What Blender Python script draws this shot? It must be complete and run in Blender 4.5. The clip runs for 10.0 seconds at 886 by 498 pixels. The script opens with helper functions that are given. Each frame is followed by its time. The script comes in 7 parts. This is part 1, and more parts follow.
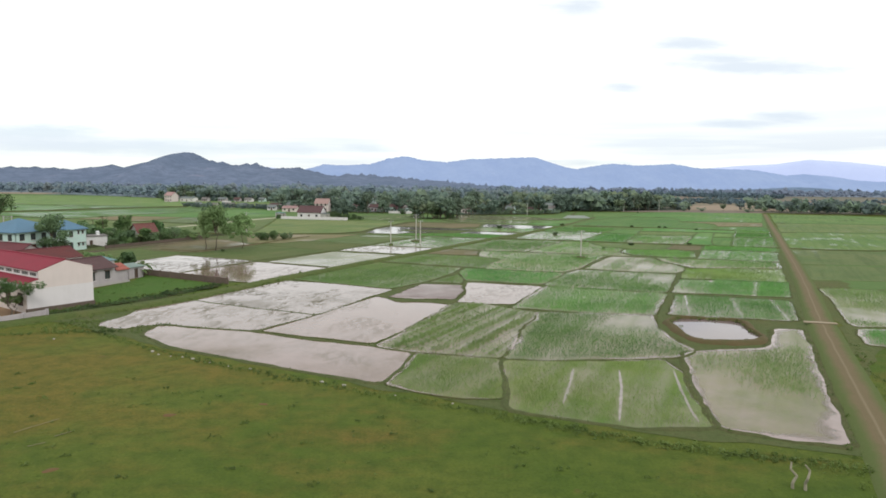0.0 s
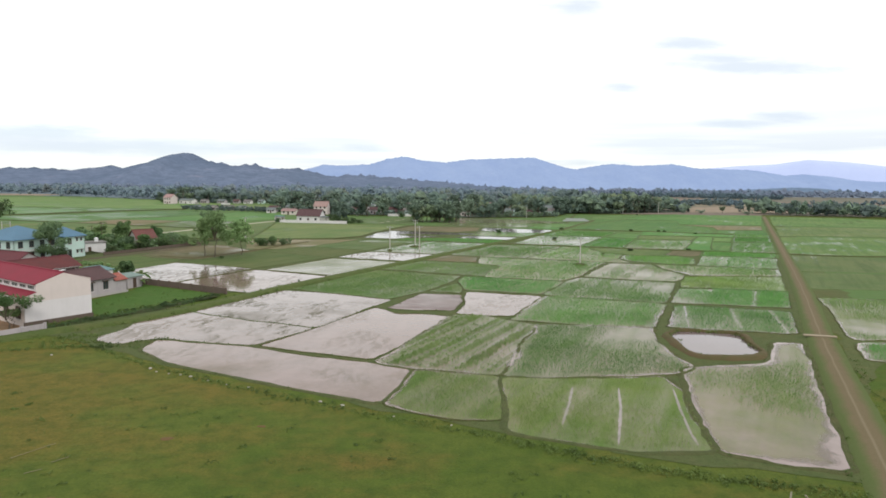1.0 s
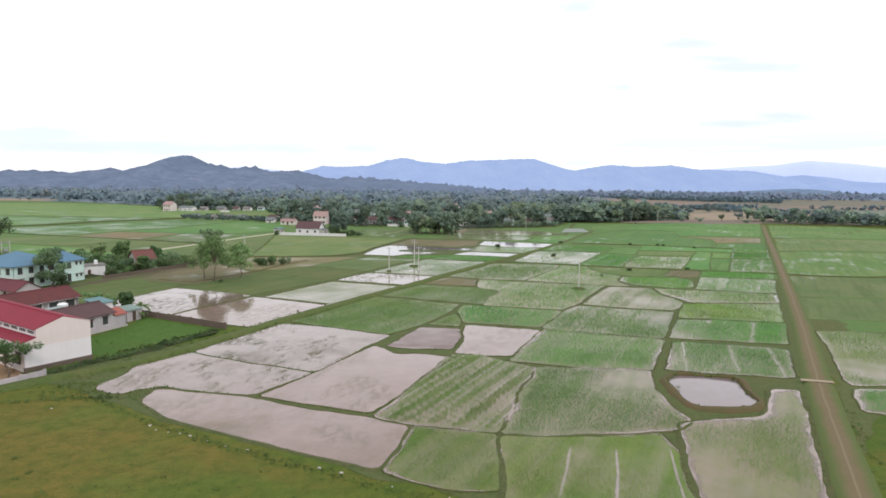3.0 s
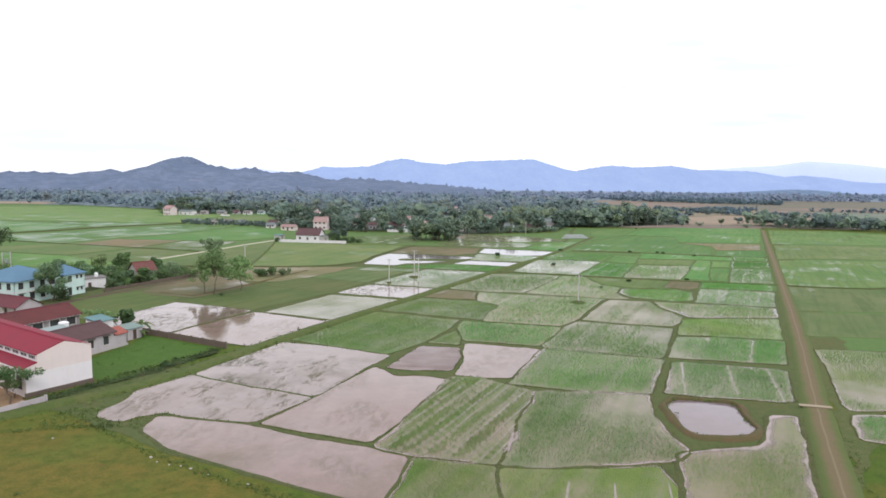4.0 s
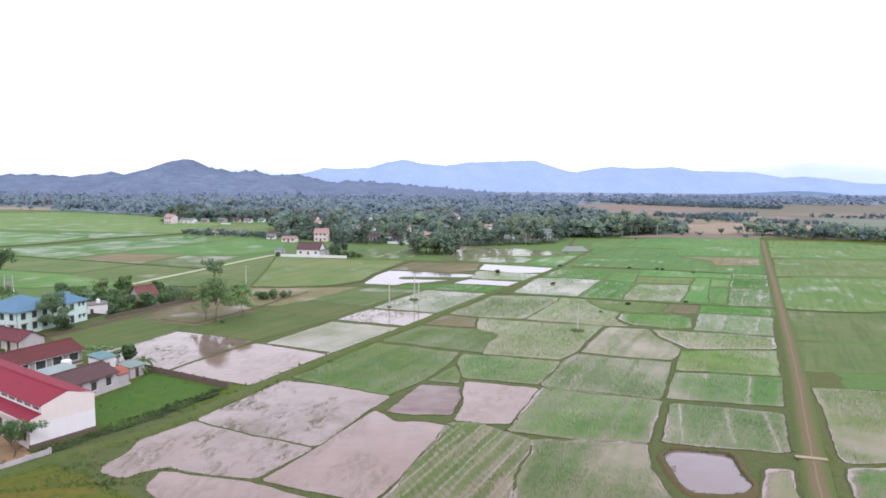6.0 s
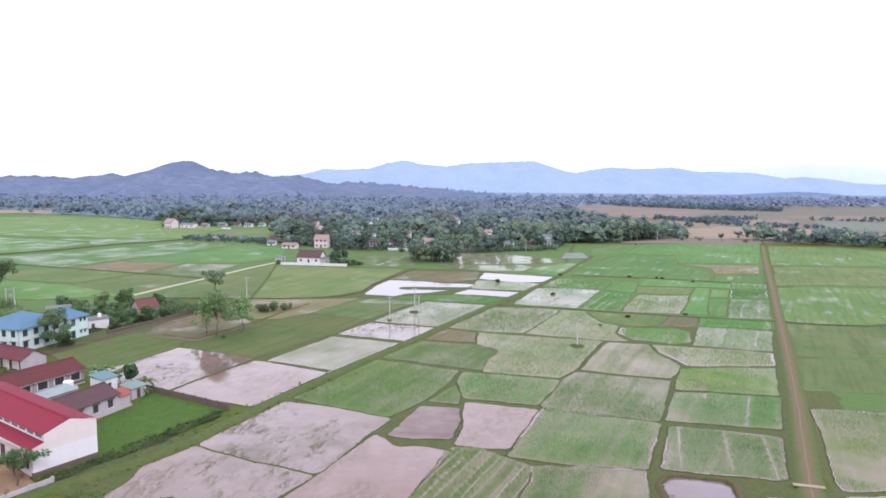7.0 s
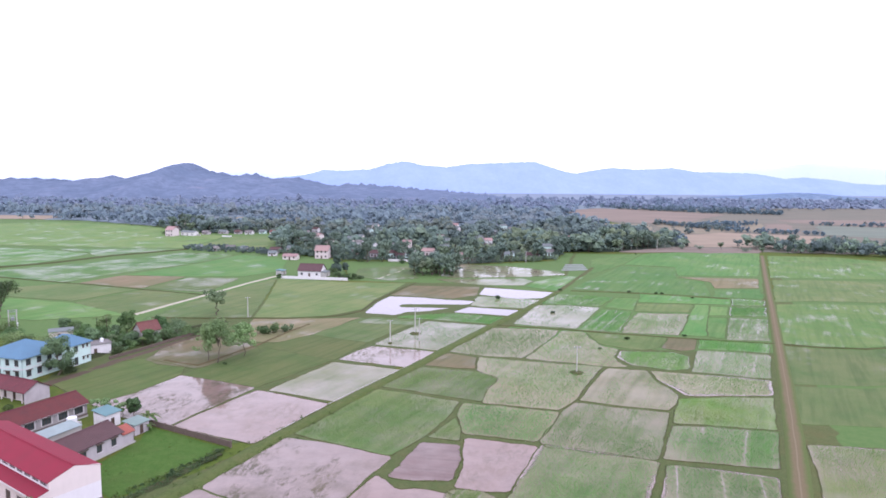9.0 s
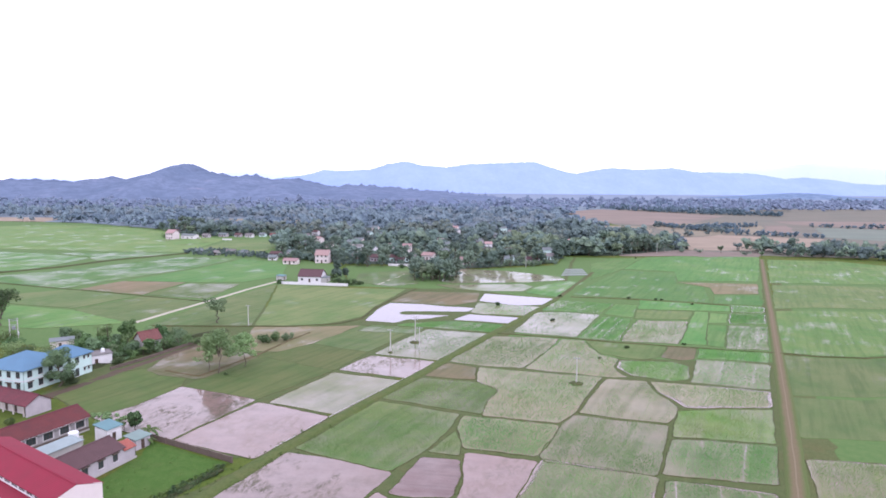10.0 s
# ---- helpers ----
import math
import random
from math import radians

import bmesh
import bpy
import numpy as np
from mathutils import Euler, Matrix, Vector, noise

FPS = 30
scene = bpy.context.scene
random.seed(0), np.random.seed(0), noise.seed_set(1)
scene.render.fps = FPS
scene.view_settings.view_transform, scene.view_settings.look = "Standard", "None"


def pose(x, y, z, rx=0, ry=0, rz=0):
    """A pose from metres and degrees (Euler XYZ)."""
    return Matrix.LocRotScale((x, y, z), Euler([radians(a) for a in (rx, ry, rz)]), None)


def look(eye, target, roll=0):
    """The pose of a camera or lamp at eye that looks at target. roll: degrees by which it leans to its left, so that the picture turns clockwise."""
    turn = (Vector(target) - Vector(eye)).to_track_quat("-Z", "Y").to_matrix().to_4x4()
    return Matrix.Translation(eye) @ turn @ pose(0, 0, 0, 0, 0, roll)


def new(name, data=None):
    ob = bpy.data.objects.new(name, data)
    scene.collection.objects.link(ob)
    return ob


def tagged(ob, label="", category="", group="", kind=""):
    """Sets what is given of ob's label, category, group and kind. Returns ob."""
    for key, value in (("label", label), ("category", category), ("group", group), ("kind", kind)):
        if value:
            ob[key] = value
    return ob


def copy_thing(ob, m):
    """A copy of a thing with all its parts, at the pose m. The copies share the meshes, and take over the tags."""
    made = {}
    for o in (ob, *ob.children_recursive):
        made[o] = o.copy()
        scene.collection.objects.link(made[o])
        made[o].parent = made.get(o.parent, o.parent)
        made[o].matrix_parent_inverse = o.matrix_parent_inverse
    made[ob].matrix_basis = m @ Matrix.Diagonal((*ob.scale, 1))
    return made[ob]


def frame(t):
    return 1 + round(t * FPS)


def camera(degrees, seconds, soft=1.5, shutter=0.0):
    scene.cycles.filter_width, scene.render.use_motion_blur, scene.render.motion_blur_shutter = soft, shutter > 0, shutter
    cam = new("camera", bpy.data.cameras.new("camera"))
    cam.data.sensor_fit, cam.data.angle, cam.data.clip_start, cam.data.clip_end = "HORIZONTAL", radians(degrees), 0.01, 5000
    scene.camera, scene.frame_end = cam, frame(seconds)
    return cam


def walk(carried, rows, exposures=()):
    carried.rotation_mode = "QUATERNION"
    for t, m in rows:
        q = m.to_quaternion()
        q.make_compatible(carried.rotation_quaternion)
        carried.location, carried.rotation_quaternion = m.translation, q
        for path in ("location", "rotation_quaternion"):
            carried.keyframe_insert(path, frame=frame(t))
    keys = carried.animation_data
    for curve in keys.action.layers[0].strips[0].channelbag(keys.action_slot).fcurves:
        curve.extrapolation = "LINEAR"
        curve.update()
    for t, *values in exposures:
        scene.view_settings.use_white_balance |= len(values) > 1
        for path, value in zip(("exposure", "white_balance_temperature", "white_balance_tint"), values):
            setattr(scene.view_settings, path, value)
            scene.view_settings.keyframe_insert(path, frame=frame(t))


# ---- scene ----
cam = camera(69.0, 10.0, 1.7)
PATH = [
    (0, (-0.01, 0.05, 20.00), (1.63, 99.54, 10.04), 0.67),
    (0.5, (0.02, 0.26, 20.73), (1.71, 99.75, 10.77), 0.66),
    (1, (0.04, 0.44, 21.92), (1.78, 99.92, 11.96), 0.65),
    (1.5, (0.06, 0.57, 23.45), (1.83, 100.06, 13.50), 0.63),
    (2, (0.09, 0.68, 25.11), (1.87, 100.17, 15.16), 0.62),
    (2.5, (0.11, 0.75, 26.83), (1.91, 100.24, 16.89), 0.61),
    (4, (0.17, 0.81, 32.50), (1.96, 100.30, 22.57), 0.57),
    (4.5, (0.19, 0.78, 34.40), (1.97, 100.27, 24.47), 0.56),
    (5, (0.21, 0.74, 36.36), (1.97, 100.23, 26.43), 0.54),
    (5.5, (0.22, 0.68, 38.44), (1.96, 100.17, 28.51), 0.53),
    (6, (0.23, 0.61, 40.58), (1.95, 100.10, 30.65), 0.52),
    (7.5, (0.24, 0.35, 47.12), (1.90, 99.84, 37.18), 0.48),
    (8, (0.24, 0.26, 48.97), (1.88, 99.75, 39.01), 0.47),
    (8.5, (0.23, 0.16, 51.05), (1.86, 99.65, 41.08), 0.45),
    (9, (0.21, 0.08, 53.04), (1.84, 99.56, 43.05), 0.44),
    (9.5, (0.19, -0.01, 55.05), (1.82, 99.48, 45.05), 0.43),
    (10, (0.17, -0.08, 56.35), (1.80, 99.40, 46.32), 0.41),
]
EXPOSURES = [(0.0, 0.03, 6500, 6), (2.5, 0.13, 6380, 9), (5.5, 0.45, 6000, 15), (10.0, 0.63, 5650, 27)]
walk(cam, [(t, look(eye, target, roll)) for t, eye, target, roll in PATH], EXPOSURES)
SUN, SUN_UP, SUN_ROUND, CLOUD = 1.0, 42.0, 150.0, 1.12

# ---- sky, sun, exposure ----
world = bpy.data.worlds.new("sky")
scene.world = world
world.use_nodes = True
wt = world.node_tree
wt.nodes.clear()


def wn(kind, **kw):
    n = wt.nodes.new(kind)
    for k, v in kw.items():
        n.inputs[k.replace("_", " ")].default_value = v
    return n


sky = wt.nodes.new("ShaderNodeTexSky")
sky.sky_type, sky.sun_disc = "NISHITA", False
sky.sun_elevation, sky.sun_rotation = radians(SUN_UP), radians(SUN_ROUND)
sky.air_density, sky.dust_density = 1.0, 0.4
sky_scaled = wt.nodes.new("ShaderNodeVectorMath")
sky_scaled.operation = "SCALE"
sky_scaled.inputs["Scale"].default_value = 0.12
wt.links.new(sky.outputs[0], sky_scaled.inputs[0])
where = wt.nodes.new("ShaderNodeTexCoord")
split = wt.nodes.new("ShaderNodeSeparateXYZ")
wt.links.new(where.outputs["Generated"], split.inputs[0])
# long grey-blue streaks of cloud, each as (tan azimuth, tan elevation, half width, half height)
STREAKS = [(0.392, 0.218, 0.062, 0.011), (0.502, 0.184, 0.135, 0.013), (0.44, 0.196, 0.07, 0.009), (0.291, 0.152, 0.04, 0.009), (0.545, 0.112, 0.06, 0.011), (0.46, 0.098, 0.07, 0.008),
           (-0.59, 0.072, 0.13, 0.013), (-0.45, 0.05, 0.3, 0.012), (-0.11, 0.054, 0.05, 0.008), (0.23, 0.035, 0.06, 0.006), (0.213, 0.268, 0.05, 0.012)]


def sky_maths(op, a, b=0.0):
    n = wt.nodes.new("ShaderNodeMath")
    n.operation = op
    for k, v in enumerate((a, b)):
        if isinstance(v, bpy.types.NodeSocket):
            wt.links.new(v, n.inputs[k])
        else:
            n.inputs[k].default_value = v
    return n.outputs[0]


ahead = sky_maths("MAXIMUM", split.outputs["Y"], 0.05)
tans = wt.nodes.new("ShaderNodeCombineXYZ")
wt.links.new(sky_maths("DIVIDE", split.outputs["X"], ahead), tans.inputs[0])
wt.links.new(sky_maths("DIVIDE", split.outputs["Z"], ahead), tans.inputs[1])
squeeze = wt.nodes.new("ShaderNodeMapping")
squeeze.inputs["Scale"].default_value = (9.0, 46.0, 1.0)
wt.links.new(tans.outputs[0], squeeze.inputs[0])
banks = wt.nodes.new("ShaderNodeTexNoise")
banks.inputs["Scale"].default_value, banks.inputs["Detail"].default_value = 1.0, 6.0
banks.inputs["Roughness"].default_value = 0.6
wt.links.new(squeeze.outputs[0], banks.inputs["Vector"])
frayed = sky_maths("MULTIPLY", sky_maths("SUBTRACT", banks.outputs["Fac"], 0.5), 2.6)
streak_sum = None
for az, up, wide, tall in STREAKS:
    spot = wt.nodes.new("ShaderNodeMapping")
    spot.inputs["Location"].default_value = (-az / wide, -up / tall, 0)
    spot.inputs["Scale"].default_value = (1 / wide, 1 / tall, 0)
    wt.links.new(tans.outputs[0], spot.inputs[0])
    away = wt.nodes.new("ShaderNodeVectorMath")
    away.operation = "LENGTH"
    wt.links.new(spot.outputs[0], away.inputs[0])
    soft_edge = wt.nodes.new("ShaderNodeMapRange")
    soft_edge.interpolation_type = "SMOOTHSTEP"
    soft_edge.inputs["From Min"].default_value, soft_edge.inputs["From Max"].default_value = 1.5, 0.1
    wt.links.new(sky_maths("ADD", away.outputs["Value"], frayed), soft_edge.inputs["Value"])
    streak_sum = soft_edge.outputs[0] if streak_sum is None else sky_maths("MAXIMUM", streak_sum, soft_edge.outputs[0])
grey = wt.nodes.new("ShaderNodeMix")
grey.data_type = "VECTOR"
wt.links.new(streak_sum, grey.inputs["Factor"])
grey.inputs[4].default_value = (1.0, 1.0, 1.0)
grey.inputs[5].default_value = (0.73, 0.78, 0.87)
bright = wt.nodes.new("ShaderNodeVectorMath")
bright.operation = "SCALE"
bright.inputs["Scale"].default_value = CLOUD
wt.links.new(grey.outputs[1], bright.inputs[0])
low = wt.nodes.new("ShaderNodeMapRange")
low.inputs["From Min"].default_value, low.inputs["From Max"].default_value = -0.02, 0.13
low.inputs["To Min"].default_value, low.inputs["To Max"].default_value = 0.74, 0.97
wt.links.new(split.outputs["Z"], low.inputs["Value"])
# a greyish-lavender bank of cloud low over the hills
veil = wt.nodes.new("ShaderNodeMapRange")
veil.inputs["From Min"].default_value, veil.inputs["From Max"].default_value = 0.05, 0.14
veil.inputs["To Min"].default_value, veil.inputs["To Max"].default_value = 0.75, 0.0
wt.links.new(split.outputs["Z"], veil.inputs["Value"])
wisps = wt.nodes.new("ShaderNodeTexNoise")
wisps.inputs["Scale"].default_value, wisps.inputs["Detail"].default_value = 3.4, 5.0
flat = wt.nodes.new("ShaderNodeMapping")
flat.inputs["Scale"].default_value = (0.8, 0.8, 14.0)
wt.links.new(where.outputs["Generated"], flat.inputs[0])
wt.links.new(flat.outputs[0], wisps.inputs["Vector"])
thick = wt.nodes.new("ShaderNodeMapRange")
thick.inputs["From Min"].default_value, thick.inputs["From Max"].default_value = 0.4, 0.62
wt.links.new(wisps.outputs["Fac"], thick.inputs["Value"])
amount = wt.nodes.new("ShaderNodeMath")
amount.operation = "MULTIPLY"
wt.links.new(veil.outputs[0], amount.inputs[0])
wt.links.new(thick.outputs[0], amount.inputs[1])
banked = wt.nodes.new("ShaderNodeMix")
banked.data_type = "VECTOR"
wt.links.new(amount.outputs[0], banked.inputs["Factor"])
wt.links.new(bright.outputs[0], banked.inputs[4])
banked.inputs[5].default_value = (0.76, 0.81, 0.96)
cover = wt.nodes.new("ShaderNodeMix")
cover.data_type = "VECTOR"
wt.links.new(low.outputs[0], cover.inputs["Factor"])
wt.links.new(sky_scaled.outputs[0], cover.inputs[4])
wt.links.new(banked.outputs[1], cover.inputs[5])
back = wt.nodes.new("ShaderNodeBackground")
wt.links.new(cover.outputs[1], back.inputs["Color"])
end = wt.nodes.new("ShaderNodeOutputWorld")
wt.links.new(back.outputs[0], end.inputs[0])

sun = new("sun", bpy.data.lights.new("sun", "SUN"))
sun.data.energy, sun.data.angle, sun.data.color = SUN, radians(14), (1.0, 0.95, 0.88)
sun_way = Vector((math.sin(radians(SUN_ROUND)) * math.cos(radians(SUN_UP)), math.cos(radians(SUN_ROUND)) * math.cos(radians(SUN_UP)), math.sin(radians(SUN_UP))))
sun.matrix_world = look(sun_way * 300, (0, 0, 0))

# ---- materials ----
rng = np.random.default_rng(7)


class Tree:
    """A short way to write node materials."""

    def __init__(self, name):
        self.mat = bpy.data.materials.new(name)
        self.mat.use_nodes = True
        self.t = self.mat.node_tree
        self.t.nodes.clear()
        self.out = self.t.nodes.new("ShaderNodeOutputMaterial")

    def node(self, kind, ins=None, **props):
        n = self.t.nodes.new("ShaderNode" + kind)
        for k, v in props.items():
            if k == "operation":
                n.operation = v
            elif k == "data_type":
                n.data_type = v
            elif k == "blend_type":
                n.blend_type = v
            elif k == "attribute_name":
                n.attribute_name = v
        for k, v in (ins or {}).items():
            if isinstance(v, bpy.types.NodeSocket):
                self.t.links.new(v, n.inputs[k])
            else:
                n.inputs[k].default_value = v
        return n

    def place(self, scale=(1, 1, 1), turn=0.0):
        c = self.node("TexCoord")
        m = self.node("Mapping", {"Vector": c.outputs["Object"], "Scale": scale, "Rotation": (0, 0, radians(turn))})
        return m.outputs[0]

    def noise(self, scale, detail=3.0, rough=0.55, stretch=(1, 1, 1), turn=0.0, distort=0.0):
        return self.node("TexNoise", {"Vector": self.place(stretch, turn), "Scale": scale, "Detail": detail, "Roughness": rough, "Distortion": distort}).outputs["Fac"]

    def ramp(self, fac, *stops):
        n = self.node("ValToRGB", {"Fac": fac})
        e = n.color_ramp.elements
        while len(e) < len(stops):
            e.new(0.5)
        for el, (p, c) in zip(e, stops):
            el.position = p
            el.color = (*c, 1) if isinstance(c, tuple) else (c, c, c, 1)
        return n.outputs[0]

    def mix(self, fac, a, b, blend="MIX"):
        n = self.node("Mix", data_type="RGBA", blend_type=blend)
        for i, v in ((0, fac), (6, a), (7, b)):
            if isinstance(v, bpy.types.NodeSocket):
                self.t.links.new(v, n.inputs[i])
            elif i == 0:
                n.inputs[0].default_value = v
            else:
                n.inputs[i].default_value = (*v, 1)
        return n.outputs[2]

    def maths(self, op, a, b=0.5):
        n = self.node("Math", {0: a, 1: b}, operation=op)
        return n.outputs[0]

    def rand(self):
        return self.node("ObjectInfo").outputs["Random"]

    def shift(self, colour, hue=0.02, value=0.2):
        """Each object a little different in hue and brightness."""
        r = self.rand()
        h = self.node("MapRange", {"Value": r, "To Min": 0.5 - hue, "To Max": 0.5 + hue}).outputs[0]
        v = self.node("MapRange", {"Value": self.maths("FRACT", self.maths("MULTIPLY", r, 7.31)), "To Min": 1 - value, "To Max": 1 + value}).outputs[0]
        return self.node("HueSaturation", {"Color": colour, "Hue": h, "Value": v}).outputs[0]

    def bump(self, height, strength=0.3, distance=0.05):
        return self.node("Bump", {"Height": height, "Strength": strength, "Distance": distance}).outputs[0]

    def bsdf(self, colour, rough=0.8, **more):
        ins = {"Base Color": colour if isinstance(colour, bpy.types.NodeSocket) else (*colour, 1), "Roughness": rough}
        ins.update({k.replace("_", " "): v for k, v in more.items()})
        return self.node("BsdfPrincipled", ins).outputs[0]

    def done(self, shader):
        self.t.links.new(shader, self.out.inputs["Surface"])
        return self.mat


def plaster(name, colour, dirt=(0.25, 0.23, 0.2), amount=0.45, stain=0.5):
    """Painted render with soft blotches, rain streaks and grain."""
    m = Tree(name)
    blotch = m.ramp(m.noise(0.55, 5.0, 0.6), (0.42, 0.0), (0.75, 1.0))
    streak = m.ramp(m.noise(2.2, 4.0, 0.6, (1, 1, 0.12)), (0.5, 0.0), (0.85, stain))
    c = m.mix(m.maths("MULTIPLY", blotch, amount * 0.5), colour, dirt)
    c = m.mix(m.maths("MULTIPLY", streak, amount), c, dirt)
    c = m.mix(m.maths("MULTIPLY", m.noise(14.0, 2.0), 0.12), c, dirt)
    return m.done(m.bsdf(c, 0.85, Normal=m.bump(m.noise(20.0, 3.0), 0.2, 0.01)))


def tiles(name, colour, dark, rows=3.3, rough=0.7, weather=0.6):
    """Roof tiles: courses down the slope, patches of moss and soot."""
    m = Tree(name)
    patch = m.ramp(m.noise(0.5, 6.0, 0.65), (0.38, 0.0), (0.72, weather))
    c = m.mix(patch, colour, dark)
    c = m.mix(m.maths("MULTIPLY", m.noise(6.0, 3.0, 0.7), 0.5), c, dark)
    wave = m.node("TexWave", {"Vector": m.place(), "Scale": rows, "Distortion": 0.4, "Detail": 1.0}).outputs["Fac"]
    c = m.mix(m.maths("MULTIPLY", wave, 0.18), c, dark)
    return m.done(m.bsdf(m.shift(c, 0.01, 0.1), rough, Normal=m.bump(wave, 0.5, 0.04)))


def sheet_metal(name, colour, dark, rough=0.45, ribs=1.2):
    """Painted trapezoidal roofing sheet with ribs, fading and streaks."""
    m = Tree(name)
    wave = m.node("TexWave", {"Vector": m.place(), "Scale": ribs, "Distortion": 0.0}).outputs["Fac"]
    fade = m.ramp(m.noise(0.35, 5.0, 0.6), (0.35, 0.0), (0.7, 0.55))
    c = m.mix(fade, colour, dark)
    c = m.mix(m.maths("MULTIPLY", m.noise(3.0, 4.0, 0.7, (0.2, 1, 1)), 0.25), c, dark)
    return m.done(m.bsdf(c, rough, Normal=m.bump(wave, 0.35, 0.03), **{"Specular IOR Level": 0.22}))


def plain(name, colour, rough=0.7, vary=0.35, scale=3.0, metal=0.0):
    m = Tree(name)
    dark = tuple(v * 0.55 for v in colour)
    c = m.mix(m.maths("MULTIPLY", m.noise(scale, 5.0, 0.65), vary * 1.6), colour, dark)
    return m.done(m.bsdf(c, rough, Metallic=metal, Normal=m.bump(m.noise(scale * 6, 3.0), 0.25, 0.01)))


def foliage(name, a, b, dark, light=1.5, glow_through=0.25):
    """Leaves, each a little different."""
    m = Tree(name)
    r = m.node("NewGeometry").outputs["Random Per Island"]
    c = m.mix(m.maths("ADD", m.maths("MULTIPLY", r, 0.4), m.ramp(m.noise(0.14, 1.0), (0.4, 0.0), (0.6, 0.6))), a, b)
    c = m.mix(m.ramp(m.noise(0.24, 2.0), (0.42, 0.0), (0.62, 0.8)), c, dark)
    c = m.mix(m.ramp(m.noise(0.11, 2.0), (0.42, 0.0), (0.6, 0.55)), c, tuple(v * light for v in b))
    c = m.shift(c, 0.018, 0.22)
    body = m.bsdf(c, 0.75)
    thin = m.node("BsdfTranslucent", {"Color": c}).outputs[0]
    return m.done(m.node("MixShader", {0: glow_through, 1: body, 2: thin}).outputs[0])


def grass_colours(m):
    """Grazed turf: green with olive, straw and bare brown patches."""
    c = m.mix(m.ramp(m.noise(0.045, 5.0, 0.6), (0.36, 0.0), (0.62, 1.0)), (0.072, 0.115, 0.016), (0.118, 0.138, 0.025))
    # the trodden, dried-out part of the pasture
    away = m.node("VectorMath", {0: m.node("Mapping", {"Vector": m.node("TexCoord").outputs["Object"], "Location": (1.45, -2.1, 0), "Scale": (0.036, 0.034, 0)}).outputs[0]}, operation="LENGTH").outputs["Value"]
    dry = m.maths("SUBTRACT", m.noise(0.07, 6.0, 0.64, (1, 1.6, 1), 20), m.maths("MULTIPLY", away, 0.16))
    c = m.mix(m.ramp(dry, (0.3, 0.0), (0.5, 0.65)), c, (0.19, 0.122, 0.03))
    c = m.mix(m.ramp(m.noise(0.05, 6.0, 0.62, (1, 1.6, 1), 20), (0.53, 0.0), (0.68, 0.8)), c, (0.17, 0.115, 0.03))
    c = m.mix(m.ramp(m.noise(0.55, 6.0, 0.7), (0.42, 0.0), (0.7, 0.75)), c, (0.042, 0.074, 0.011))
    c = m.mix(m.ramp(m.noise(1.1, 2.0, 0.5), (0.72, 0.0), (0.8, 0.85)), c, (0.02, 0.034, 0.008))
    c = m.mix(m.ramp(m.noise(0.23, 2.0, 0.5, (1, 1, 1), 40), (0.74, 0.0), (0.8, 0.7)), c, (0.15, 0.085, 0.04))
    c = m.mix(m.ramp(m.noise(4.5, 5.0, 0.75), (0.42, 0.0), (0.72, 0.65)), c, (0.034, 0.052, 0.009))
    return c


def turf():
    m = Tree("grazed_turf")
    tall = m.noise(1.8, 6.0, 0.75)
    return m.done(m.bsdf(grass_colours(m), 0.95, Normal=m.bump(tall, 0.7, 0.25), **{"Specular IOR Level": 0.15}))


def bank_grass(name="bund_grass", a=(0.078, 0.092, 0.034), b=(0.112, 0.108, 0.05), dry=(0.135, 0.105, 0.045)):
    """Rough grass on banks, verges and plots."""
    m = Tree(name)
    c = m.mix(m.ramp(m.noise(0.5, 5.0, 0.65), (0.4, 0.0), (0.7, 1.0)), a, b)
    c = m.mix(m.ramp(m.noise(0.13, 4.0, 0.6), (0.52, 0.0), (0.75, 0.55)), c, dry)
    c = m.mix(m.ramp(m.noise(1.7, 4.0, 0.7), (0.5, 0.0), (0.72, 0.6)), c, tuple(v * 0.5 for v in a))
    c = m.mix(m.maths("MULTIPLY", m.noise(4.0, 4.0, 0.7), 0.5), c, tuple(v * 0.5 for v in a))
    return m.done(m.bsdf(m.shift(c, 0.01, 0.15), 0.95, Normal=m.bump(m.noise(3.0, 5.0, 0.7), 0.8, 0.2), **{"Specular IOR Level": 0.15}))


def earth(name, a, b):
    m = Tree(name)
    c = m.mix(m.ramp(m.noise(0.6, 6.0, 0.65), (0.35, 0.0), (0.7, 1.0)), a, b)
    c = m.mix(m.maths("MULTIPLY", m.noise(6.0, 4.0, 0.7), 0.35), c, tuple(v * 0.5 for v in a))
    return m.done(m.bsdf(c, 0.95, Normal=m.bump(m.noise(4.0, 5.0, 0.7), 0.5, 0.1), **{"Specular IOR Level": 0.2}))


def far_soil(name, a, b):
    """Dry open fields far off: broad drifts, faint furrows and pale scuffs."""
    m = Tree(name)
    c = m.mix(m.ramp(m.noise(0.012, 6.0, 0.65), (0.36, 0.0), (0.64, 1.0)), a, b)
    c = m.mix(m.ramp(m.noise(0.035, 5.0, 0.6, (0.25, 1, 1), 10), (0.48, 0.0), (0.68, 0.6)), c, tuple(v * 0.7 for v in b))
    c = m.mix(m.ramp(m.noise(0.03, 6.0, 0.7, (0.3, 1, 1), -15), (0.56, 0.0), (0.7, 0.5)), c, tuple(v * f for v, f in zip(a, (1.25, 1.28, 1.3))))
    c = m.mix(m.maths("MULTIPLY", m.noise(0.3, 5.0, 0.7), 0.4), c, tuple(v * 0.7 for v in a))
    return m.done(m.bsdf(c, 0.95, **{"Specular IOR Level": 0.1}))


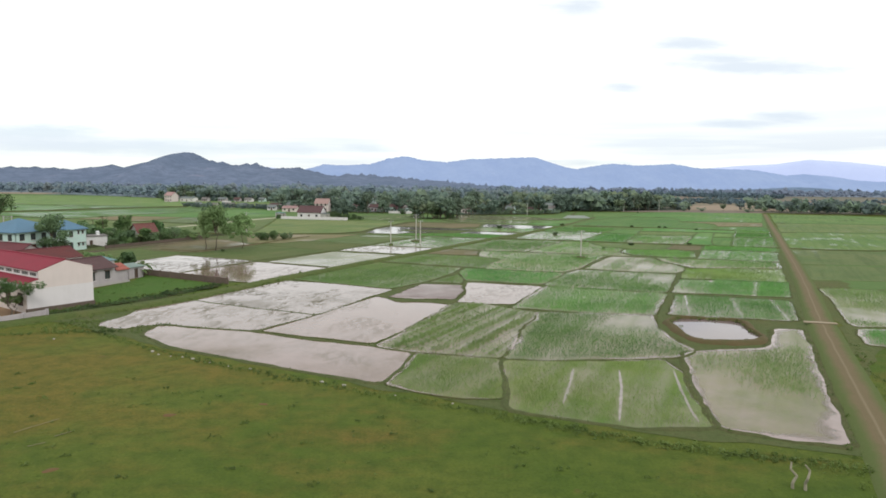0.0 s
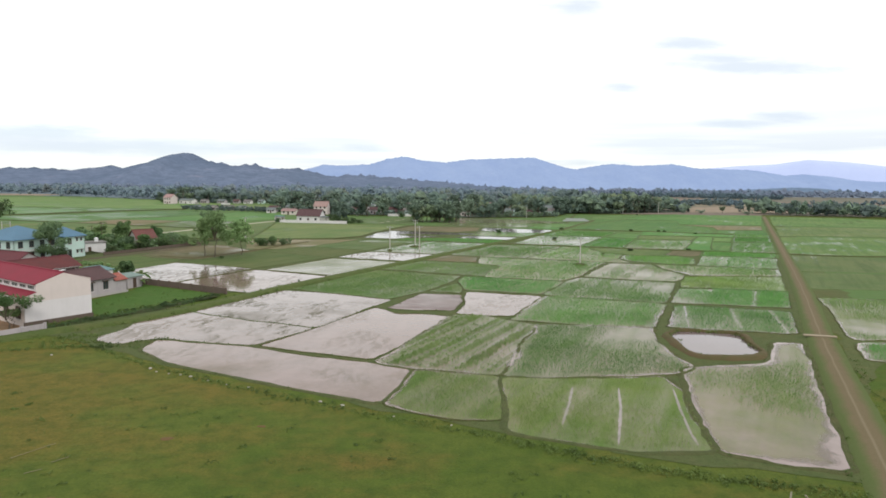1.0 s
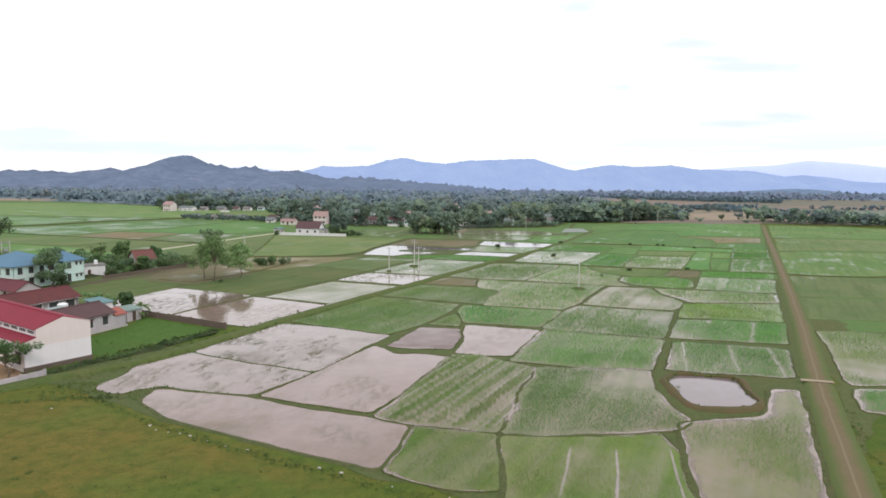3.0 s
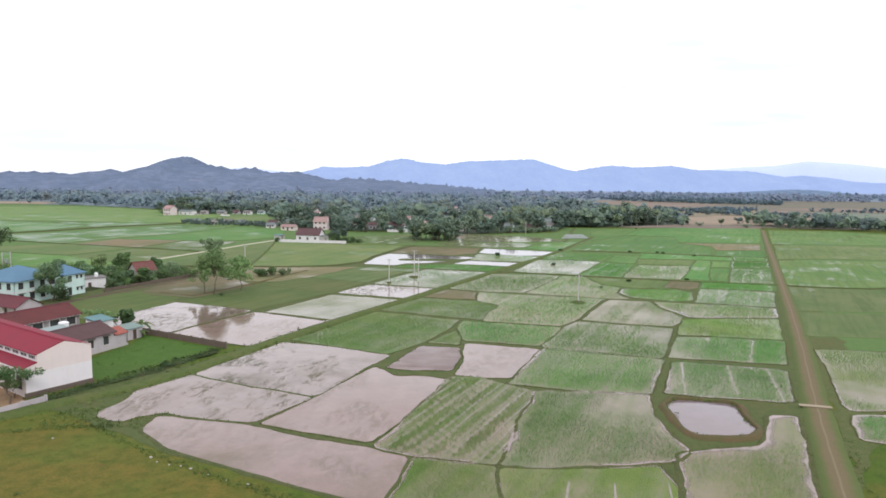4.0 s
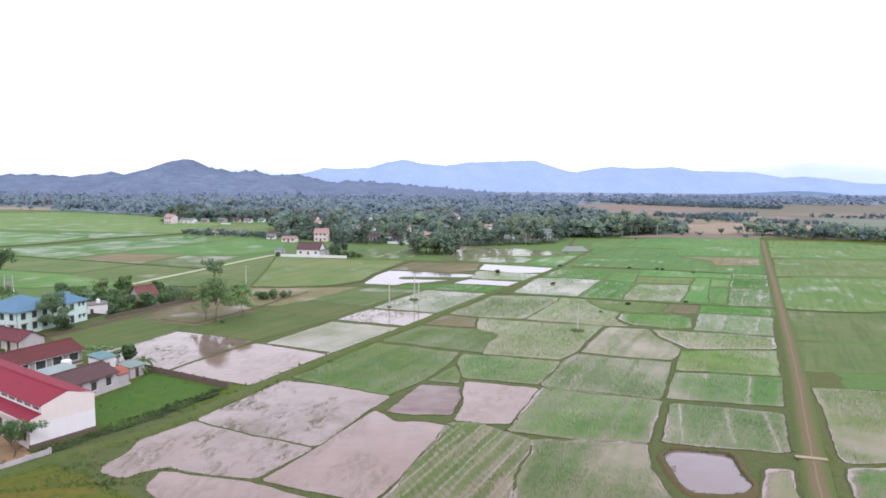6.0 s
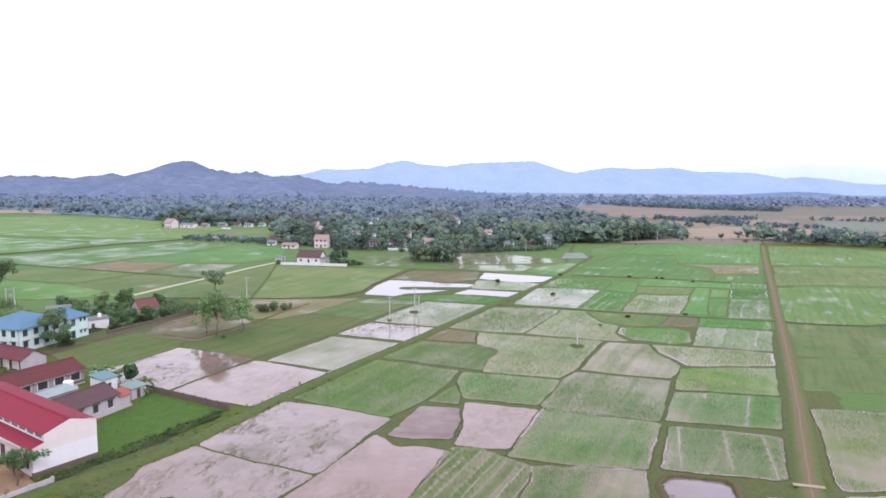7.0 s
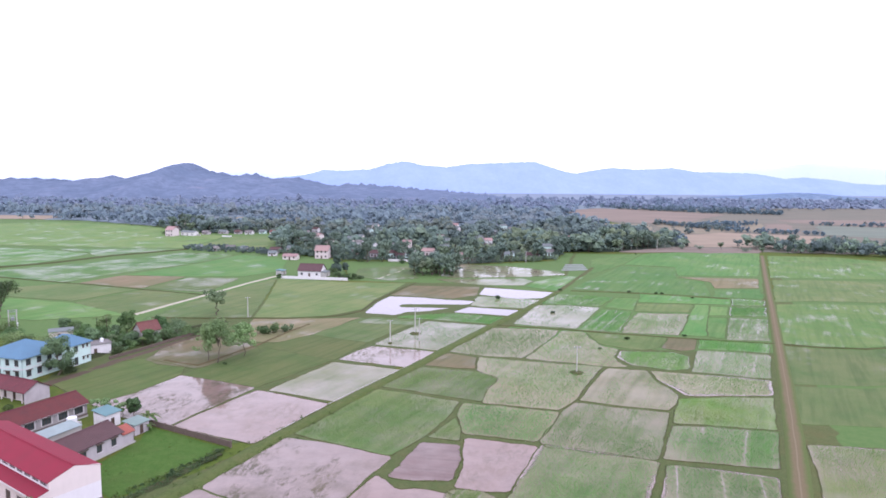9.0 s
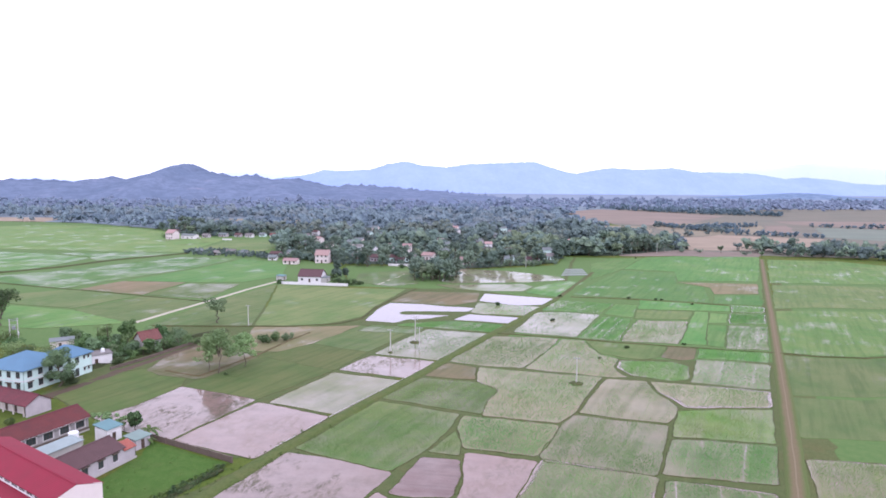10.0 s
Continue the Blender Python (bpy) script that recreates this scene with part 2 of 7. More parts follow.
def paddy(name, cover, soft, leaf_a, leaf_b, mud, streak=0.0, rows=0.0, turn=28.0, patch=0.05, weed=0.0, gloss=1.6):
    """A flooded field: muddy water under the sky, with young rice standing over part of it.
    cover: share that the rice takes; soft: how gradually it thins; streak: wet lanes along the field; rows: strength of planting lanes."""
    m = Tree(name)
    off = m.node("CombineXYZ", {0: m.maths("MULTIPLY", m.rand(), 350.0), 1: m.maths("MULTIPLY", m.rand(), 911.0)}).outputs[0]
    at = m.node("VectorMath", {0: m.node("TexCoord").outputs["Object"], 1: off}, operation="ADD").outputs[0]

    def spread(scale, detail, rough, stretch=(1, 1, 1), spin=0.0, distort=0.0):
        v = m.node("Mapping", {"Vector": at, "Rotation": (0, 0, radians(spin))}).outputs[0]
        v = m.node("Mapping", {"Vector": v, "Scale": stretch}).outputs[0]
        return m.node("TexNoise", {"Vector": v, "Scale": scale, "Detail": detail, "Roughness": rough, "Distortion": distort}).outputs["Fac"]

    big = spread(patch, 4.0, 0.6)
    lane = spread(0.42, 3.0, 0.55, (1.0, 0.07, 1), turn, 0.3)
    fine = spread(1.6, 5.0, 0.75)
    d = m.maths("ADD", m.maths("MULTIPLY", m.maths("SUBTRACT", big, 0.5), 2.2), m.maths("MULTIPLY", m.maths("SUBTRACT", fine, 0.5), 0.45))
    d = m.maths("ADD", d, m.maths("MULTIPLY", m.maths("SUBTRACT", lane, 0.5), streak * 3.0))
    if rows:
        w = m.node("TexWave", {"Vector": m.node("Mapping", {"Vector": at, "Rotation": (0, 0, radians(turn))}).outputs[0], "Scale": 0.26, "Distortion": 4.0, "Detail": 3.0, "Detail Scale": 0.8}).outputs["Fac"]
        d = m.maths("ADD", d, m.maths("MULTIPLY", m.maths("SUBTRACT", w, 0.62), -rows))
    mask = m.node("MapRange", {"Value": m.maths("ADD", d, cover - 0.5), "From Min": -soft, "From Max": soft}).outputs[0]
    green = m.mix(m.ramp(spread(0.16, 5.0, 0.65), (0.35, 0.0), (0.68, 1.0)), leaf_a, leaf_b)
    green = m.mix(m.maths("MULTIPLY", spread(5.0, 3.0, 0.7), 0.45), green, tuple(v * 0.5 for v in leaf_a))
    green = m.mix(m.ramp(spread(0.028, 4.0, 0.6), (0.42, 0.0), (0.66, 0.5)), green, tuple(v * f for v, f in zip(leaf_b, (1.3, 1.05, 1.25))))
    green = m.mix(m.ramp(spread(0.5, 3.0, 0.6, (1.0, 0.05, 1), turn, 0.2), (0.46, 0.0), (0.66, 0.55)), green, tuple(v * 0.66 for v in leaf_a))
    green = m.shift(green, 0.008, 0.14)
    mud = tuple(v * 0.86 for v in mud)
    muddy = m.mix(m.ramp(spread(0.22, 6.0, 0.7), (0.4, 0.0), (0.75, 0.7)), mud, tuple(v * 0.6 for v in mud))
    muddy = m.mix(m.ramp(spread(0.04, 4.0, 0.6), (0.45, 0.0), (0.65, 0.6)), muddy, tuple(v * f for v, f in zip(mud, (0.78, 0.66, 0.6))))
    if weed:
        scum = m.ramp(spread(0.75, 7.0, 0.76, (1.0, 0.4, 1), turn - 20, 1.0), (0.46, 0.0), (0.55, weed))
        mask = m.maths("MAXIMUM", mask, m.maths("MULTIPLY", scum, m.ramp(spread(0.09, 5.0, 0.65, (1.0, 0.6, 1), turn - 20, 0.8), (0.47, 0.0), (0.58, 1.0))))
    ripple = m.bump(m.noise(1.2, 3.0), 0.03, 0.02)
    water = m.bsdf(muddy, 0.07, IOR=gloss, Normal=ripple)
    plants = m.bsdf(green, 0.9, Normal=m.bump(fine, 0.8, 0.2), **{"Specular IOR Level": 0.2})
    return m.done(m.node("MixShader", {0: mask, 1: water, 2: plants}).outputs[0])


MUD = (0.262, 0.208, 0.148)
M = {
    "water": paddy("muddy_water", 0.02, 0.3, (0.10, 0.10, 0.05), (0.14, 0.12, 0.065), (0.27, 0.185, 0.165), patch=0.03, weed=0.3, gloss=1.5),
    "pond": paddy("pond_water", -0.4, 0.3, (0.10, 0.13, 0.05), (0.15, 0.16, 0.07), (0.22, 0.175, 0.19), patch=0.03),
    "mudgrass": paddy("weedy_mud_water", 0.05, 0.35, (0.08, 0.078, 0.042), (0.11, 0.102, 0.055), (0.26, 0.19, 0.172), streak=0.1, weed=0.8, gloss=1.5),
    "wet": paddy("wet_stubble", 0.4, 0.55, (0.11, 0.165, 0.06), (0.15, 0.18, 0.08), (0.275, 0.225, 0.175), streak=0.22, weed=0.5, gloss=1.5),
    "bareflat": paddy("bare_mud_and_rice", 0.42, 0.5, (0.105, 0.16, 0.045), (0.145, 0.175, 0.06), (0.275, 0.212, 0.165), streak=0.3, patch=0.07, gloss=1.3),
    "wetrice": paddy("sparse_young_rice", 0.5, 0.75, (0.098, 0.162, 0.056), (0.138, 0.178, 0.074), MUD, streak=0.6, patch=0.05, gloss=1.3),
    "rowrice": paddy("rice_in_lanes", 0.55, 0.6, (0.1, 0.172, 0.05), (0.145, 0.188, 0.066), MUD, streak=0.8, gloss=1.3),
    "brownrice": paddy("thin_rice_over_mud", 0.82, 0.6, (0.1, 0.165, 0.036), (0.142, 0.178, 0.05), (0.275, 0.212, 0.165), streak=0.45, patch=0.06, gloss=1.3),
    "lane": paddy("open_water_lane", 0.1, 0.7, (0.13, 0.17, 0.06), (0.17, 0.18, 0.08), (0.31, 0.25, 0.225)),
    "rice": paddy("young_rice", 0.93, 0.55, (0.075, 0.185, 0.045), (0.125, 0.215, 0.06), MUD, streak=0.45, gloss=1.3),
    "green": paddy("dense_rice", 1.2, 0.5, (0.078, 0.196, 0.046), (0.122, 0.208, 0.06), MUD, streak=0.45, gloss=1.3),
    "bright": paddy("bright_rice", 0.72, 0.65, (0.10, 0.2, 0.045), (0.15, 0.215, 0.07), MUD, streak=0.35, gloss=1.3),
    "dull": paddy("dull_grass_field", 1.2, 0.5, (0.094, 0.156, 0.045), (0.142, 0.176, 0.064), (0.24, 0.19, 0.15), streak=0.25, gloss=1.3),
    "grassy": paddy("grass_green_field", 0.95, 0.6, (0.088, 0.15, 0.045), (0.128, 0.168, 0.06), (0.24, 0.19, 0.15), streak=0.32, gloss=1.3),
    "thinrice": paddy("thin_yellowish_rice", 0.55, 0.85, (0.135, 0.16, 0.075), (0.18, 0.178, 0.092), (0.3, 0.25, 0.16), streak=0.5, patch=0.05, gloss=1.3),
    "meadow_bund": earth("green_bund", (0.07, 0.096, 0.034), (0.095, 0.11, 0.044)),
    "olive": paddy("olive_grass_field", 1.3, 0.45, (0.074, 0.118, 0.03), (0.108, 0.128, 0.042), (0.22, 0.175, 0.14), patch=0.03),
    "fresh": paddy("fresh_green_rice", 1.08, 0.5, (0.096, 0.188, 0.046), (0.142, 0.2, 0.062), MUD, streak=0.4, gloss=1.3),
    "brown_bank": earth("brown_bank", (0.118, 0.084, 0.044), (0.08, 0.082, 0.032)),
    "meadow": earth("meadow_grass", (0.08, 0.15, 0.04), (0.112, 0.168, 0.052)),
    "lawn": bank_grass("lush_grass", (0.054, 0.122, 0.02), (0.084, 0.15, 0.032), (0.09, 0.11, 0.034)),
    "fallow": paddy("fallow_stubble", 1.1, 0.5, (0.142, 0.138, 0.066), (0.18, 0.15, 0.082), (0.25, 0.19, 0.15), streak=0.2),
    "mud": paddy("wet_mud", 0.9, 0.4, (0.105, 0.115, 0.048), (0.155, 0.13, 0.072), (0.24, 0.18, 0.155), streak=0.2, patch=0.06),
    "plough": paddy("ploughed_mud", 0.55, 0.45, (0.115, 0.088, 0.077), (0.15, 0.112, 0.097), (0.28, 0.2, 0.188), streak=0.3, rows=0.07, turn=98.0),
    "turf": turf(),
    "bank": bank_grass(),
    "verge": bank_grass("verge_grass", (0.086, 0.112, 0.038), (0.116, 0.124, 0.05)),
    "rough": bank_grass("rough_weeds", (0.044, 0.058, 0.022), (0.07, 0.07, 0.032), (0.085, 0.062, 0.04)),
    "straw": plain("pale_straw", (0.3, 0.27, 0.2), 0.95),
    "red_scrape": earth("red_scrape", (0.15, 0.085, 0.04), (0.12, 0.09, 0.035)),
    "sheeting": plain("white_plastic_sheet", (0.22, 0.25, 0.22), 0.5, 0.6),
    "dyke": bank_grass("embankment_grass", (0.084, 0.116, 0.034), (0.118, 0.134, 0.046), (0.14, 0.125, 0.056)),
    "red_earth": earth("red_earth", (0.27, 0.17, 0.10), (0.34, 0.23, 0.14)),
    "pale_earth": earth("pale_earth", (0.36, 0.30, 0.22), (0.29, 0.235, 0.165)),
    "pale_path": earth("pale_path", (0.43, 0.40, 0.31), (0.36, 0.33, 0.25)),
    "dry_field": far_soil("dry_field", (0.30, 0.235, 0.18), (0.26, 0.21, 0.155)),
    "dark_soil": earth("dark_soil", (0.085, 0.062, 0.046), (0.11, 0.078, 0.052)),
    "white": plaster("white_render", (0.70, 0.67, 0.68), amount=0.3),
    "cream": plaster("cream_render", (0.68, 0.6, 0.57), amount=0.35),
    "hall_cream": plaster("hall_cream_wash", (0.69, 0.6, 0.58), amount=0.2, stain=0.3),
    "hall_white": plaster("hall_whitewash", (0.72, 0.68, 0.7), amount=0.22, stain=0.3),
    "lilac": plaster("weathered_render", (0.44, 0.395, 0.415), (0.2, 0.18, 0.18), 0.6),
    "mint": plaster("pale_mint_render", (0.56, 0.72, 0.68), amount=0.25),
    "pink": plaster("pink_render", (0.64, 0.55, 0.545), amount=0.3),
    "grey": plaster("bare_concrete", (0.42, 0.40, 0.38), amount=0.55),
    "sooty": plaster("stained_grey_render", (0.36, 0.33, 0.335), (0.12, 0.11, 0.105), 0.8, 0.7),
    "old_wall": plaster("sooty_brick_wall", (0.125, 0.09, 0.072), (0.06, 0.05, 0.04), 0.6),
    "red_sheet": sheet_metal("red_roofing_sheet", (0.215, 0.014, 0.034), (0.16, 0.018, 0.03), 0.7),
    "blue_sheet": sheet_metal("blue_roofing_sheet", (0.095, 0.185, 0.275), (0.085, 0.15, 0.22), 0.7),
    "teal_sheet": sheet_metal("teal_roofing_sheet", (0.125, 0.22, 0.235), (0.105, 0.175, 0.18), 0.8),
    "pale_green_sheet": sheet_metal("faded_green_roofing_sheet", (0.19, 0.25, 0.23), (0.14, 0.18, 0.165), 0.85),
    "pale_sheet": sheet_metal("pale_grey_roofing_sheet", (0.27, 0.32, 0.32), (0.2, 0.23, 0.23), 0.8),
    "slate_sheet": sheet_metal("grey_roofing_sheet", (0.165, 0.185, 0.19), (0.13, 0.14, 0.14), 0.85),
    "dark_tile": tiles("dark_red_tiles", (0.142, 0.026, 0.032), (0.072, 0.023, 0.026), rough=0.9, weather=0.75),
    "plum_tile": tiles("plum_brown_tiles", (0.10, 0.05, 0.052), (0.065, 0.035, 0.036), rough=0.9),
    "red_tile": tiles("red_tiles", (0.16, 0.042, 0.038), (0.085, 0.032, 0.03)),
    "orange_tile": tiles("orange_tiles", (0.34, 0.075, 0.05), (0.2, 0.06, 0.05)),
    "rose_tile": tiles("rose_tiles", (0.35, 0.215, 0.2), (0.26, 0.17, 0.165)),
    "grey_tile": tiles("grey_tiles", (0.2, 0.18, 0.17), (0.1, 0.09, 0.09)),
    "wood": plain("brown_timber", (0.09, 0.055, 0.04)),
    "pole": plain("concrete_pole", (0.50, 0.48, 0.44), 0.85),
    "steel": plain("galvanised_steel", (0.35, 0.36, 0.38), 0.5, metal=0.7),
    "bark": plain("bark", (0.12, 0.095, 0.07), 0.95, 0.5, 6.0),
    "pale_bark": plain("pale_bark", (0.36, 0.32, 0.27), 0.9, 0.5, 5.0),
    "stick": plain("dry_bamboo", (0.24, 0.21, 0.13), 0.9),
    "tank": plain("white_tank", (0.75, 0.75, 0.76), 0.4, 0.15),
    "stone": plain("pale_stone", (0.42, 0.39, 0.33), 0.9, 0.5),
    # Very dark floor colour paints in the shade between the trees.
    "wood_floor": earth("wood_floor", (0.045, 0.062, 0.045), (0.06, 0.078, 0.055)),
    # Far floor and plain: blue-grey colour with the haze painted in.
    "haze_painted_floor": earth("haze_painted_floor", (0.155, 0.195, 0.23), (0.17, 0.21, 0.24)),
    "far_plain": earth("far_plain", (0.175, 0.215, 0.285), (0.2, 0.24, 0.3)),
    "dry_grass": far_soil("dry_grass", (0.18, 0.16, 0.125), (0.15, 0.15, 0.12)),
    "brown_field": far_soil("brown_field", (0.235, 0.18, 0.15), (0.2, 0.165, 0.135)),
    "fallow_far": far_soil("fallow_far", (0.215, 0.195, 0.14), (0.245, 0.2, 0.145)),
    "grey_field": far_soil("grey_field", (0.155, 0.185, 0.15), (0.185, 0.2, 0.16)),
    "leaf": foliage("leaf", (0.064, 0.131, 0.039), (0.109, 0.185, 0.061), (0.036, 0.077, 0.027)),
    "leaf_yellow": foliage("yellow_green_leaf", (0.19, 0.215, 0.06), (0.245, 0.26, 0.09), (0.14, 0.165, 0.05), 1.3, 0.4),
    "leaf_soft": foliage("soft_green_leaf", (0.102, 0.161, 0.074), (0.146, 0.209, 0.099), (0.072, 0.122, 0.061)),
    "leaf_pale": foliage("pale_leaf", (0.147, 0.234, 0.083), (0.200, 0.291, 0.117), (0.098, 0.171, 0.061)),
    "leaf_dark": foliage("dark_leaf", (0.045, 0.083, 0.027), (0.075, 0.12, 0.039), (0.027, 0.048, 0.018)),
    # Woodland leaves: bluer, paler copies paint in more haze with distance.
    "leaf_olive": foliage("olive_woodland_leaf", (0.117, 0.162, 0.092), (0.147, 0.191, 0.109), (0.096, 0.136, 0.086), 1.25, 0.12),
    "leaf_deep": foliage("deep_woodland_leaf", (0.087, 0.133, 0.106), (0.117, 0.167, 0.124), (0.074, 0.114, 0.098), 1.3, 0.12),
    "hazy_deep": foliage("deep_haze_tinted_leaf", (0.094, 0.138, 0.176), (0.114, 0.162, 0.195), (0.085, 0.125, 0.166), 1.2, 0.12),
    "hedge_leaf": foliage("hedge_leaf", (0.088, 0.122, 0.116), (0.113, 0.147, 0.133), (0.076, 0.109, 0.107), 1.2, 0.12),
    "hazy_pale": foliage("pale_haze_tinted_leaf", (0.142, 0.179, 0.189), (0.162, 0.200, 0.208), (0.127, 0.162, 0.186), 1.15, 0.12),
    "misty": foliage("haze_painted_leaf", (0.161, 0.202, 0.284), (0.177, 0.219, 0.297), (0.144, 0.186, 0.269), 1.1, 0.12),
    "misty_deep": foliage("deep_haze_painted_leaf", (0.132, 0.173, 0.251), (0.147, 0.189, 0.264), (0.123, 0.160, 0.241), 1.1, 0.12),
    "wood_deep": foliage("deep_haze_woodland_leaf", (0.078, 0.116, 0.113), (0.102, 0.142, 0.128), (0.067, 0.100, 0.104), 1.2, 0.12),
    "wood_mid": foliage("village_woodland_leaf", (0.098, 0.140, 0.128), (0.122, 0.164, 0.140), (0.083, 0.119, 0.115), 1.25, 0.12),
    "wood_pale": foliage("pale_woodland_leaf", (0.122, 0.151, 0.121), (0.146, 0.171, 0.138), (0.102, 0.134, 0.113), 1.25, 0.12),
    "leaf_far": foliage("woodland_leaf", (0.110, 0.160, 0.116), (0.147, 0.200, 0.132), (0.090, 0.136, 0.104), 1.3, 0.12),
    "leaf_hazy": foliage("haze_tinted_woodland_leaf", (0.119, 0.162, 0.189), (0.142, 0.192, 0.215), (0.102, 0.146, 0.179), 1.2, 0.12),
    "shoot": foliage("rice_shoot_leaf", (0.118, 0.295, 0.072), (0.155, 0.315, 0.09), (0.1, 0.245, 0.062), 1.2, 0.5),
    "shoot_olive": foliage("olive_rice_leaf", (0.155, 0.265, 0.065), (0.2, 0.285, 0.09), (0.135, 0.225, 0.055), 1.2, 0.5),
    "shoot_dull": foliage("dull_grass_leaf", (0.19, 0.24, 0.08), (0.235, 0.26, 0.10), (0.16, 0.195, 0.07), 1.2, 0.5),
    "shoot_bright": foliage("fresh_rice_leaf", (0.15, 0.28, 0.06), (0.2, 0.3, 0.085), (0.13, 0.23, 0.055)),
    "weed": foliage("weed_leaf", (0.055, 0.105, 0.018), (0.095, 0.135, 0.03), (0.035, 0.065, 0.013)),
}


def soft_margin():
    """Bare wet mud that gives way raggedly to the planted bed."""
    m = Tree("bare_wet_margin")
    across = m.node("SeparateXYZ", {0: m.node("UVMap").outputs[0]}).outputs[1]
    ragged = m.maths("ADD", m.maths("MULTIPLY", m.maths("SUBTRACT", m.noise(0.35, 5.0, 0.6), 0.5), 1.5), m.maths("MULTIPLY", m.maths("SUBTRACT", m.noise(1.8, 4.0, 0.7), 0.5), 0.7))
    fade = m.ramp(m.maths("ADD", across, ragged), (0.3, 0.0), (0.95, 1.0))
    mud = m.mix(m.ramp(m.noise(0.3, 5.0, 0.65), (0.38, 0.0), (0.7, 1.0)), (0.27, 0.2, 0.185), (0.2, 0.15, 0.13))
    water = m.bsdf(mud, 0.08, IOR=1.4, Normal=m.bump(m.noise(1.2, 3.0), 0.03, 0.02))
    return m.done(m.node("MixShader", {0: fade, 1: water, 2: m.node("BsdfTransparent").outputs[0]}).outputs[0])


M["margin"] = soft_margin()


def glass_dark():
    m = Tree("window_glass")
    c = m.mix(m.noise(1.5, 2.0), (0.03, 0.04, 0.045), (0.07, 0.08, 0.085))
    return m.done(m.bsdf(c, 0.12, IOR=1.5))


M["glass"] = glass_dark()


# Hill colours carry the distance haze; an emission can add its brightness.
def hillside(name, a, b, haze_glow=0.0, rugged=1.0):
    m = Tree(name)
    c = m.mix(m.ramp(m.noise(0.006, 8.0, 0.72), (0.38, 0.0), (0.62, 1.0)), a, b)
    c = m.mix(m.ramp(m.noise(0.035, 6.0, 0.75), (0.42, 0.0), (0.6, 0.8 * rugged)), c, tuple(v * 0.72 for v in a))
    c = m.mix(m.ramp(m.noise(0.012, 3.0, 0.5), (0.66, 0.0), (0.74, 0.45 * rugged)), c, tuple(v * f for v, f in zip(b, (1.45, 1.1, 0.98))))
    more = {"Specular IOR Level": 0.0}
    if haze_glow:
        more |= {"Emission Color": c, "Emission Strength": haze_glow}
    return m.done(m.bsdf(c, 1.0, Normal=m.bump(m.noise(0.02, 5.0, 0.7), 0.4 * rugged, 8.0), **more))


# Forest green turned blue-grey: haze painted into the nearer hills.
M["hill"] = hillside("haze_tinted_hill", (0.126, 0.16, 0.232), (0.165, 0.198, 0.282), 0.0, 0.7)
M["low_hill"] = hillside("haze_tinted_low_hill", (0.15, 0.21, 0.31), (0.19, 0.25, 0.34))
# Both ranges: haze painted as blue base colour plus a faint emission.
M["range"] = hillside("haze_painted_range", (0.22, 0.285, 0.455), (0.245, 0.31, 0.475), 0.22, 0.12)
M["far_range"] = hillside("haze_painted_far_range", (0.4, 0.45, 0.64), (0.42, 0.47, 0.66), 0.3, 0.0)


def road_surface():
    """Red earth track: grassy edges, a worn pale middle."""
    m = Tree("earth_track")
    across = m.node("SeparateXYZ", {0: m.node("UVMap").outputs[0]}).outputs[0]
    wob = m.maths("ADD", across, m.maths("MULTIPLY", m.maths("SUBTRACT", m.noise(0.02, 2.0, 0.5), 0.5), 0.05))
    side = m.maths("ABSOLUTE", m.maths("SUBTRACT", wob, 0.5))
    soil = m.mix(m.noise(0.8, 5.0, 0.7), (0.138, 0.11, 0.062), (0.165, 0.128, 0.076))
    c = m.mix(m.ramp(m.maths("ADD", side, m.maths("MULTIPLY", m.maths("SUBTRACT", m.noise(0.35, 4.0, 0.65), 0.5), 0.3)), (0.14, 0.0), (0.36, 1.0)), soil, (0.085, 0.12, 0.036))
    c = m.mix(m.ramp(side, (0.012, 0.5), (0.04, 0.0)), c, (0.26, 0.215, 0.15))
    c = m.mix(m.maths("MULTIPLY", m.noise(4.0, 4.0, 0.7), 0.4), c, (0.10, 0.08, 0.04))
    return m.done(m.bsdf(c, 0.95, Normal=m.bump(m.noise(3.0, 5.0, 0.7), 0.5, 0.12), **{"Specular IOR Level": 0.15}))


M["track"] = road_surface()


# ---- building blocks ----
def link_mesh(name, verts, faces, material, parent=None, label="", smooth=False):
    me = bpy.data.meshes.new(name)
    me.from_pydata(verts, [], faces)
    me.materials.append(material)
    if smooth:
        me.polygons.foreach_set("use_smooth", [True] * len(me.polygons))
    ob = new(name, me)
    ob.parent = parent
    return tagged(ob, label)


def part(name, bm, material, parent, label="", smooth=False):
    me = bpy.data.meshes.new(name)
    bm.to_mesh(me)
    bm.free()
    me.materials.append(material)
    if smooth:
        me.polygons.foreach_set("use_smooth", [True] * len(me.polygons))
    ob = new(name, me)
    ob.parent = parent
    return tagged(ob, label)


def thing(name, m, label, category, group="", kind=""):
    ob = new(name)
    ob.empty_display_size = 0.3
    ob.matrix_basis = m
    return tagged(ob, label, category, group, kind)


def add_box(bm, x0, x1, y0, y1, z0, z1, bevel=0.0):
    r = bmesh.ops.create_cube(bm, size=1.0)
    bmesh.ops.transform(bm, matrix=Matrix.LocRotScale(((x0 + x1) / 2, (y0 + y1) / 2, (z0 + z1) / 2), None, (x1 - x0, y1 - y0, z1 - z0)), verts=r["verts"])
    if bevel:
        bmesh.ops.bevel(bm, geom=list({e for v in r["verts"] for e in v.link_edges}), offset=bevel, segments=1, affect="EDGES")
    return bm


def boxes(*rows, bevel=0.0):
    bm = bmesh.new()
    for r in rows:
        add_box(bm, *r, bevel=bevel)
    return bm


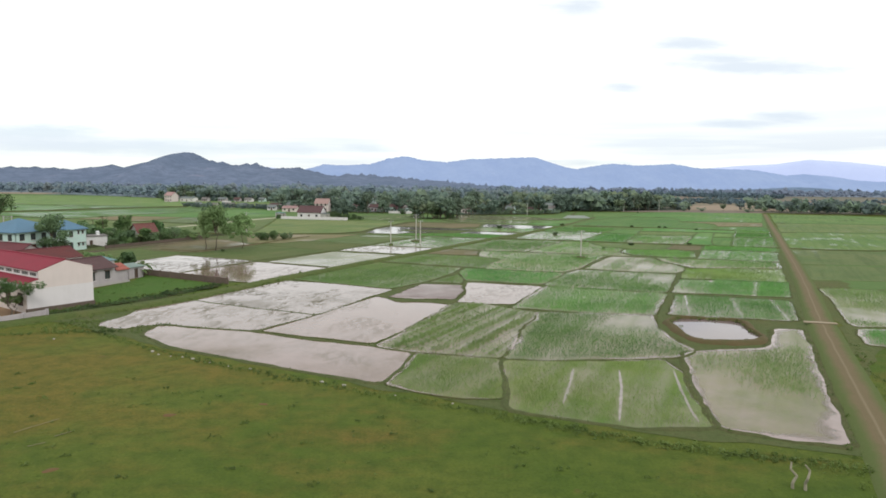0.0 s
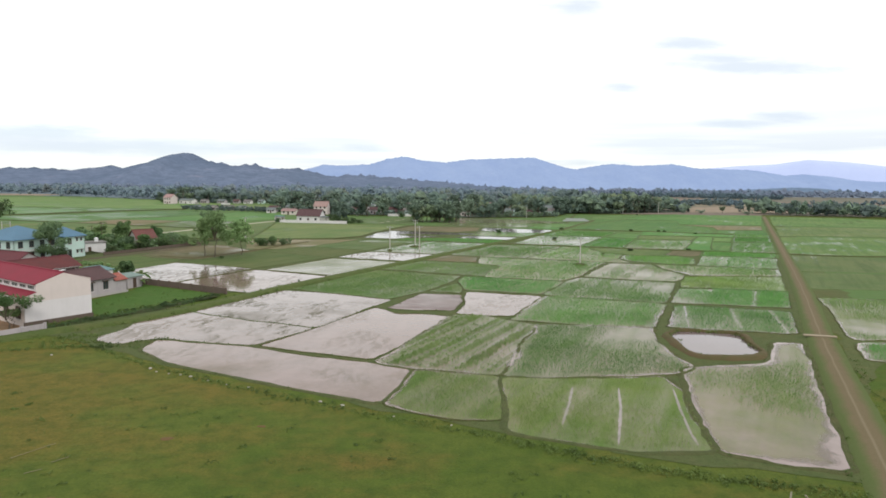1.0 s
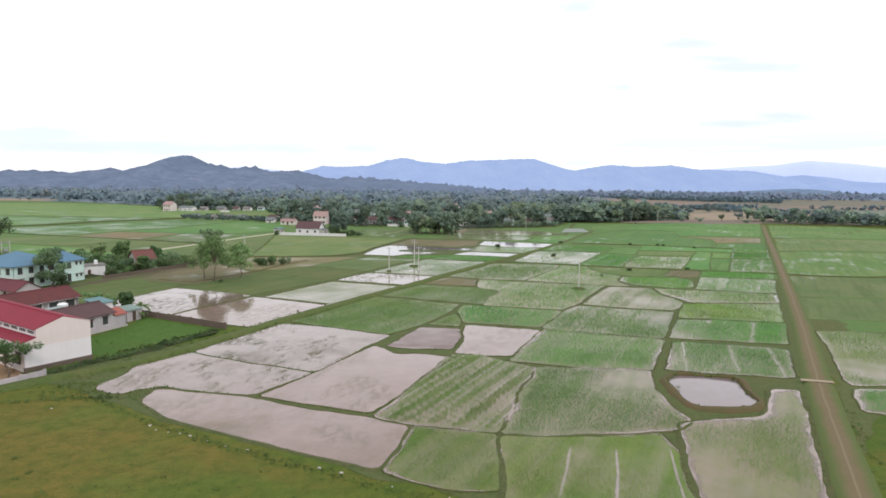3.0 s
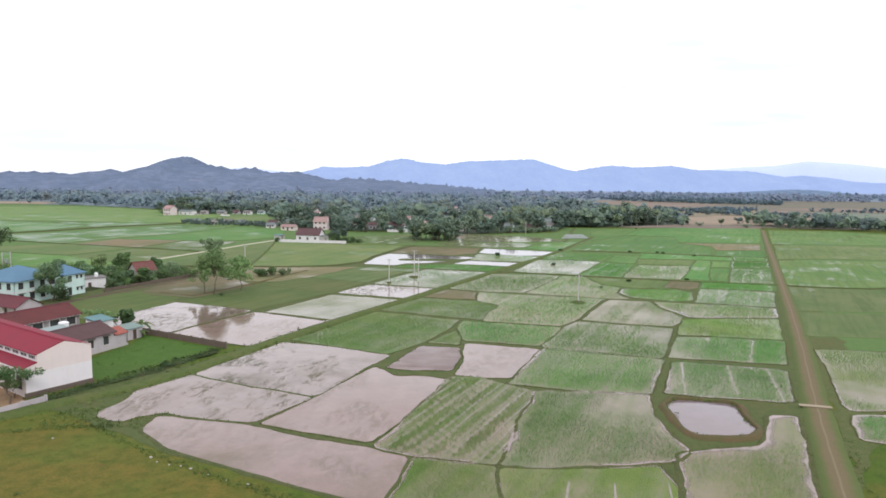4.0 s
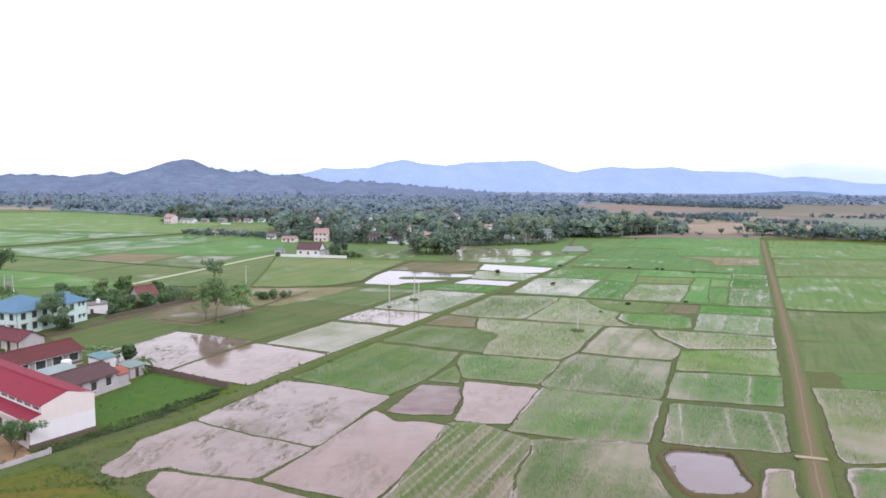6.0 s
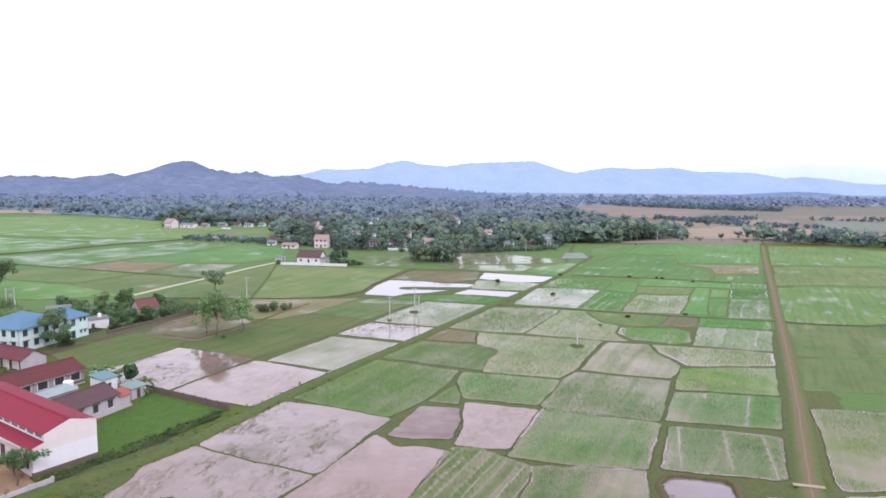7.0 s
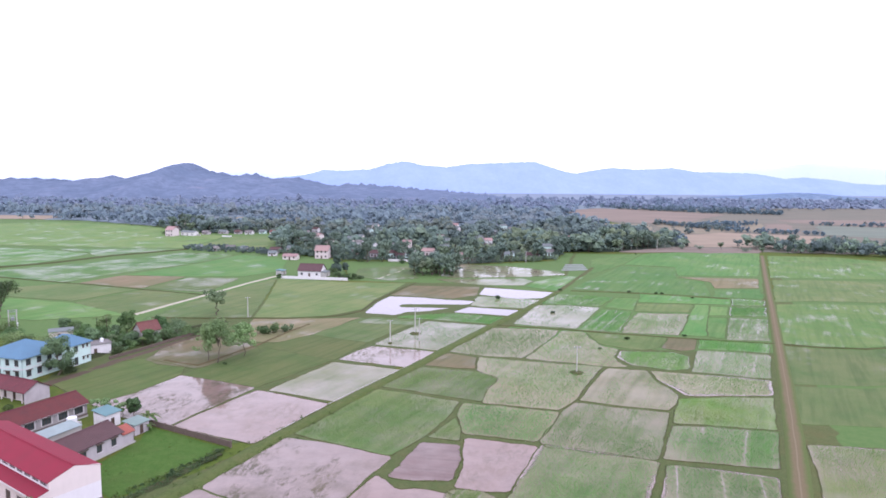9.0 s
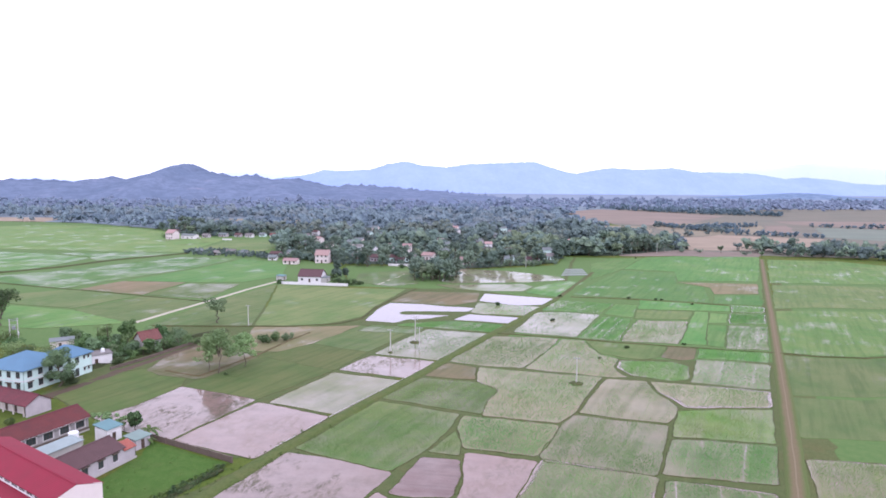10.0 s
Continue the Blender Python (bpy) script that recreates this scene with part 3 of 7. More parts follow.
def tube(p0, p1, r0, r1, sides=8, bm=None):
    bm = bm or bmesh.new()
    a, b = Vector(p0), Vector(p1)
    r = bmesh.ops.create_cone(bm, cap_ends=True, segments=sides, radius1=r0, radius2=r1, depth=(b - a).length)
    bmesh.ops.transform(bm, matrix=Matrix.Translation((a + b) / 2) @ (b - a).to_track_quat("Z", "Y").to_matrix().to_4x4(), verts=r["verts"])
    return bm


def prism(profile, x0, x1, along="x"):
    """A solid with the given (across, z) outline, drawn out from x0 to x1."""
    bm = bmesh.new()
    put = (lambda s, a, z: (s, a, z)) if along == "x" else (lambda s, a, z: (a, s, z))
    front = [bm.verts.new(put(x0, a, z)) for a, z in profile]
    rear = [bm.verts.new(put(x1, a, z)) for a, z in profile]
    bm.faces.new(front)
    bm.faces.new(rear[::-1])
    n = len(profile)
    for i in range(n):
        bm.faces.new((front[i], front[(i + 1) % n], rear[(i + 1) % n], rear[i]))
    bmesh.ops.recalc_face_normals(bm, faces=bm.faces)
    return bm


def inside(x, y, outline):
    hit = False
    for (x0, y0), (x1, y1) in zip(outline, outline[1:] + outline[:1]):
        if (y0 > y) != (y1 > y) and x < (x1 - x0) * (y - y0) / (y1 - y0) + x0:
            hit = not hit
    return hit


def along_line(points, step):
    """The polyline with a point about every step metres."""
    out = []
    for (x0, y0), (x1, y1) in zip(points, points[1:]):
        n = max(1, round(math.hypot(x1 - x0, y1 - y0) / step))
        out += [(x0 + (x1 - x0) * i / n, y0 + (y1 - y0) * i / n) for i in range(n)]
    return out + [points[-1]]


def strip(name, points, profile, material, step=2.5, wobble=0.25, parent=None, label="", lift=0.0):
    """A bank, track or channel along a polyline: profile is (across, z) pairs, with UV 0..1 across."""
    pts = along_line(points, step)
    verts, faces, n = [], [], len(profile)
    for i, (x, y) in enumerate(pts):
        (xa, ya), (xb, yb) = pts[max(i - 1, 0)], pts[min(i + 1, len(pts) - 1)]
        d = Vector((xb - xa, yb - ya)).normalized()
        for k, (a, z) in enumerate(profile):
            j = noise.noise(Vector((x * 0.23 + k * 3.7, y * 0.23, k * 1.3))) * wobble
            j += noise.noise(Vector((x * 0.9 + k * 3.7, y * 0.9, k * 2.3))) * wobble * 0.6
            zz = z + lift + (noise.noise(Vector((x * 0.4, y * 0.4, k * 5.1))) * 0.12 * min(1, wobble * 3) if 0 < k < n - 1 else 0)
            verts.append((x + d.y * (a + j), y - d.x * (a + j), zz))
    for i in range(len(pts) - 1):
        for k in range(n - 1):
            faces.append((i * n + k, i * n + k + 1, (i + 1) * n + k + 1, (i + 1) * n + k))
    ob = link_mesh(name, verts, faces, material, parent, label, smooth=True)
    uv = ob.data.uv_layers.new(name="UVMap")
    lo, hi = profile[0][0], profile[-1][0]
    for poly in ob.data.polygons:
        for li, vi in zip(poly.loop_indices, poly.vertices):
            uv.data[li].uv = ((profile[vi % n][0] - lo) / (hi - lo), (vi // n) * step / 5)
    return ob

# ---- ground: one sheet to the horizon ----
def ground_sheet():
    rings = [0, 20, 40, 60, 80, 110, 150, 200, 280, 400, 600, 900, 1400, 2200, 3400, 4800]
    verts, faces, sides = [(0, 0, 0)], [], 72
    for r in rings[1:]:
        for s in range(sides):
            a = 2 * math.pi * s / sides
            verts.append((r * math.cos(a), r * math.sin(a), 0.0))
    for s in range(sides):
        faces.append((0, 1 + s, 1 + (s + 1) % sides))
    for k in range(len(rings) - 2):
        for s in range(sides):
            a, b = 1 + k * sides + s, 1 + k * sides + (s + 1) % sides
            faces.append((a, a + sides, b + sides, b))
    return tagged(link_mesh("ground", verts, faces, M["turf"]), "grazed green pasture with straw-brown patches", "ground", kind="structure")


ground_sheet()

# ---- flooded fields and their bunds ----
SAYS = {
    "bareflat": "half-bare paddy of rice patches in pinkish mud",
    "water": "flooded paddy of still pinkish-grey muddy water", "pond": "small open pond of still grey water", "mudgrass": "flooded paddy with weedy mud streaks",
    "wet": "flooded paddy with sparse stubble and shallow water", "wetrice": "paddy of sparse young rice in muddy water", "rowrice": "green paddy planted in lanes with wet gaps",
    "brownrice": "paddy of thin rice over brown mud", "rice": "green paddy of young rice", "green": "dense green rice field", "bright": "bright fresh green rice field",
    "thinrice": "paddy of thin yellowish rice over brown water", "grassy": "grass-green paddy with few wet streaks", "olive": "plain olive-green grass field", "fresh": "wide field of fresh yellow-green rice", "dull": "dull olive-green grassy field", "fallow": "fallow straw-brown field", "mud": "muddy wet field with puddles", "plough": "ploughed muddy field with wet furrows",
}


def edge_of(points, step, wobble):
    """A closed outline with softened corners and slightly uneven sides."""
    area = sum(x0 * y1 - x1 * y0 for (x0, y0), (x1, y1) in zip(points, points[1:] + points[:1]))
    pts = points if area > 0 else points[::-1]
    cut = []
    for i, (x, y) in enumerate(pts):
        (xp, yp), (xn, yn) = pts[i - 1], pts[(i + 1) % len(pts)]
        for ox, oy in ((xp, yp), (xn, yn)):
            far = math.hypot(ox - x, oy - y)
            f = min(0.2, 0.7 / far)
            cut.append((x + (ox - x) * f, y + (oy - y) * f))
    out = []
    for i, (x0, y0) in enumerate(cut):
        x1, y1 = cut[(i + 1) % len(cut)]
        n = max(1, round(math.hypot(x1 - x0, y1 - y0) / step))
        out += [(x0 + (x1 - x0) * k / n, y0 + (y1 - y0) * k / n) for k in range(n)]
    soft = []
    for x, y in out:
        soft.append((x + wobble * noise.noise(Vector((x * 0.16, y * 0.16, 1.5))) + 0.5 * wobble * noise.noise(Vector((x * 0.7, y * 0.7, 4.5))),
                     y + wobble * noise.noise(Vector((x * 0.16, y * 0.16, 8.5))) + 0.5 * wobble * noise.noise(Vector((x * 0.7, y * 0.7, 6.5)))))
    return soft


def paddy_floor(points, material="verge", says="grassy earth between the paddy fields", z=0.03):
    bm = bmesh.new()
    bm.faces.new([bm.verts.new((x, y, z)) for x, y in edge_of(points, 3.0, 1.6)])
    bm.normal_update()
    bmesh.ops.triangulate(bm, faces=bm.faces, ngon_method="EAR_CLIP")
    tagged(part("paddy_ground", bm, M[material], None), says, "ground", kind="structure")


paddy_floor([(-57, 94), (-47, 86), (-34, 78), (-4, 61), (22, 48.5), (33, 46.5), (48, 76), (76, 129), (250, 480), (110, 500), (62, 318), (-20, 152), (-46, 111)])
paddy_floor([(-40, 127), (58, 312), (20, 345), (-28, 345), (-108, 250), (-104, 168), (-80, 150), (-62, 138)])
paddy_floor([(20, 330), (62, 318), (110, 500), (104, 502), (87, 448), (17, 420), (-30, 440), (-60, 440), (-46, 352), (-9, 346)], "meadow", "green meadow before the village", 0.025)
paddy_floor([(-900, 985), (-605, 918), (-467, 880), (-325, 772), (-262, 700), (-160, 700), (-134, 612), (-112, 484), (-64, 446), (-46, 352), (-85, 355), (-106, 250), (-120, 212), (-175, 235), (-420, 380)], "meadow", "green meadow ground between far rice fields", 0.025)
paddy_floor([(-74, 70), (-60, 88.6), (-57, 94), (-60.5, 95.6), (-82, 111), (-100, 92)], "red_earth", "bare orange earth of the hall yard", 0.04)
paddy_floor([(46, 66), (64, 88), (120, 147), (210, 250), (330, 410), (300, 455), (258, 490), (78, 131)])

paddy_floor([(20, 214), (60, 205), (112, 200), (150, 285), (250, 482), (112, 498), (64, 318)], "meadow", "low green growth between far paddy fields", 0.045)
paddy_floor([(70, 95), (120, 147), (210, 250), (330, 410), (300, 455), (262, 488), (180, 320), (104, 170)], "meadow", "low green growth beside the farm track", 0.045)

FIELDS = []
# young rice: share of ground planted, patchiness, height, lanes
SHOOTS = {"bareflat": (0.3, 1.5, 0.24, 0.3), "wetrice": (0.55, 0.8, 0.27, 0.45), "rowrice": (0.62, 0.5, 0.3, 1.1), "brownrice": (0.42, 0.9, 0.24, 0.45), "rice": (0.7, 0.5, 0.3, 0.4), "thinrice": (0.44, 0.6, 0.28, 0.4), "wet": (0.22, 0.5, 0.24, 0.4), "bright": (0.48, 0.7, 0.24, 0.2), "green": (0.6, 0.4, 0.26, 0.3), "grassy": (0.5, 0.4, 0.22, 0.3), "dull": (0.35, 0.4, 0.2, 0.3)}


def wet_margin(rim, level, wide, root):
    """The bare, wet edge of a planted field, inside its bund; wide in places, gone in others."""
    n, verts, faces = len(rim), [], []
    for i, (x, y) in enumerate(rim):
        (xa, ya), (xb, yb) = rim[i - 2], rim[(i + 2) % n]
        d = Vector((xb - xa, yb - ya)).normalized()
        w = wide * max(0.15, 0.75 + 1.5 * noise.noise(Vector((x * 0.09, y * 0.09, 5.5))) + 0.6 * noise.noise(Vector((x * 0.5, y * 0.5, 1.5))))
        verts += [(x, y, level + 0.03), (x - d.y * w, y + d.x * w, level + 0.02)]
    for i in range(n):
        j = (i + 1) % n
        faces.append((2 * i, 2 * j, 2 * j + 1, 2 * i + 1))
    ob = link_mesh("wet_margin", verts, faces, M["margin"], root, "bare wet mud along the edge")
    uv = ob.data.uv_layers.new(name="UVMap")
    for poly in ob.data.polygons:
        for li, vi in zip(poly.loop_indices, poly.vertices):
            uv.data[li].uv = (vi // 2, vi % 2)


def wet_lanes(rim, level, count, bearing, far, root, half):
    """Narrow open lanes of water between the planted beds."""
    g = np.random.default_rng(int(abs(rim[0][0] * 31 + rim[0][1] * 17)) + 3)
    ux, uy = math.sin(radians(bearing)), math.cos(radians(bearing))
    across = [x * uy - y * ux for x, y in rim]
    along = [x * ux + y * uy for x, y in rim]
    lo, hi = min(across), max(across)
    step, cleared = (0.8 if far < 170 else 2.0), []
    for k in range(count):
        a0 = lo + (hi - lo) * (k + 0.5 + 0.14 * g.normal()) / count
        run, broad, seed = [], half * (0.7 + 0.6 * g.random()), g.uniform(0, 50)
        runs = [run]
        s = min(along)
        while s < max(along):
            a = a0 + 0.45 * noise.noise(Vector((s * 0.05, seed, 0.5))) + 0.14 * noise.noise(Vector((s * 0.3, seed, 2.5)))
            x, y = ux * s + uy * a, uy * s - ux * a
            if inside(x, y, rim) and noise.noise(Vector((s * 0.05, seed, 8.5))) > -0.55:
                run.append((x, y))
                cleared.append((x, y))
            elif run:
                run = []
                runs.append(run)
            s += step
        for r in runs:
            if len(r) > 2:
                verts, faces = [], []
                for i, (x, y) in enumerate(r):
                    w = broad * (0.35 + min(1.0, 0.6 * i, 0.6 * (len(r) - 1 - i))) * (0.7 + 0.8 * abs(noise.noise(Vector((x, y, 3.5)))))
                    verts += [(x + uy * w, y - ux * w, level + 0.014 + 0.003 * k), (x - uy * w, y + ux * w, level + 0.014 + 0.003 * k)]
                for i in range(len(r) - 1):
                    faces.append((2 * i, 2 * i + 2, 2 * i + 3, 2 * i + 1))
                link_mesh("wet_lane", verts, faces, M["lane"], root)
    return cleared


def wet_gap(line, level, root):
    """One winding strip of open water, left bare between planted beds."""
    pts = along_line(line, 0.6)
    verts, faces = [], []
    for i, (x, y) in enumerate(pts):
        (xa, ya), (xb, yb) = pts[max(i - 1, 0)], pts[min(i + 1, len(pts) - 1)]
        d = Vector((xb - xa, yb - ya)).normalized()
        w = 0.1 * (0.35 + min(1.0, 0.4 * i, 0.4 * (len(pts) - 1 - i))) * (0.75 + 0.9 * abs(noise.noise(Vector((x * 0.8, y * 0.8, 3.5)))))
        verts += [(x + d.y * w, y - d.x * w, level + 0.018), (x - d.y * w, y + d.x * w, level + 0.018)]
    for i in range(len(pts) - 1):
        faces.append((2 * i, 2 * i + 2, 2 * i + 3, 2 * i + 1))
    link_mesh("wet_lane", verts, faces, M["lane"], root)
    return pts


def rice_shoots(kind, rim, level, far, root, bare=(), margin=0.0):
    """Young rice standing in the water: thin upright blades, sparser along wet lanes and in bare patches."""
    share, patchy, tall, lanes = SHOOTS[kind]
    xs, ys = np.array([p[0] for p in rim]), np.array([p[1] for p in rim])
    g = np.random.default_rng(int(abs(xs[0] * 13 + ys[0] * 7)) + 1)
    grow = max(1.0, far / 95.0) ** 1.05
    x0, x1, y0, y1 = xs.min(), xs.max(), ys.min(), ys.max()
    n = int(115.0 * (x1 - x0) * (y1 - y0) / grow**2)
    px, py = g.uniform(x0, x1, n), g.uniform(y0, y1, n)
    ok = np.zeros(n, bool)
    for (xa, ya), (xb, yb) in zip(rim, rim[1:] + rim[:1]):
        ok ^= ((ya > py) != (yb > py)) & (px < (xb - xa) * (py - ya) / (yb - ya + 1e-9) + xa)
    px, py = px[ok], py[ok]
    # density over a coarse net of the field
    net, seed = 0.75 * grow**0.5, float(g.uniform(0, 90))
    nx, ny = int((x1 - x0) / net) + 2, int((y1 - y0) / net) + 2
    dens = np.empty((nx, ny))
    for i in range(nx):
        for j in range(ny):
            x, y = x0 + i * net, y0 + j * net
            s, a = x * 0.4716 + y * 0.882, x * 0.882 - y * 0.4716
            f = noise.fractal(Vector((x * 0.04, y * 0.04, seed)), 1.0, 2.0, 3) * patchy * 0.8
            f += noise.noise(Vector((a * 0.5, s * 0.03, seed + 9))) * lanes * 0.7
            dens[i, j] = share + f
    for x, y in rim:
        i, j = int((x - x0) / net), int((y - y0) / net)
        dens[max(i - 1, 0):i + 2, max(j - 1, 0):j + 2] *= 0.8
    for x, y in bare:
        dens[int((x - x0) / net), int((y - y0) / net)] *= 0.12
    edge = np.full(len(px), 99.0)
    for x, y in rim:
        np.minimum(edge, (px - x) ** 2 + (py - y) ** 2, out=edge)
    thinned = np.clip(np.sqrt(edge) / (0.3 + 1.3 * margin), 0.0, 1.0)
    keep = g.random(len(px)) < thinned * dens[((px - x0) / net).astype(int), ((py - y0) / net).astype(int)]
    px, py = px[keep], py[keep]
    n = len(px)
    if n < 4:
        return
    h = 1.15 * tall * (0.55 + 0.7 * g.random(n)) * (0.8 + 0.2 * grow)
    w = 0.009 * grow * (0.6 + 0.8 * g.random(n))
    t = g.uniform(0, math.pi, n)
    ax, ay = np.cos(t) * w, np.sin(t) * w
    lx, ly = g.normal(size=n) * 0.2 * h, g.normal(size=n) * 0.2 * h
    z = np.full(n, level - 0.01)
    quads = np.stack([np.stack([px - ax * 0.7, py - ay * 0.7, z], 1), np.stack([px + ax * 0.7, py + ay * 0.7, z], 1),
                      np.stack([px + ax + lx, py + ay + ly, z + h], 1), np.stack([px - ax + lx, py - ay + ly, z + h], 1)], 1)
    tagged(quads_mesh("rice_shoots", quads, M[{"bright": "shoot_bright", "dull": "shoot_dull", "brownrice": "shoot_olive", "bareflat": "shoot_olive", "rowrice": "shoot_olive", "grassy": "shoot_olive"}.get(kind, "shoot")], root), kind="stuff")


def quads_mesh(name, quads, material, parent=None, label=""):
    v = quads.reshape(-1, 3)
    n = len(quads)
    me = bpy.data.meshes.new(name)
    me.vertices.add(len(v))
    me.vertices.foreach_set("co", v.astype(np.float32).ravel())
    me.loops.add(4 * n)
    me.loops.foreach_set("vertex_index", np.arange(4 * n, dtype=np.int32))
    me.polygons.add(n)
    me.polygons.foreach_set("loop_start", np.arange(0, 4 * n, 4, dtype=np.int32))
    me.update()
    me.validate()
    me.materials.append(material)
    ob = new(name, me)
    ob.parent = parent
    return tagged(ob, label)



def field(kind, points, bund=0.2, high=0.15, earth="bank", lanes=0, bearing=28.0, margin=None, wide=0.1, gaps=()):
    cx, cy = sum(p[0] for p in points) / len(points), sum(p[1] for p in points) / len(points)
    far = math.hypot(cx, cy)
    step, wobble = (1.3, 0.4) if far < 170 else (2.2, 0.5) if far < 320 else (5.0, 0.8)
    level = 0.06 + 0.004 * (len(FIELDS) % 12) + (0.06 if far > 300 else 0)
    if far > 200 and earth == "bank":
        earth = "meadow_bund"
    rim = edge_of(points, step, wobble)
    FIELDS.append((kind, rim))
    name = "pond" if kind == "pond" else "rice_field"
    root = thing(name, pose(0, 0, 0), SAYS[kind], "pond" if kind == "pond" else "rice field", "paddy fields")
    bm = bmesh.new()
    bm.faces.new([bm.verts.new((x, y, level)) for x, y in rim])
    bm.normal_update()
    bmesh.ops.triangulate(bm, faces=bm.faces, ngon_method="EAR_CLIP")
    part("water_surface" if kind in ("water", "pond") else "crop", bm, M[kind], root)
    # the bund: a low ridge round the field
    inward = min(bund * 0.7, 0.3)
    n, rows = len(rim), ((-inward, -0.02), (-inward * 0.6, high * 0.7), (0.0, high), (bund * 0.6, high * 0.7), (bund, -0.02))
    verts, faces = [], []
    for i, (x, y) in enumerate(rim):
        (xa, ya), (xb, yb) = rim[i - 1], rim[(i + 1) % n]
        d = Vector((xb - xa, yb - ya)).normalized()
        swell = 1 + 0.55 * noise.noise(Vector((x * 0.3, y * 0.3, 2.2)))
        for k, (a, z) in enumerate(rows):
            verts.append((x + d.y * a * swell, y - d.x * a * swell, z * swell + (0.05 * noise.noise(Vector((x, y, k))) if 0 < k < 4 else 0)))
    for i in range(n):
        for k in range(4):
            a, b = i * 5 + k, ((i + 1) % n) * 5 + k
            faces.append((a, a + 1, b + 1, b))
    link_mesh("bund", verts, faces, M[earth], root, "low grassy earth bund", smooth=True)
    if margin is None:
        margin = 0.9 if kind in ("wetrice", "brownrice", "rowrice", "rice") and far < 115 else 0.15 if kind in ("wetrice", "thinrice", "rice", "wet") and far < 340 else 0.0
    if margin:
        wet_margin(rim, level, margin, root)
    open_water = wet_lanes(rim, level, lanes, bearing, far, root, wide) if lanes else []
    for line in gaps:
        open_water = open_water + wet_gap(line, level, root)
    if kind in SHOOTS and ((far < 186 and kind != "wet") or (kind in ("thinrice", "wetrice", "rice", "brownrice", "wet") and 185 < far < 350)):
        rice_shoots(kind, rim, level, far, root, open_water, margin)
    return root


field("water", [(-38.2, 83.3), (-38.1, 88.7), (-36.2, 88.7), (-30.3, 87.3), (-23.5, 85.1), (-14.4, 80.5), (-7.0, 77.9), (-2.0, 75.0), (-4.8, 63.0), (-9.3, 64.7), (-15.8, 68.0), (-20.9, 70.9), (-27.2, 74.5), (-32.4, 77.6)], bund=0.5)
field("brownrice", [(-2.0, 75.0), (2.5, 74.2), (8.2, 72.2), (7.7, 66.9), (7.4, 62.1), (7.1, 59.1), (3.6, 58.4), (1.6, 58.8), (-2.2, 60.7), (-4.8, 63.0)], margin=0.7)
field("brownrice", [(8.2, 72.2), (18.8, 72.1), (27.2, 73.2), (27.7, 67.6), (26.1, 62.7), (25.1, 57.5), (24.0, 51.7), (17.7, 51.4), (12.5, 53.1), (9.3, 54.4), (6.8, 56.1), (7.4, 62.1)], bund=0.55, margin=0.7, gaps=([(15.6, 68.9), (14.0, 63.2), (12.1, 57.3)], [(20.5, 68.4), (19.0, 62.4), (16.1, 53.1)], [(26.5, 68.5), (24.7, 61.7), (23.3, 55.6), (22.9, 53.0)]))
field("bareflat", [(30.5, 76.4), (34.8, 77.6), (41.6, 78.5), (43.8, 81.2), (48.5, 90.0), (52.7, 89.5), (48.5, 79.5), (42.8, 68.5), (38.5, 59.9), (35.3, 53.1), (32.6, 47.9), (28.5, 48.9), (24.0, 51.7), (24.5, 54.5), (25.1, 57.5), (26.1, 62.7), (27.7, 67.6)], bund=0.6, margin=1.3)
field("pond", [(35.0, 93.5), (37.5, 96.4), (41.4, 96.0), (45.5, 94.7), (45.9, 92.7), (44.5, 87.8), (44.5, 84.2), (42.4, 81.5), (39.2, 80.7), (35.5, 81.1), (34.3, 82.9), (34.4, 87.4)], bund=0.95, high=0.5, earth="brown_bank")
field("mudgrass", [(-46.2, 87.9), (-47, 90.7), (-45.5, 93.9), (-45.6, 99.2), (-40.5, 107.9), (-29.0, 101.6), (-17.5, 96.7), (-23.8, 85.9), (-33.1, 88.3), (-37.6, 89.7), (-40, 88.1), (-41.7, 85.8)], bund=0.12, high=0.07)
field("mudgrass", [(-40.2, 108.3), (-35.2, 119.2), (-30.1, 130.8), (-21.1, 128.1), (-7.6, 121.3), (-17.3, 97.2), (-29.1, 102.1)], bund=0.12, high=0.07)
field("water", [(-23.1, 85.5), (-18.0, 95.3), (-14.4, 103.9), (-9.8, 113.6), (-5.7, 107.6), (-2.4, 108.2), (4.1, 106), (-2.4, 91), (-7.3, 78.9), (-14.6, 82)])
field("rowrice", [(-7.0, 77.9), (-4.7, 84.4), (3.6, 107.6), (8.2, 107.5), (16.7, 100.5), (10.1, 79.1), (8.2, 72.2), (2.5, 74.2), (-2.0, 75.0)], lanes=12, bearing=27, wide=0.07)
field("wetrice", [(8.2, 72.2), (10.1, 79.1), (16.7, 100.5), (34.7, 98.4), (32.0, 89.9), (32.1, 76.8), (29.6, 73.6), (15.3, 72.1)], bund=0.45, margin=0.9)
field("plough", [(-8, 112.7), (-1.9, 128.5), (6.2, 127), (6.2, 120.8), (3.7, 111), (-2.5, 110.9), (-6, 111.5)])
field("water", [(7.3, 130.7), (14.9, 128.7), (22, 126.4), (13.7, 106.6), (9.6, 106.6), (4.1, 108.3), (6.1, 116.9)])
field("wetrice", [(22.6, 127.8), (44.7, 119.3), (34.7, 98.4), (24.6, 99.6), (12.8, 103.7)])
field("wetrice", [(45.6, 118.1), (55.2, 115.5), (63.9, 112), (55.9, 95.6), (53.9, 94.9), (46.5, 96.7), (36.9, 99.1)], lanes=3, bearing=20, wide=0.08, margin=0.6)
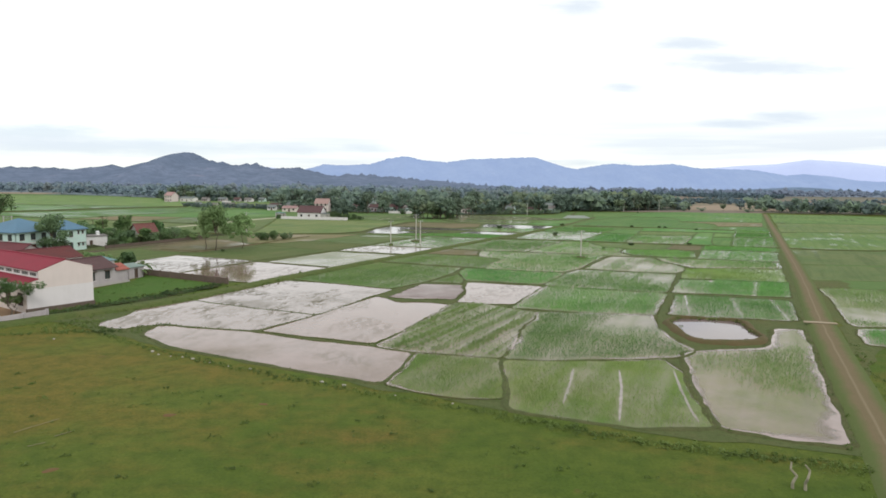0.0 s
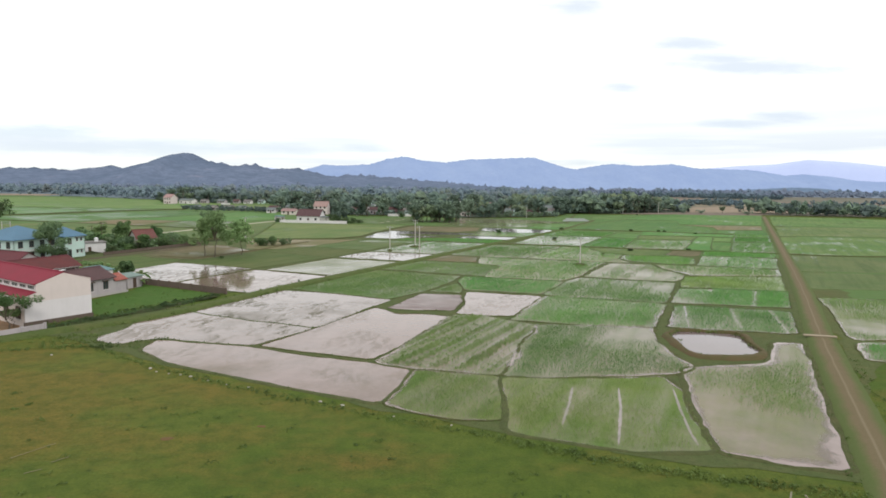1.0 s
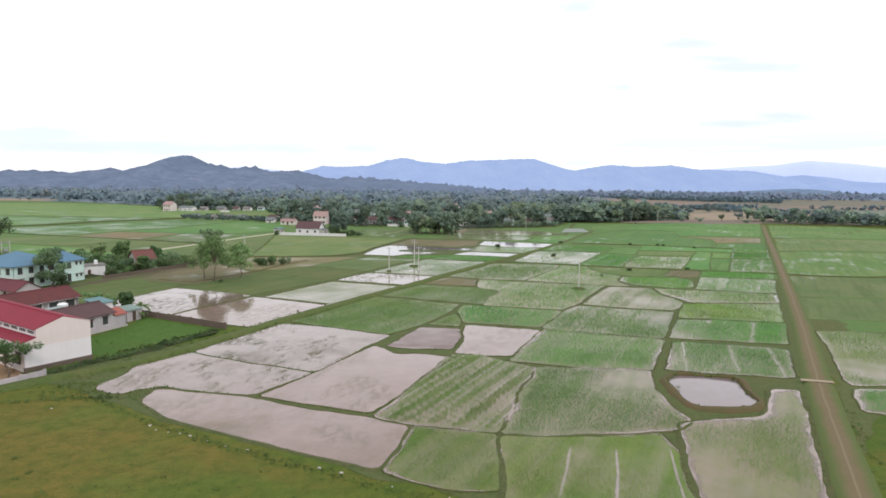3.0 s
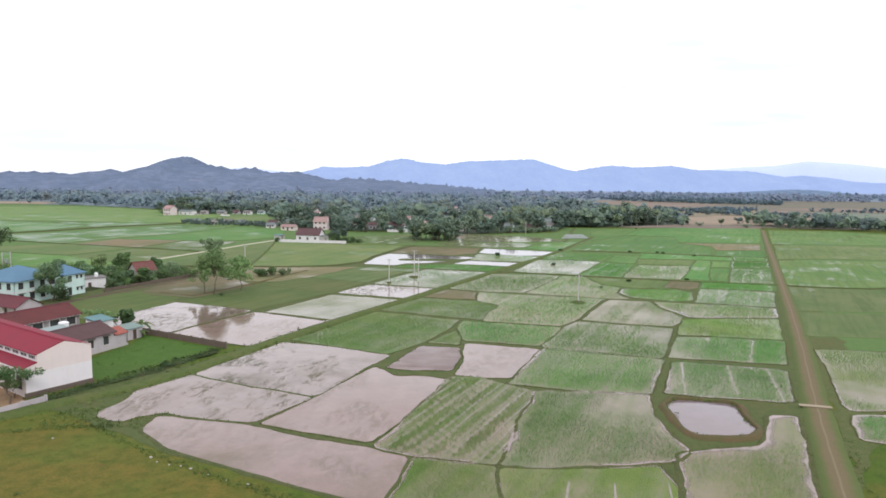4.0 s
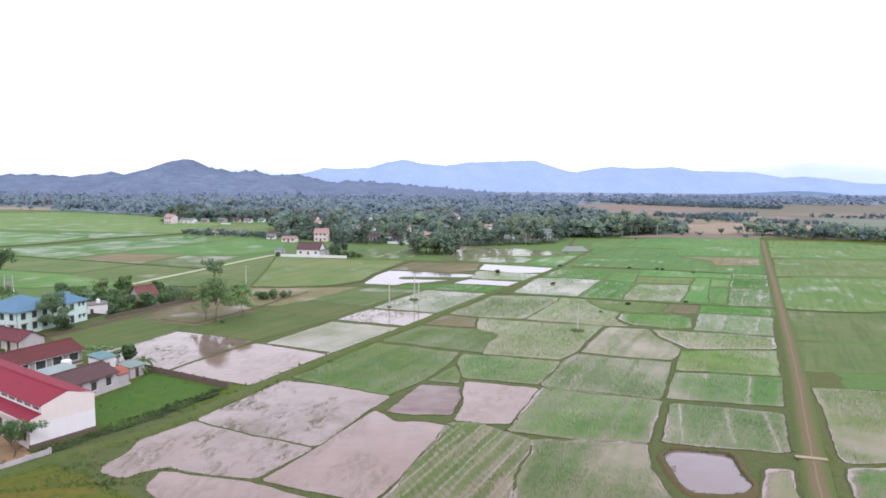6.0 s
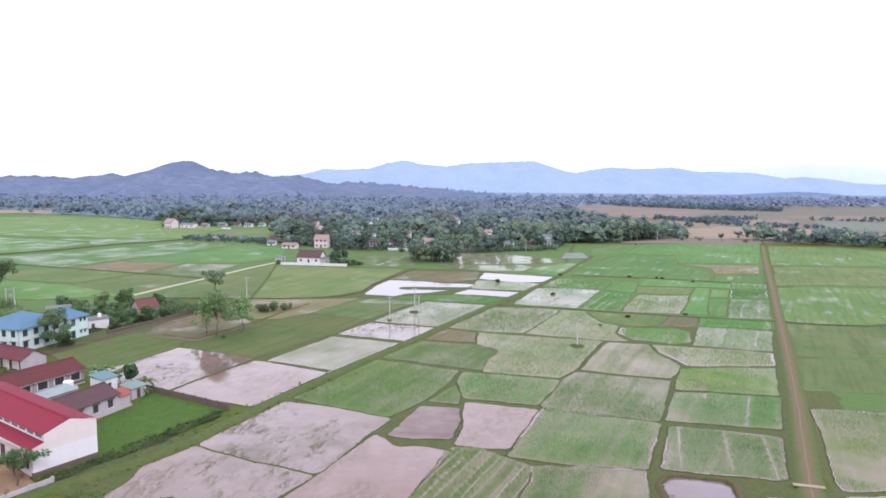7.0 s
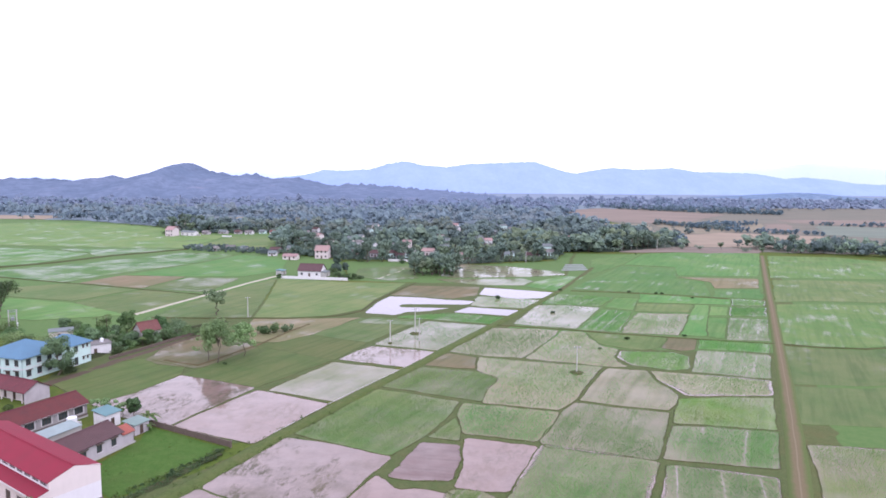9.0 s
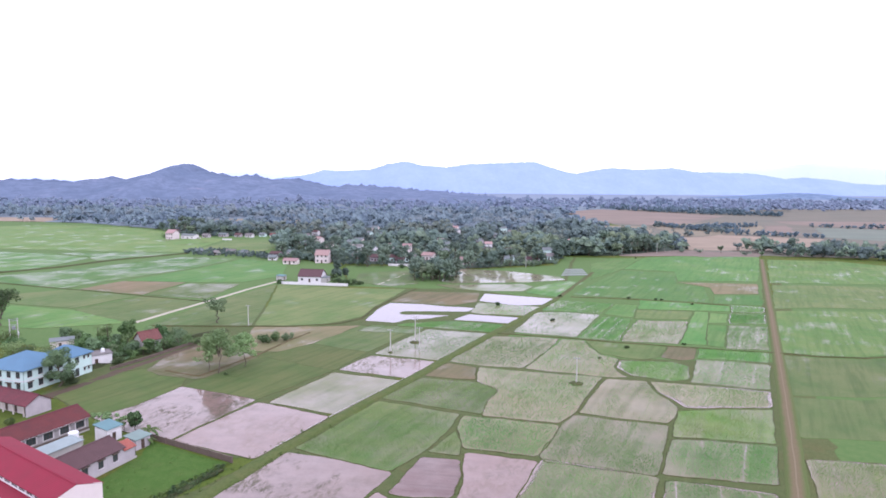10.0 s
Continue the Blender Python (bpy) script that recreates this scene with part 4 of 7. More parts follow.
field("bareflat", [(77.8, 127.7), (92.6, 125.1), (92.5, 113.3), (75.6, 91.9), (67.4, 91.5), (61.9, 91.2), (62.1, 94.1), (71.4, 112.4)], margin=0.5)
field("wetrice", [(59.2, 87.7), (61.2, 89.7), (67.5, 90.2), (74.5, 90.6), (64.5, 78), (58.3, 79.4), (55.8, 80.7)], margin=1.2)
field("grassy", [(-13.7, 163.4), (-1.8, 157.9), (7.3, 153.5), (3.6, 141.9), (-1.2, 131), (-8, 121.6), (-16.3, 126), (-29.1, 132.7), (-22.5, 145.5), (-17.7, 155.6)])
field("grassy", [(5.7, 142.9), (6.7, 136.4), (6.2, 129), (-0.6, 131)])
field("thinrice", [(7.9, 152.7), (30.3, 146.5), (25.4, 134), (21.9, 128.7), (6.8, 133), (6.6, 140.2), (6, 144.6)])
field("grassy", [(-3.0, 183.2), (12.1, 179.5), (18.6, 173.4), (14.6, 162.2), (12.6, 153.5), (2.5, 157.9), (-12.8, 165.0), (-8.8, 172.5)])
field("fallow", [(4.9, 199.5), (13.9, 194.4), (12.6, 181.6), (-2.1, 184.7)])
field("thinrice", [(14.6, 194.4), (33.4, 188.5), (50.2, 184.1), (46.9, 177.6), (35.2, 153.6), (30.5, 147.5), (12.3, 152.4), (14.6, 162.2), (18.5, 171.9), (15.4, 176.4), (12.8, 180)])
field("thinrice", [(23.2, 235.0), (36.9, 233.9), (46.9, 231.4), (38.6, 213.6), (28.3, 193.3), (17, 195.6), (5.5, 200.8), (12.4, 214.2)])
field("thinrice", [(47.8, 230.5), (55.5, 228.9), (55.4, 219.1), (56.6, 209.4), (60.7, 203.9), (56.9, 196), (56.4, 189.9), (58.2, 184.2), (51, 184.1), (40.3, 188.6), (28.9, 192.7)])
field("thinrice", [(51.1, 183), (62.5, 180.9), (61.3, 172.7), (62.6, 163.3), (63.3, 158.2), (60.5, 153.7), (56.7, 147.3), (46.1, 150.2), (36.4, 154.4)])
field("thinrice", [(63.1, 180.4), (73.9, 177.8), (93.4, 170.9), (87.3, 158.3), (64.9, 157.8), (64.2, 161.6), (63.2, 166.9), (62.1, 172.7)], margin=1.1)
field("bright", [(62.1, 156.1), (75.4, 157), (86.7, 157), (75.8, 134.9), (65.1, 137.4), (54.4, 139.3), (58.6, 149.1)])
field("wetrice", [(54.1, 138.4), (64.7, 136.5), (75.5, 134), (66, 115.5), (56.2, 117.7), (45.4, 120.3)], lanes=2, wide=0.07)
field("wetrice", [(35.5, 153.2), (45.8, 149.1), (56.3, 146.2), (49.7, 131), (44.4, 119.8), (33.6, 122.8), (23.2, 126.2), (22.3, 128.7), (30.8, 146.5)])
field("dull", [(56.3, 228.9), (70, 224.9), (83.1, 221.8), (75.2, 206.8), (69, 203.3), (61.7, 206.6), (56.8, 211.6), (56.4, 220.7)])
field("fallow", [(83.2, 221), (92.5, 218.8), (85.7, 203.5), (79.9, 202.7), (75.4, 206.1)])
field("rice", [(60.7, 202.5), (68.4, 201.3), (77.3, 200.7), (80.6, 196.2), (75.4, 182.6), (69.7, 180.4), (59.9, 185.9), (57.6, 194.8)], margin=1.0)
field("rice", [(92.8, 218), (104.1, 215.1), (114.3, 212.2), (108.2, 199.7), (87.5, 205.5)])
field("wetrice", [(86.2, 203.5), (97.4, 200.9), (107.1, 197.7), (94.2, 172.4), (84.1, 175.8), (74.7, 179.4)], lanes=2, wide=0.08)
field("wet", [(46.5, 280.6), (59.1, 280.8), (73.5, 276.1), (63.3, 254.5), (53.4, 234.1), (40.8, 238.4), (31, 242)])
field("rice", [(74.1, 272.5), (84.9, 268), (76.7, 248.5), (68.2, 229.1), (53.8, 232.3), (64, 253.4)], lanes=4)
field("thinrice", [(86.3, 264.6), (107, 262.7), (96.9, 241.1), (88.1, 224.3), (68.7, 228.2), (77, 246.6)])
field("dull", [(93.3, 286.7), (117.7, 284.5), (108.6, 266.1), (85.9, 268)])
field("green", [(118.5, 284.6), (124.4, 283.4), (97.6, 222.8), (88.7, 224.3), (107.7, 262.7)])
field("green", [(124, 280.8), (131.1, 278.5), (121.7, 259.7), (113.9, 259.6)])
field("green", [(112.5, 256.3), (120, 255.4), (102.7, 219.7), (97.7, 222)])
field("rice", [(131.8, 278.5), (146.9, 277.5), (137.2, 257.8), (122.2, 258.6)], margin=0.8)
field("wetrice", [(120.7, 255.4), (134.9, 252.5), (116.5, 216), (102.5, 218.1)], lanes=2)
field("rice", [(61.4, 309.2), (86.4, 301.8), (74.4, 278.6), (48.9, 284.5)], lanes=2, bearing=40)
field("green", [(87.5, 301.8), (97.7, 299.1), (86.1, 270.4), (75.3, 276.2)])
field("green", [(102.6, 312.7), (133.1, 299.9), (140.2, 297.2), (133.7, 283.6), (94.6, 289.4)])
field("rice", [(141.7, 298.6), (154.9, 293.3), (148.9, 281.3), (133.8, 282.3)], margin=0.9)
field("green", [(72, 326.6), (98.8, 376.2), (124.9, 419.4), (156.9, 409.8), (139.7, 362.3), (151.1, 352.5), (134.4, 304.3), (103.1, 315.8)])
field("fallow", [(143.6, 370.9), (188, 365.8), (171.5, 330.9), (148, 330.2), (154.7, 352.6)])
field("green", [(145.2, 325.1), (170.1, 327.4), (157, 299), (134.9, 302.8)])
field("green", [(128.2, 428), (166.3, 500.1), (218.8, 518.8), (266.1, 516.9), (193.1, 374.6), (145.8, 377.6), (159.6, 417.9)])
field("pond", [(-27.7, 261.5), (-24.6, 285.6), (-19.9, 302.3), (-5.1, 299.7), (9.3, 293), (20.1, 290.5), (16, 281.2), (-13, 281.3), (-14.4, 278.1), (-12.7, 275.1), (8.8, 273.7), (-1, 266.5), (-10.3, 264), (-15.1, 257.4)])
field("fallow", [(-10.8, 334.9), (25.1, 330.6), (21.1, 304.7), (9.4, 295.8), (-20.1, 305.3)])
field("pond", [(27.4, 328.9), (60.5, 314.8), (52, 298.1), (38.5, 296.4), (22.6, 307.7)])
field("wet", [(22.3, 303.3), (50.5, 293.9), (45.5, 281.8), (40.4, 273.1), (21.7, 276.4), (16.9, 280)])
field("pond", [(15.7, 276.2), (21, 273.9), (37.5, 269.5), (32.4, 257.1), (9.2, 264.4)])
field("rice", [(-13, 256.3), (8.4, 262.1), (29.4, 254.9), (22.9, 241), (-0.9, 249.3), (-13.9, 252.2)])
field("grassy", [(-24.2, 254.1), (-2.6, 248.3), (-5.5, 238.7), (-28.5, 243)])
field("wet", [(-1.7, 246.3), (22.3, 239.1), (4.9, 204), (1.7, 202.1), (-19.1, 210), (-12.2, 225.5)])
field("mudgrass", [(-20, 207.9), (1.7, 200.6), (-6.7, 182.6), (-28.4, 191)])
field("wet", [(-29.1, 188.6), (-7.8, 180.4), (-16.1, 166.1), (-23.4, 153.0), (-42, 161.9)])
field("water", [(-44.5, 162.4), (-24.4, 151.6), (-33.2, 133.4), (-36.2, 127.2), (-56.5, 136.9), (-48.7, 154.6)])
field("wet", [(17.8, 426.7), (49.9, 416.7), (78.4, 391.8), (79, 377.8), (54.1, 368.2), (11.4, 362.7), (5.1, 371)])
field("wetrice", [(1.7, 358.2), (51.5, 361.8), (56.4, 351.8), (48, 336.5), (25.7, 337.7), (7.9, 348.5)])
field("rice", [(57.4, 351.8), (78.1, 373.3), (88.8, 369.3), (62.8, 319.7), (49, 332.9)])
field("fresh", [(-592.7, 771.7), (-489.3, 845.5), (-362.7, 792), (-204.9, 641.2), (-199.5, 523.6), (-244, 521.3), (-308.4, 531.2), (-426, 553.2)])
field("rice", [(-415.4, 539.3), (-295.9, 501.8), (-253.3, 477), (-255.1, 413.6), (-298.6, 386.3)])
field("rice", [(-297.1, 510), (-233.3, 517.5), (-198.3, 510.8), (-238.8, 460), (-257.1, 484.2)])
field("rice", [(-269.4, 373.4), (-236.5, 406.2), (-185.9, 487.5), (-144.9, 478.3), (-155.2, 425.9), (-183.2, 369.5), (-194.9, 339), (-231.9, 355.3)], lanes=3, bearing=70)
field("green", [(-153.1, 420.2), (-139.7, 474.9), (-101.5, 452.6), (-90.7, 388.6), (-107.1, 363.3), (-137, 362.3), (-175.3, 367.6)])
field("fallow", [(-176.1, 365.4), (-138.6, 362.3), (-145, 321.1), (-184.6, 337.4)])
field("dull", [(-224, 309.6), (-193.3, 333.6), (-185.7, 335.6), (-145.3, 319.4), (-159.6, 285.4), (-193.5, 295.6)])
field("grassy", [(-135.2, 358.2), (-106.9, 357), (-109.6, 310.8), (-143.9, 321.1)], lanes=2, bearing=70)
field("dull", [(-157.2, 282.9), (-142.8, 316.3), (-109.3, 304.7), (-117.9, 256.7), (-139.7, 261.7)])
field("green", [(-206.8, 292.5), (-190.8, 291.5), (-157.5, 281.6), (-121.2, 255.6), (-152.3, 245), (-178.3, 251.5)])
field("dull", [(-111.8, 251.6), (-105.3, 294.7), (-86.6, 357.6), (-76.9, 295.3), (-71.4, 252.3)])
field("dull", [(-85.7, 357.7), (-63.3, 350.3), (-45.6, 345), (-13.5, 342.2), (-26.8, 289.5), (-29.7, 269.4), (-45.6, 251.6), (-70, 251.3), (-75.6, 295.3)])
field("fresh", [(258.1, 489.1), (306.2, 480.2), (339.1, 433.1), (336.9, 376.8), (286.2, 364.5), (235.1, 367.2), (197.6, 370.4)], bund=0.15, high=0.1, earth="meadow")
field("dull", [(194.5, 361.8), (229.8, 358.8), (278.2, 354.1), (267.9, 318.2), (207.8, 290.3), (178.3, 293.8), (158.2, 290.7)], bund=0.15, high=0.1, earth="meadow")
field("fresh", [(155.9, 285.3), (174.2, 287), (203.1, 283.7), (255, 302.6), (219.1, 242.9), (161.3, 212.7), (143.6, 206.8), (129.7, 208.8), (119, 213)], bund=0.15, high=0.1, earth="meadow")
field("dull", [(117.4, 209.3), (128, 205.9), (141.8, 204), (161.4, 207.7), (148.2, 173.2), (117.6, 165.8), (97.4, 168.1)], bund=0.15, high=0.1, earth="meadow")
field("dull", [(96.7, 166.2), (116.3, 164), (145.7, 170.2), (123.4, 134.1), (98, 137.2), (83.1, 138.7)], bund=0.15, high=0.1, earth="meadow")
field("mudgrass", [(-81.5, 151.3), (-78.4, 154.8), (-74.6, 159.1), (-72.2, 165.9), (-69.0, 175.1), (-45.3, 164.0), (-49.3, 154.9), (-57.1, 137.0), (-62.2, 138.7), (-72.7, 143.6)])
field("olive", [(-69.0, 175.1), (-55.5, 206.5), (-29.5, 190.3), (-45.3, 164.0)])
field("olive", [(-55.5, 206.5), (-42.0, 223.1), (-21.5, 211.7), (-29.5, 190.3)])
field("dull", [(-42.0, 223.1), (-28.1, 252.9), (-5.3, 246.7), (-21.5, 211.7)])
field("olive", [(-100.5, 167.2), (-99.0, 181.1), (-87.1, 192.6), (-71.1, 182.7), (-69.0, 175.1), (-74.6, 159.1), (-81.5, 151.3)])
field("fallow", [(-68.3, 237.3), (-69.9, 255.7), (-45.4, 250.6), (-28.1, 252.9), (-42.0, 223.1), (-51.3, 211.6), (-61.4, 213.6)])
field("dull", [(-196, 634), (-198, 534), (-172, 544), (-140, 528), (-136, 560), (-150, 606), (-166, 644)])
field("green", [(95.2, 380.6), (125.8, 425.1), (165.4, 500.1), (136.2, 491.1), (113.4, 455)])
field("grassy", [(-44, 366), (-46, 403), (-13, 421), (-8, 361), (-23, 352)])
field("mud", [(-85.8, 190.5), (-85.8, 207.9), (-83.2, 218.2), (-72.7, 224.7), (-61.3, 212.5), (-53.1, 200.1), (-56.6, 184.4), (-68.7, 181.6), (-80, 185.3)])

# ---- main embankment, its channel and the tracks ----
DYKE = [(-84, 52), (-66, 80), (-54.5, 93), (-46.8, 101), (-41, 111), (-32.2, 131), (-24, 147), (-17.8, 160), (-4.8, 184), (4.4, 203), (19, 231.5), (48, 285.5), (61, 313)]
tagged(strip("embankment", DYKE, [(-1.9, -0.05), (-1.4, 0.35), (-0.7, 0.55), (0.6, 0.55), (1.2, 0.35), (1.7, -0.05)], M["dyke"], 2.0, 0.3),
       "long straight grassy earth embankment between paddies", "embankment", kind="structure")
tagged(strip("dyke_ledge", [(61, 313), (75, 345), (104, 412)], [(-1.6, -0.03), (-0.6, 0.35), (0.6, 0.35), (1.6, -0.03)], M["bank"], 5.0, 0.4),
       "narrow grassy earth bank between rice fields", "embankment", kind="structure")
TRACK = [(15, 6), (28.5, 34), (35.7, 48.2), (43.1, 63.5), (51.5, 80.6), (60, 97.6), (75, 126.5), (92.6, 161.5), (112.5, 202), (148, 274), (178, 335.5), (254, 490)]
tagged(strip("road", TRACK, [(-2.1, -0.05), (-1.6, 0.24), (-0.9, 0.34), (0, 0.3), (0.9, 0.34), (1.6, 0.24), (2.1, -0.05)], M["track"], 3.0, 0.14),
       "straight red earth farm track with grassy edges", "road", kind="structure")
for line, wide in (([(22.5, 240.5), (49.4, 232.8), (68.2, 225.7), (86.5, 220.2), (104.1, 215.1), (116.5, 212.5)], 0.7), ([(70.0, 319.9), (86.4, 317.0), (102.1, 312.7), (133.2, 301.3), (140.6, 298.6)], 0.6),
                   ([(-246.7, 359.0), (-187.1, 335.6), (-144.1, 317.9), (-107.8, 303.2)], 0.5), ([(-8.9, 342.3), (-20.3, 308.3), (-26.4, 285.5), (-29.3, 266.0), (-37.3, 255.9), (-54.3, 250.5), (-80.7, 250.1), (-109.6, 250.6)], 0.7), ([(117.8, 211.5), (128.8, 207.3), (142.7, 205.4), (162.5, 209.1)], 0.5)):
    tagged(strip("field_bank", line, [(-wide, -0.03), (-0.5 * wide, 0.38), (0.5 * wide, 0.38), (wide, -0.03)], M["bank"], 4.0, 0.5),
           "low dark grassy bank between far fields", "embankment", kind="structure")
for line, wide in (([(-103.8, 158.5), (-101, 166), (-98, 173), (-95.4, 182), (-92.6, 190.5)], 2.2), ([(-92.6, 190.5), (-88.6, 201), (-83.8, 214.5), (-78, 229)], 1.5)):
    tagged(strip("bare_earth", line, [(-wide, 0.02), (-0.5 * wide, 0.1), (0.5 * wide, 0.11), (wide, 0.02)], M["dark_soil"], 1.5, 0.7), "strip of dark bare earth at the yard edge", "earth", kind="structure")
tagged(strip("pool_bank", [(-79.7, 189.6), (-67.9, 184.5), (-62.6, 195.9), (-57.3, 207.8), (-52.0, 224.6), (-46.1, 240.3)], [(-0.7, 0.0), (-0.3, 0.28), (0.3, 0.28), (0.7, 0.0)], M["brown_bank"], 1.2, 0.6), "low brown earth bank round the muddy pool", "bank", kind="structure")
tagged(strip("path", [(-119, 256), (-113.8, 277), (-106, 305), (-97.3, 340), (-89, 366)], [(-1.1, -0.02), (-0.8, 0.3), (0.8, 0.3), (1.1, -0.02)], M["pale_path"], 4.0, 0.12),
       "pale narrow concrete path between rice fields", "path", kind="structure")
tagged(strip("bank_road", [(-276, 376), (-266, 397), (-246, 422.5), (-229.5, 464), (-195, 511)], [(-2.2, -0.03), (-1.1, 0.7), (1.1, 0.7), (2.2, -0.03)], M["bank"], 6.0, 0.6),
       "raised grassy bank crossing far fields", "embankment", kind="structure")

tagged(strip("meadow_path", [(-30.5, 357.3), (-27.4, 365.7), (-24.9, 376.7), (-21.8, 381.4), (-17.3, 401.0)], [(-0.9, 0.0), (-0.5, 0.14), (0.5, 0.14), (0.9, 0.0)], M["pale_path"], 3.0, 0.5), "short pale path winding through the meadow", "path", kind="structure")


def seedbed(points):
    """Rice seedlings raised under white plastic sheeting over low hoops."""
    r = thing("seedbed_cover", pose(0, 0, 0), "white plastic sheets over rice seedbeds", "plastic sheet")
    (x0, y0), (x1, y1), (x2, y2), (x3, y3) = points
    for k in range(4):
        a, b = (k + 0.2) / 4, (k + 0.66) / 4
        p = Vector((x0 + (x3 - x0) * a, y0 + (y3 - y0) * a)), Vector((x1 + (x2 - x1) * a, y1 + (y2 - y1) * a)), Vector((x1 + (x2 - x1) * b, y1 + (y2 - y1) * b)), Vector((x0 + (x3 - x0) * b, y0 + (y3 - y0) * b))
        verts, faces, n = [], [], 12
        for i in range(n + 1):
            for j in range(7):
                u, v = i / n, j / 6
                q = (p[0].lerp(p[1], u)).lerp(p[3].lerp(p[2], u), v)
                verts.append((q.x, q.y, 0.16 + 0.55 * math.sin(math.pi * v) * (0.9 + 0.2 * noise.noise(Vector((q.x * 0.5, q.y * 0.5, k))))))
        for i in range(n):
            for j in range(6):
                c = i * 7 + j
                faces.append((c, c + 7, c + 8, c + 1))
        link_mesh("sheet", verts, faces, M["sheeting"], r, smooth=True)


seedbed([(79.9, 394.3), (97.5, 397.4), (101.1, 429.9), (90.0, 429.5)])

# ---- hills and mountains ----
def ridge(name, y, depth, crest, material, rough, label, step, trees=0.0):
    """A chain of hills: crest gives (x, height) along it, the flanks fall off to both sides."""
    xs = np.arange(crest[0][0], crest[-1][0] + step, step)
    hs = np.interp(xs, [c[0] for c in crest], [c[1] for c in crest])
    rows = np.linspace(-1, 1, 15)
    verts, faces = [], []
    for r in rows:
        fall = math.cos(r * math.pi / 2) ** 1.15
        for x, h in zip(xs, hs):
            p = Vector((x / (depth * 0.55), r * 1.7, 0.3))
            f = noise.fractal(p * 2.2, 1.0, 2.0, 5) * rough
            g = noise.fractal(p * 14.0, 0.8, 2.0, 4) * rough * 0.22
            z = (h + f * (1 - fall) * 1.4 + g * (0.35 + 0.65 * (1 - fall))) * fall
            if trees and z > 12 and abs(r) < 0.1:
                z += trees * (0.22 + 0.6 * noise.noise(Vector((x * 0.035, r * 9, 5.1))) + 0.6 * noise.noise(Vector((x * 0.11, r * 9, 1.1))) + 0.5 * noise.noise(Vector((x * 0.24, r * 9, 3.1))))
            verts.append((x, y + r * depth, max(z, -8) - (6 if abs(r) == 1 else 0)))
    n = len(xs)
    for j in range(len(rows) - 1):
        for i in range(n - 1):
            faces.append((j * n + i, j * n + i + 1, (j + 1) * n + i + 1, (j + 1) * n + i))
    return tagged(link_mesh(name, verts, faces, material, smooth=True), label, "mountain", kind="structure")


# The ranges glow faintly blue to stand in for haze.
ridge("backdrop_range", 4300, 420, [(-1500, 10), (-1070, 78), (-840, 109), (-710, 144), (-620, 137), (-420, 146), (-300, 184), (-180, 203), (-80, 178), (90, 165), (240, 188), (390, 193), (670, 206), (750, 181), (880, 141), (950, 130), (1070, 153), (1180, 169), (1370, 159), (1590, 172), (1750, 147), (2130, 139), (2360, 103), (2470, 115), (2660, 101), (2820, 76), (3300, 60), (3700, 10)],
      M["range"], 24, "mountain range on the horizon, blue haze painted in", 9, 6.0)
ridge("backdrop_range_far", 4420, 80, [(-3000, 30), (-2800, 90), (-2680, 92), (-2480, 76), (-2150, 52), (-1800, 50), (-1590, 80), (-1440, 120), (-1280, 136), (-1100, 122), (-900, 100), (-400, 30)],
      M["far_range"], 12, "mountains with pale blue haze painted in", 14)
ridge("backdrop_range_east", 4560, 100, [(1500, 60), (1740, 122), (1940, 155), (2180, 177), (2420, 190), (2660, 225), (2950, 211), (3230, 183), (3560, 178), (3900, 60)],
      M["far_range"], 14, "mountains with pale blue haze painted in", 14)
# Hill and knoll below have their haze in the base colour.
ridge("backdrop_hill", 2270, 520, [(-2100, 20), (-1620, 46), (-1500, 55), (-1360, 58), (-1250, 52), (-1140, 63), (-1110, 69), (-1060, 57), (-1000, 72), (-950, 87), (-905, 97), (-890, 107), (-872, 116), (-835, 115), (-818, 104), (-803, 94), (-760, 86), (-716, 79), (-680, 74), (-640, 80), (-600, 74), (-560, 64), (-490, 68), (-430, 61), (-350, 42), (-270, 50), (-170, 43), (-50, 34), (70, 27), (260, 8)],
      M["hill"], 11, "dark wooded hill with blue haze painted in", 3, 12.0)
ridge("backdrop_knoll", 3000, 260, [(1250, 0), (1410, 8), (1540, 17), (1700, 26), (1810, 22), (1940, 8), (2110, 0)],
      M["low_hill"], 6, "low dark wooded hill with haze painted in", 8, 2.5)


def patch(name, points, material, label, z=0.3):
    bm = bmesh.new()
    bm.faces.new([bm.verts.new((x, y, z)) for x, y in edge_of(points, 14.0, 5.0)])
    bm.normal_update()
    bmesh.ops.triangulate(bm, faces=bm.faces, ngon_method="EAR_CLIP")
    return tagged(part(name, bm, material, None), label, "field", "far fields", "structure")


# Ground sheet tinted blue-grey as painted haze.
patch("far_plain", [(-3000, 1900), (-3000, 4400), (3800, 4400), (3800, 1500), (1500, 1500), (600, 1700)], M["far_plain"], "wooded plain below the mountains, haze painted in", 0.6)
patch("dry_grassland", [(150, 535), (345, 505), (520, 480), (900, 700), (1600, 1500), (700, 1750), (440, 1500), (262, 1280), (262, 860), (235, 640)], M["dry_grass"], "dry brownish grassland beyond the track", 0.16)
patch("far_field", [(222, 558), (311, 553), (363, 607), (423, 685), (333, 732), (271, 696)], M["dry_field"], "dry tan harvested field")
patch("far_field", [(150, 508), (262, 508), (279, 538), (216, 550), (152, 545)], M["brown_field"], "strip of brown earth behind the rice fields", 0.24)
patch("far_field", [(242, 1003), (305, 900), (385, 960), (550, 1202), (502, 1312), (388, 1499), (280, 1359)], M["brown_field"], "dry reddish-brown harvested field")
patch("far_field", [(274, 706), (388, 755), (474, 914), (385, 958), (305, 898)], M["fallow_far"], "fallow olive-brown field beyond the track")
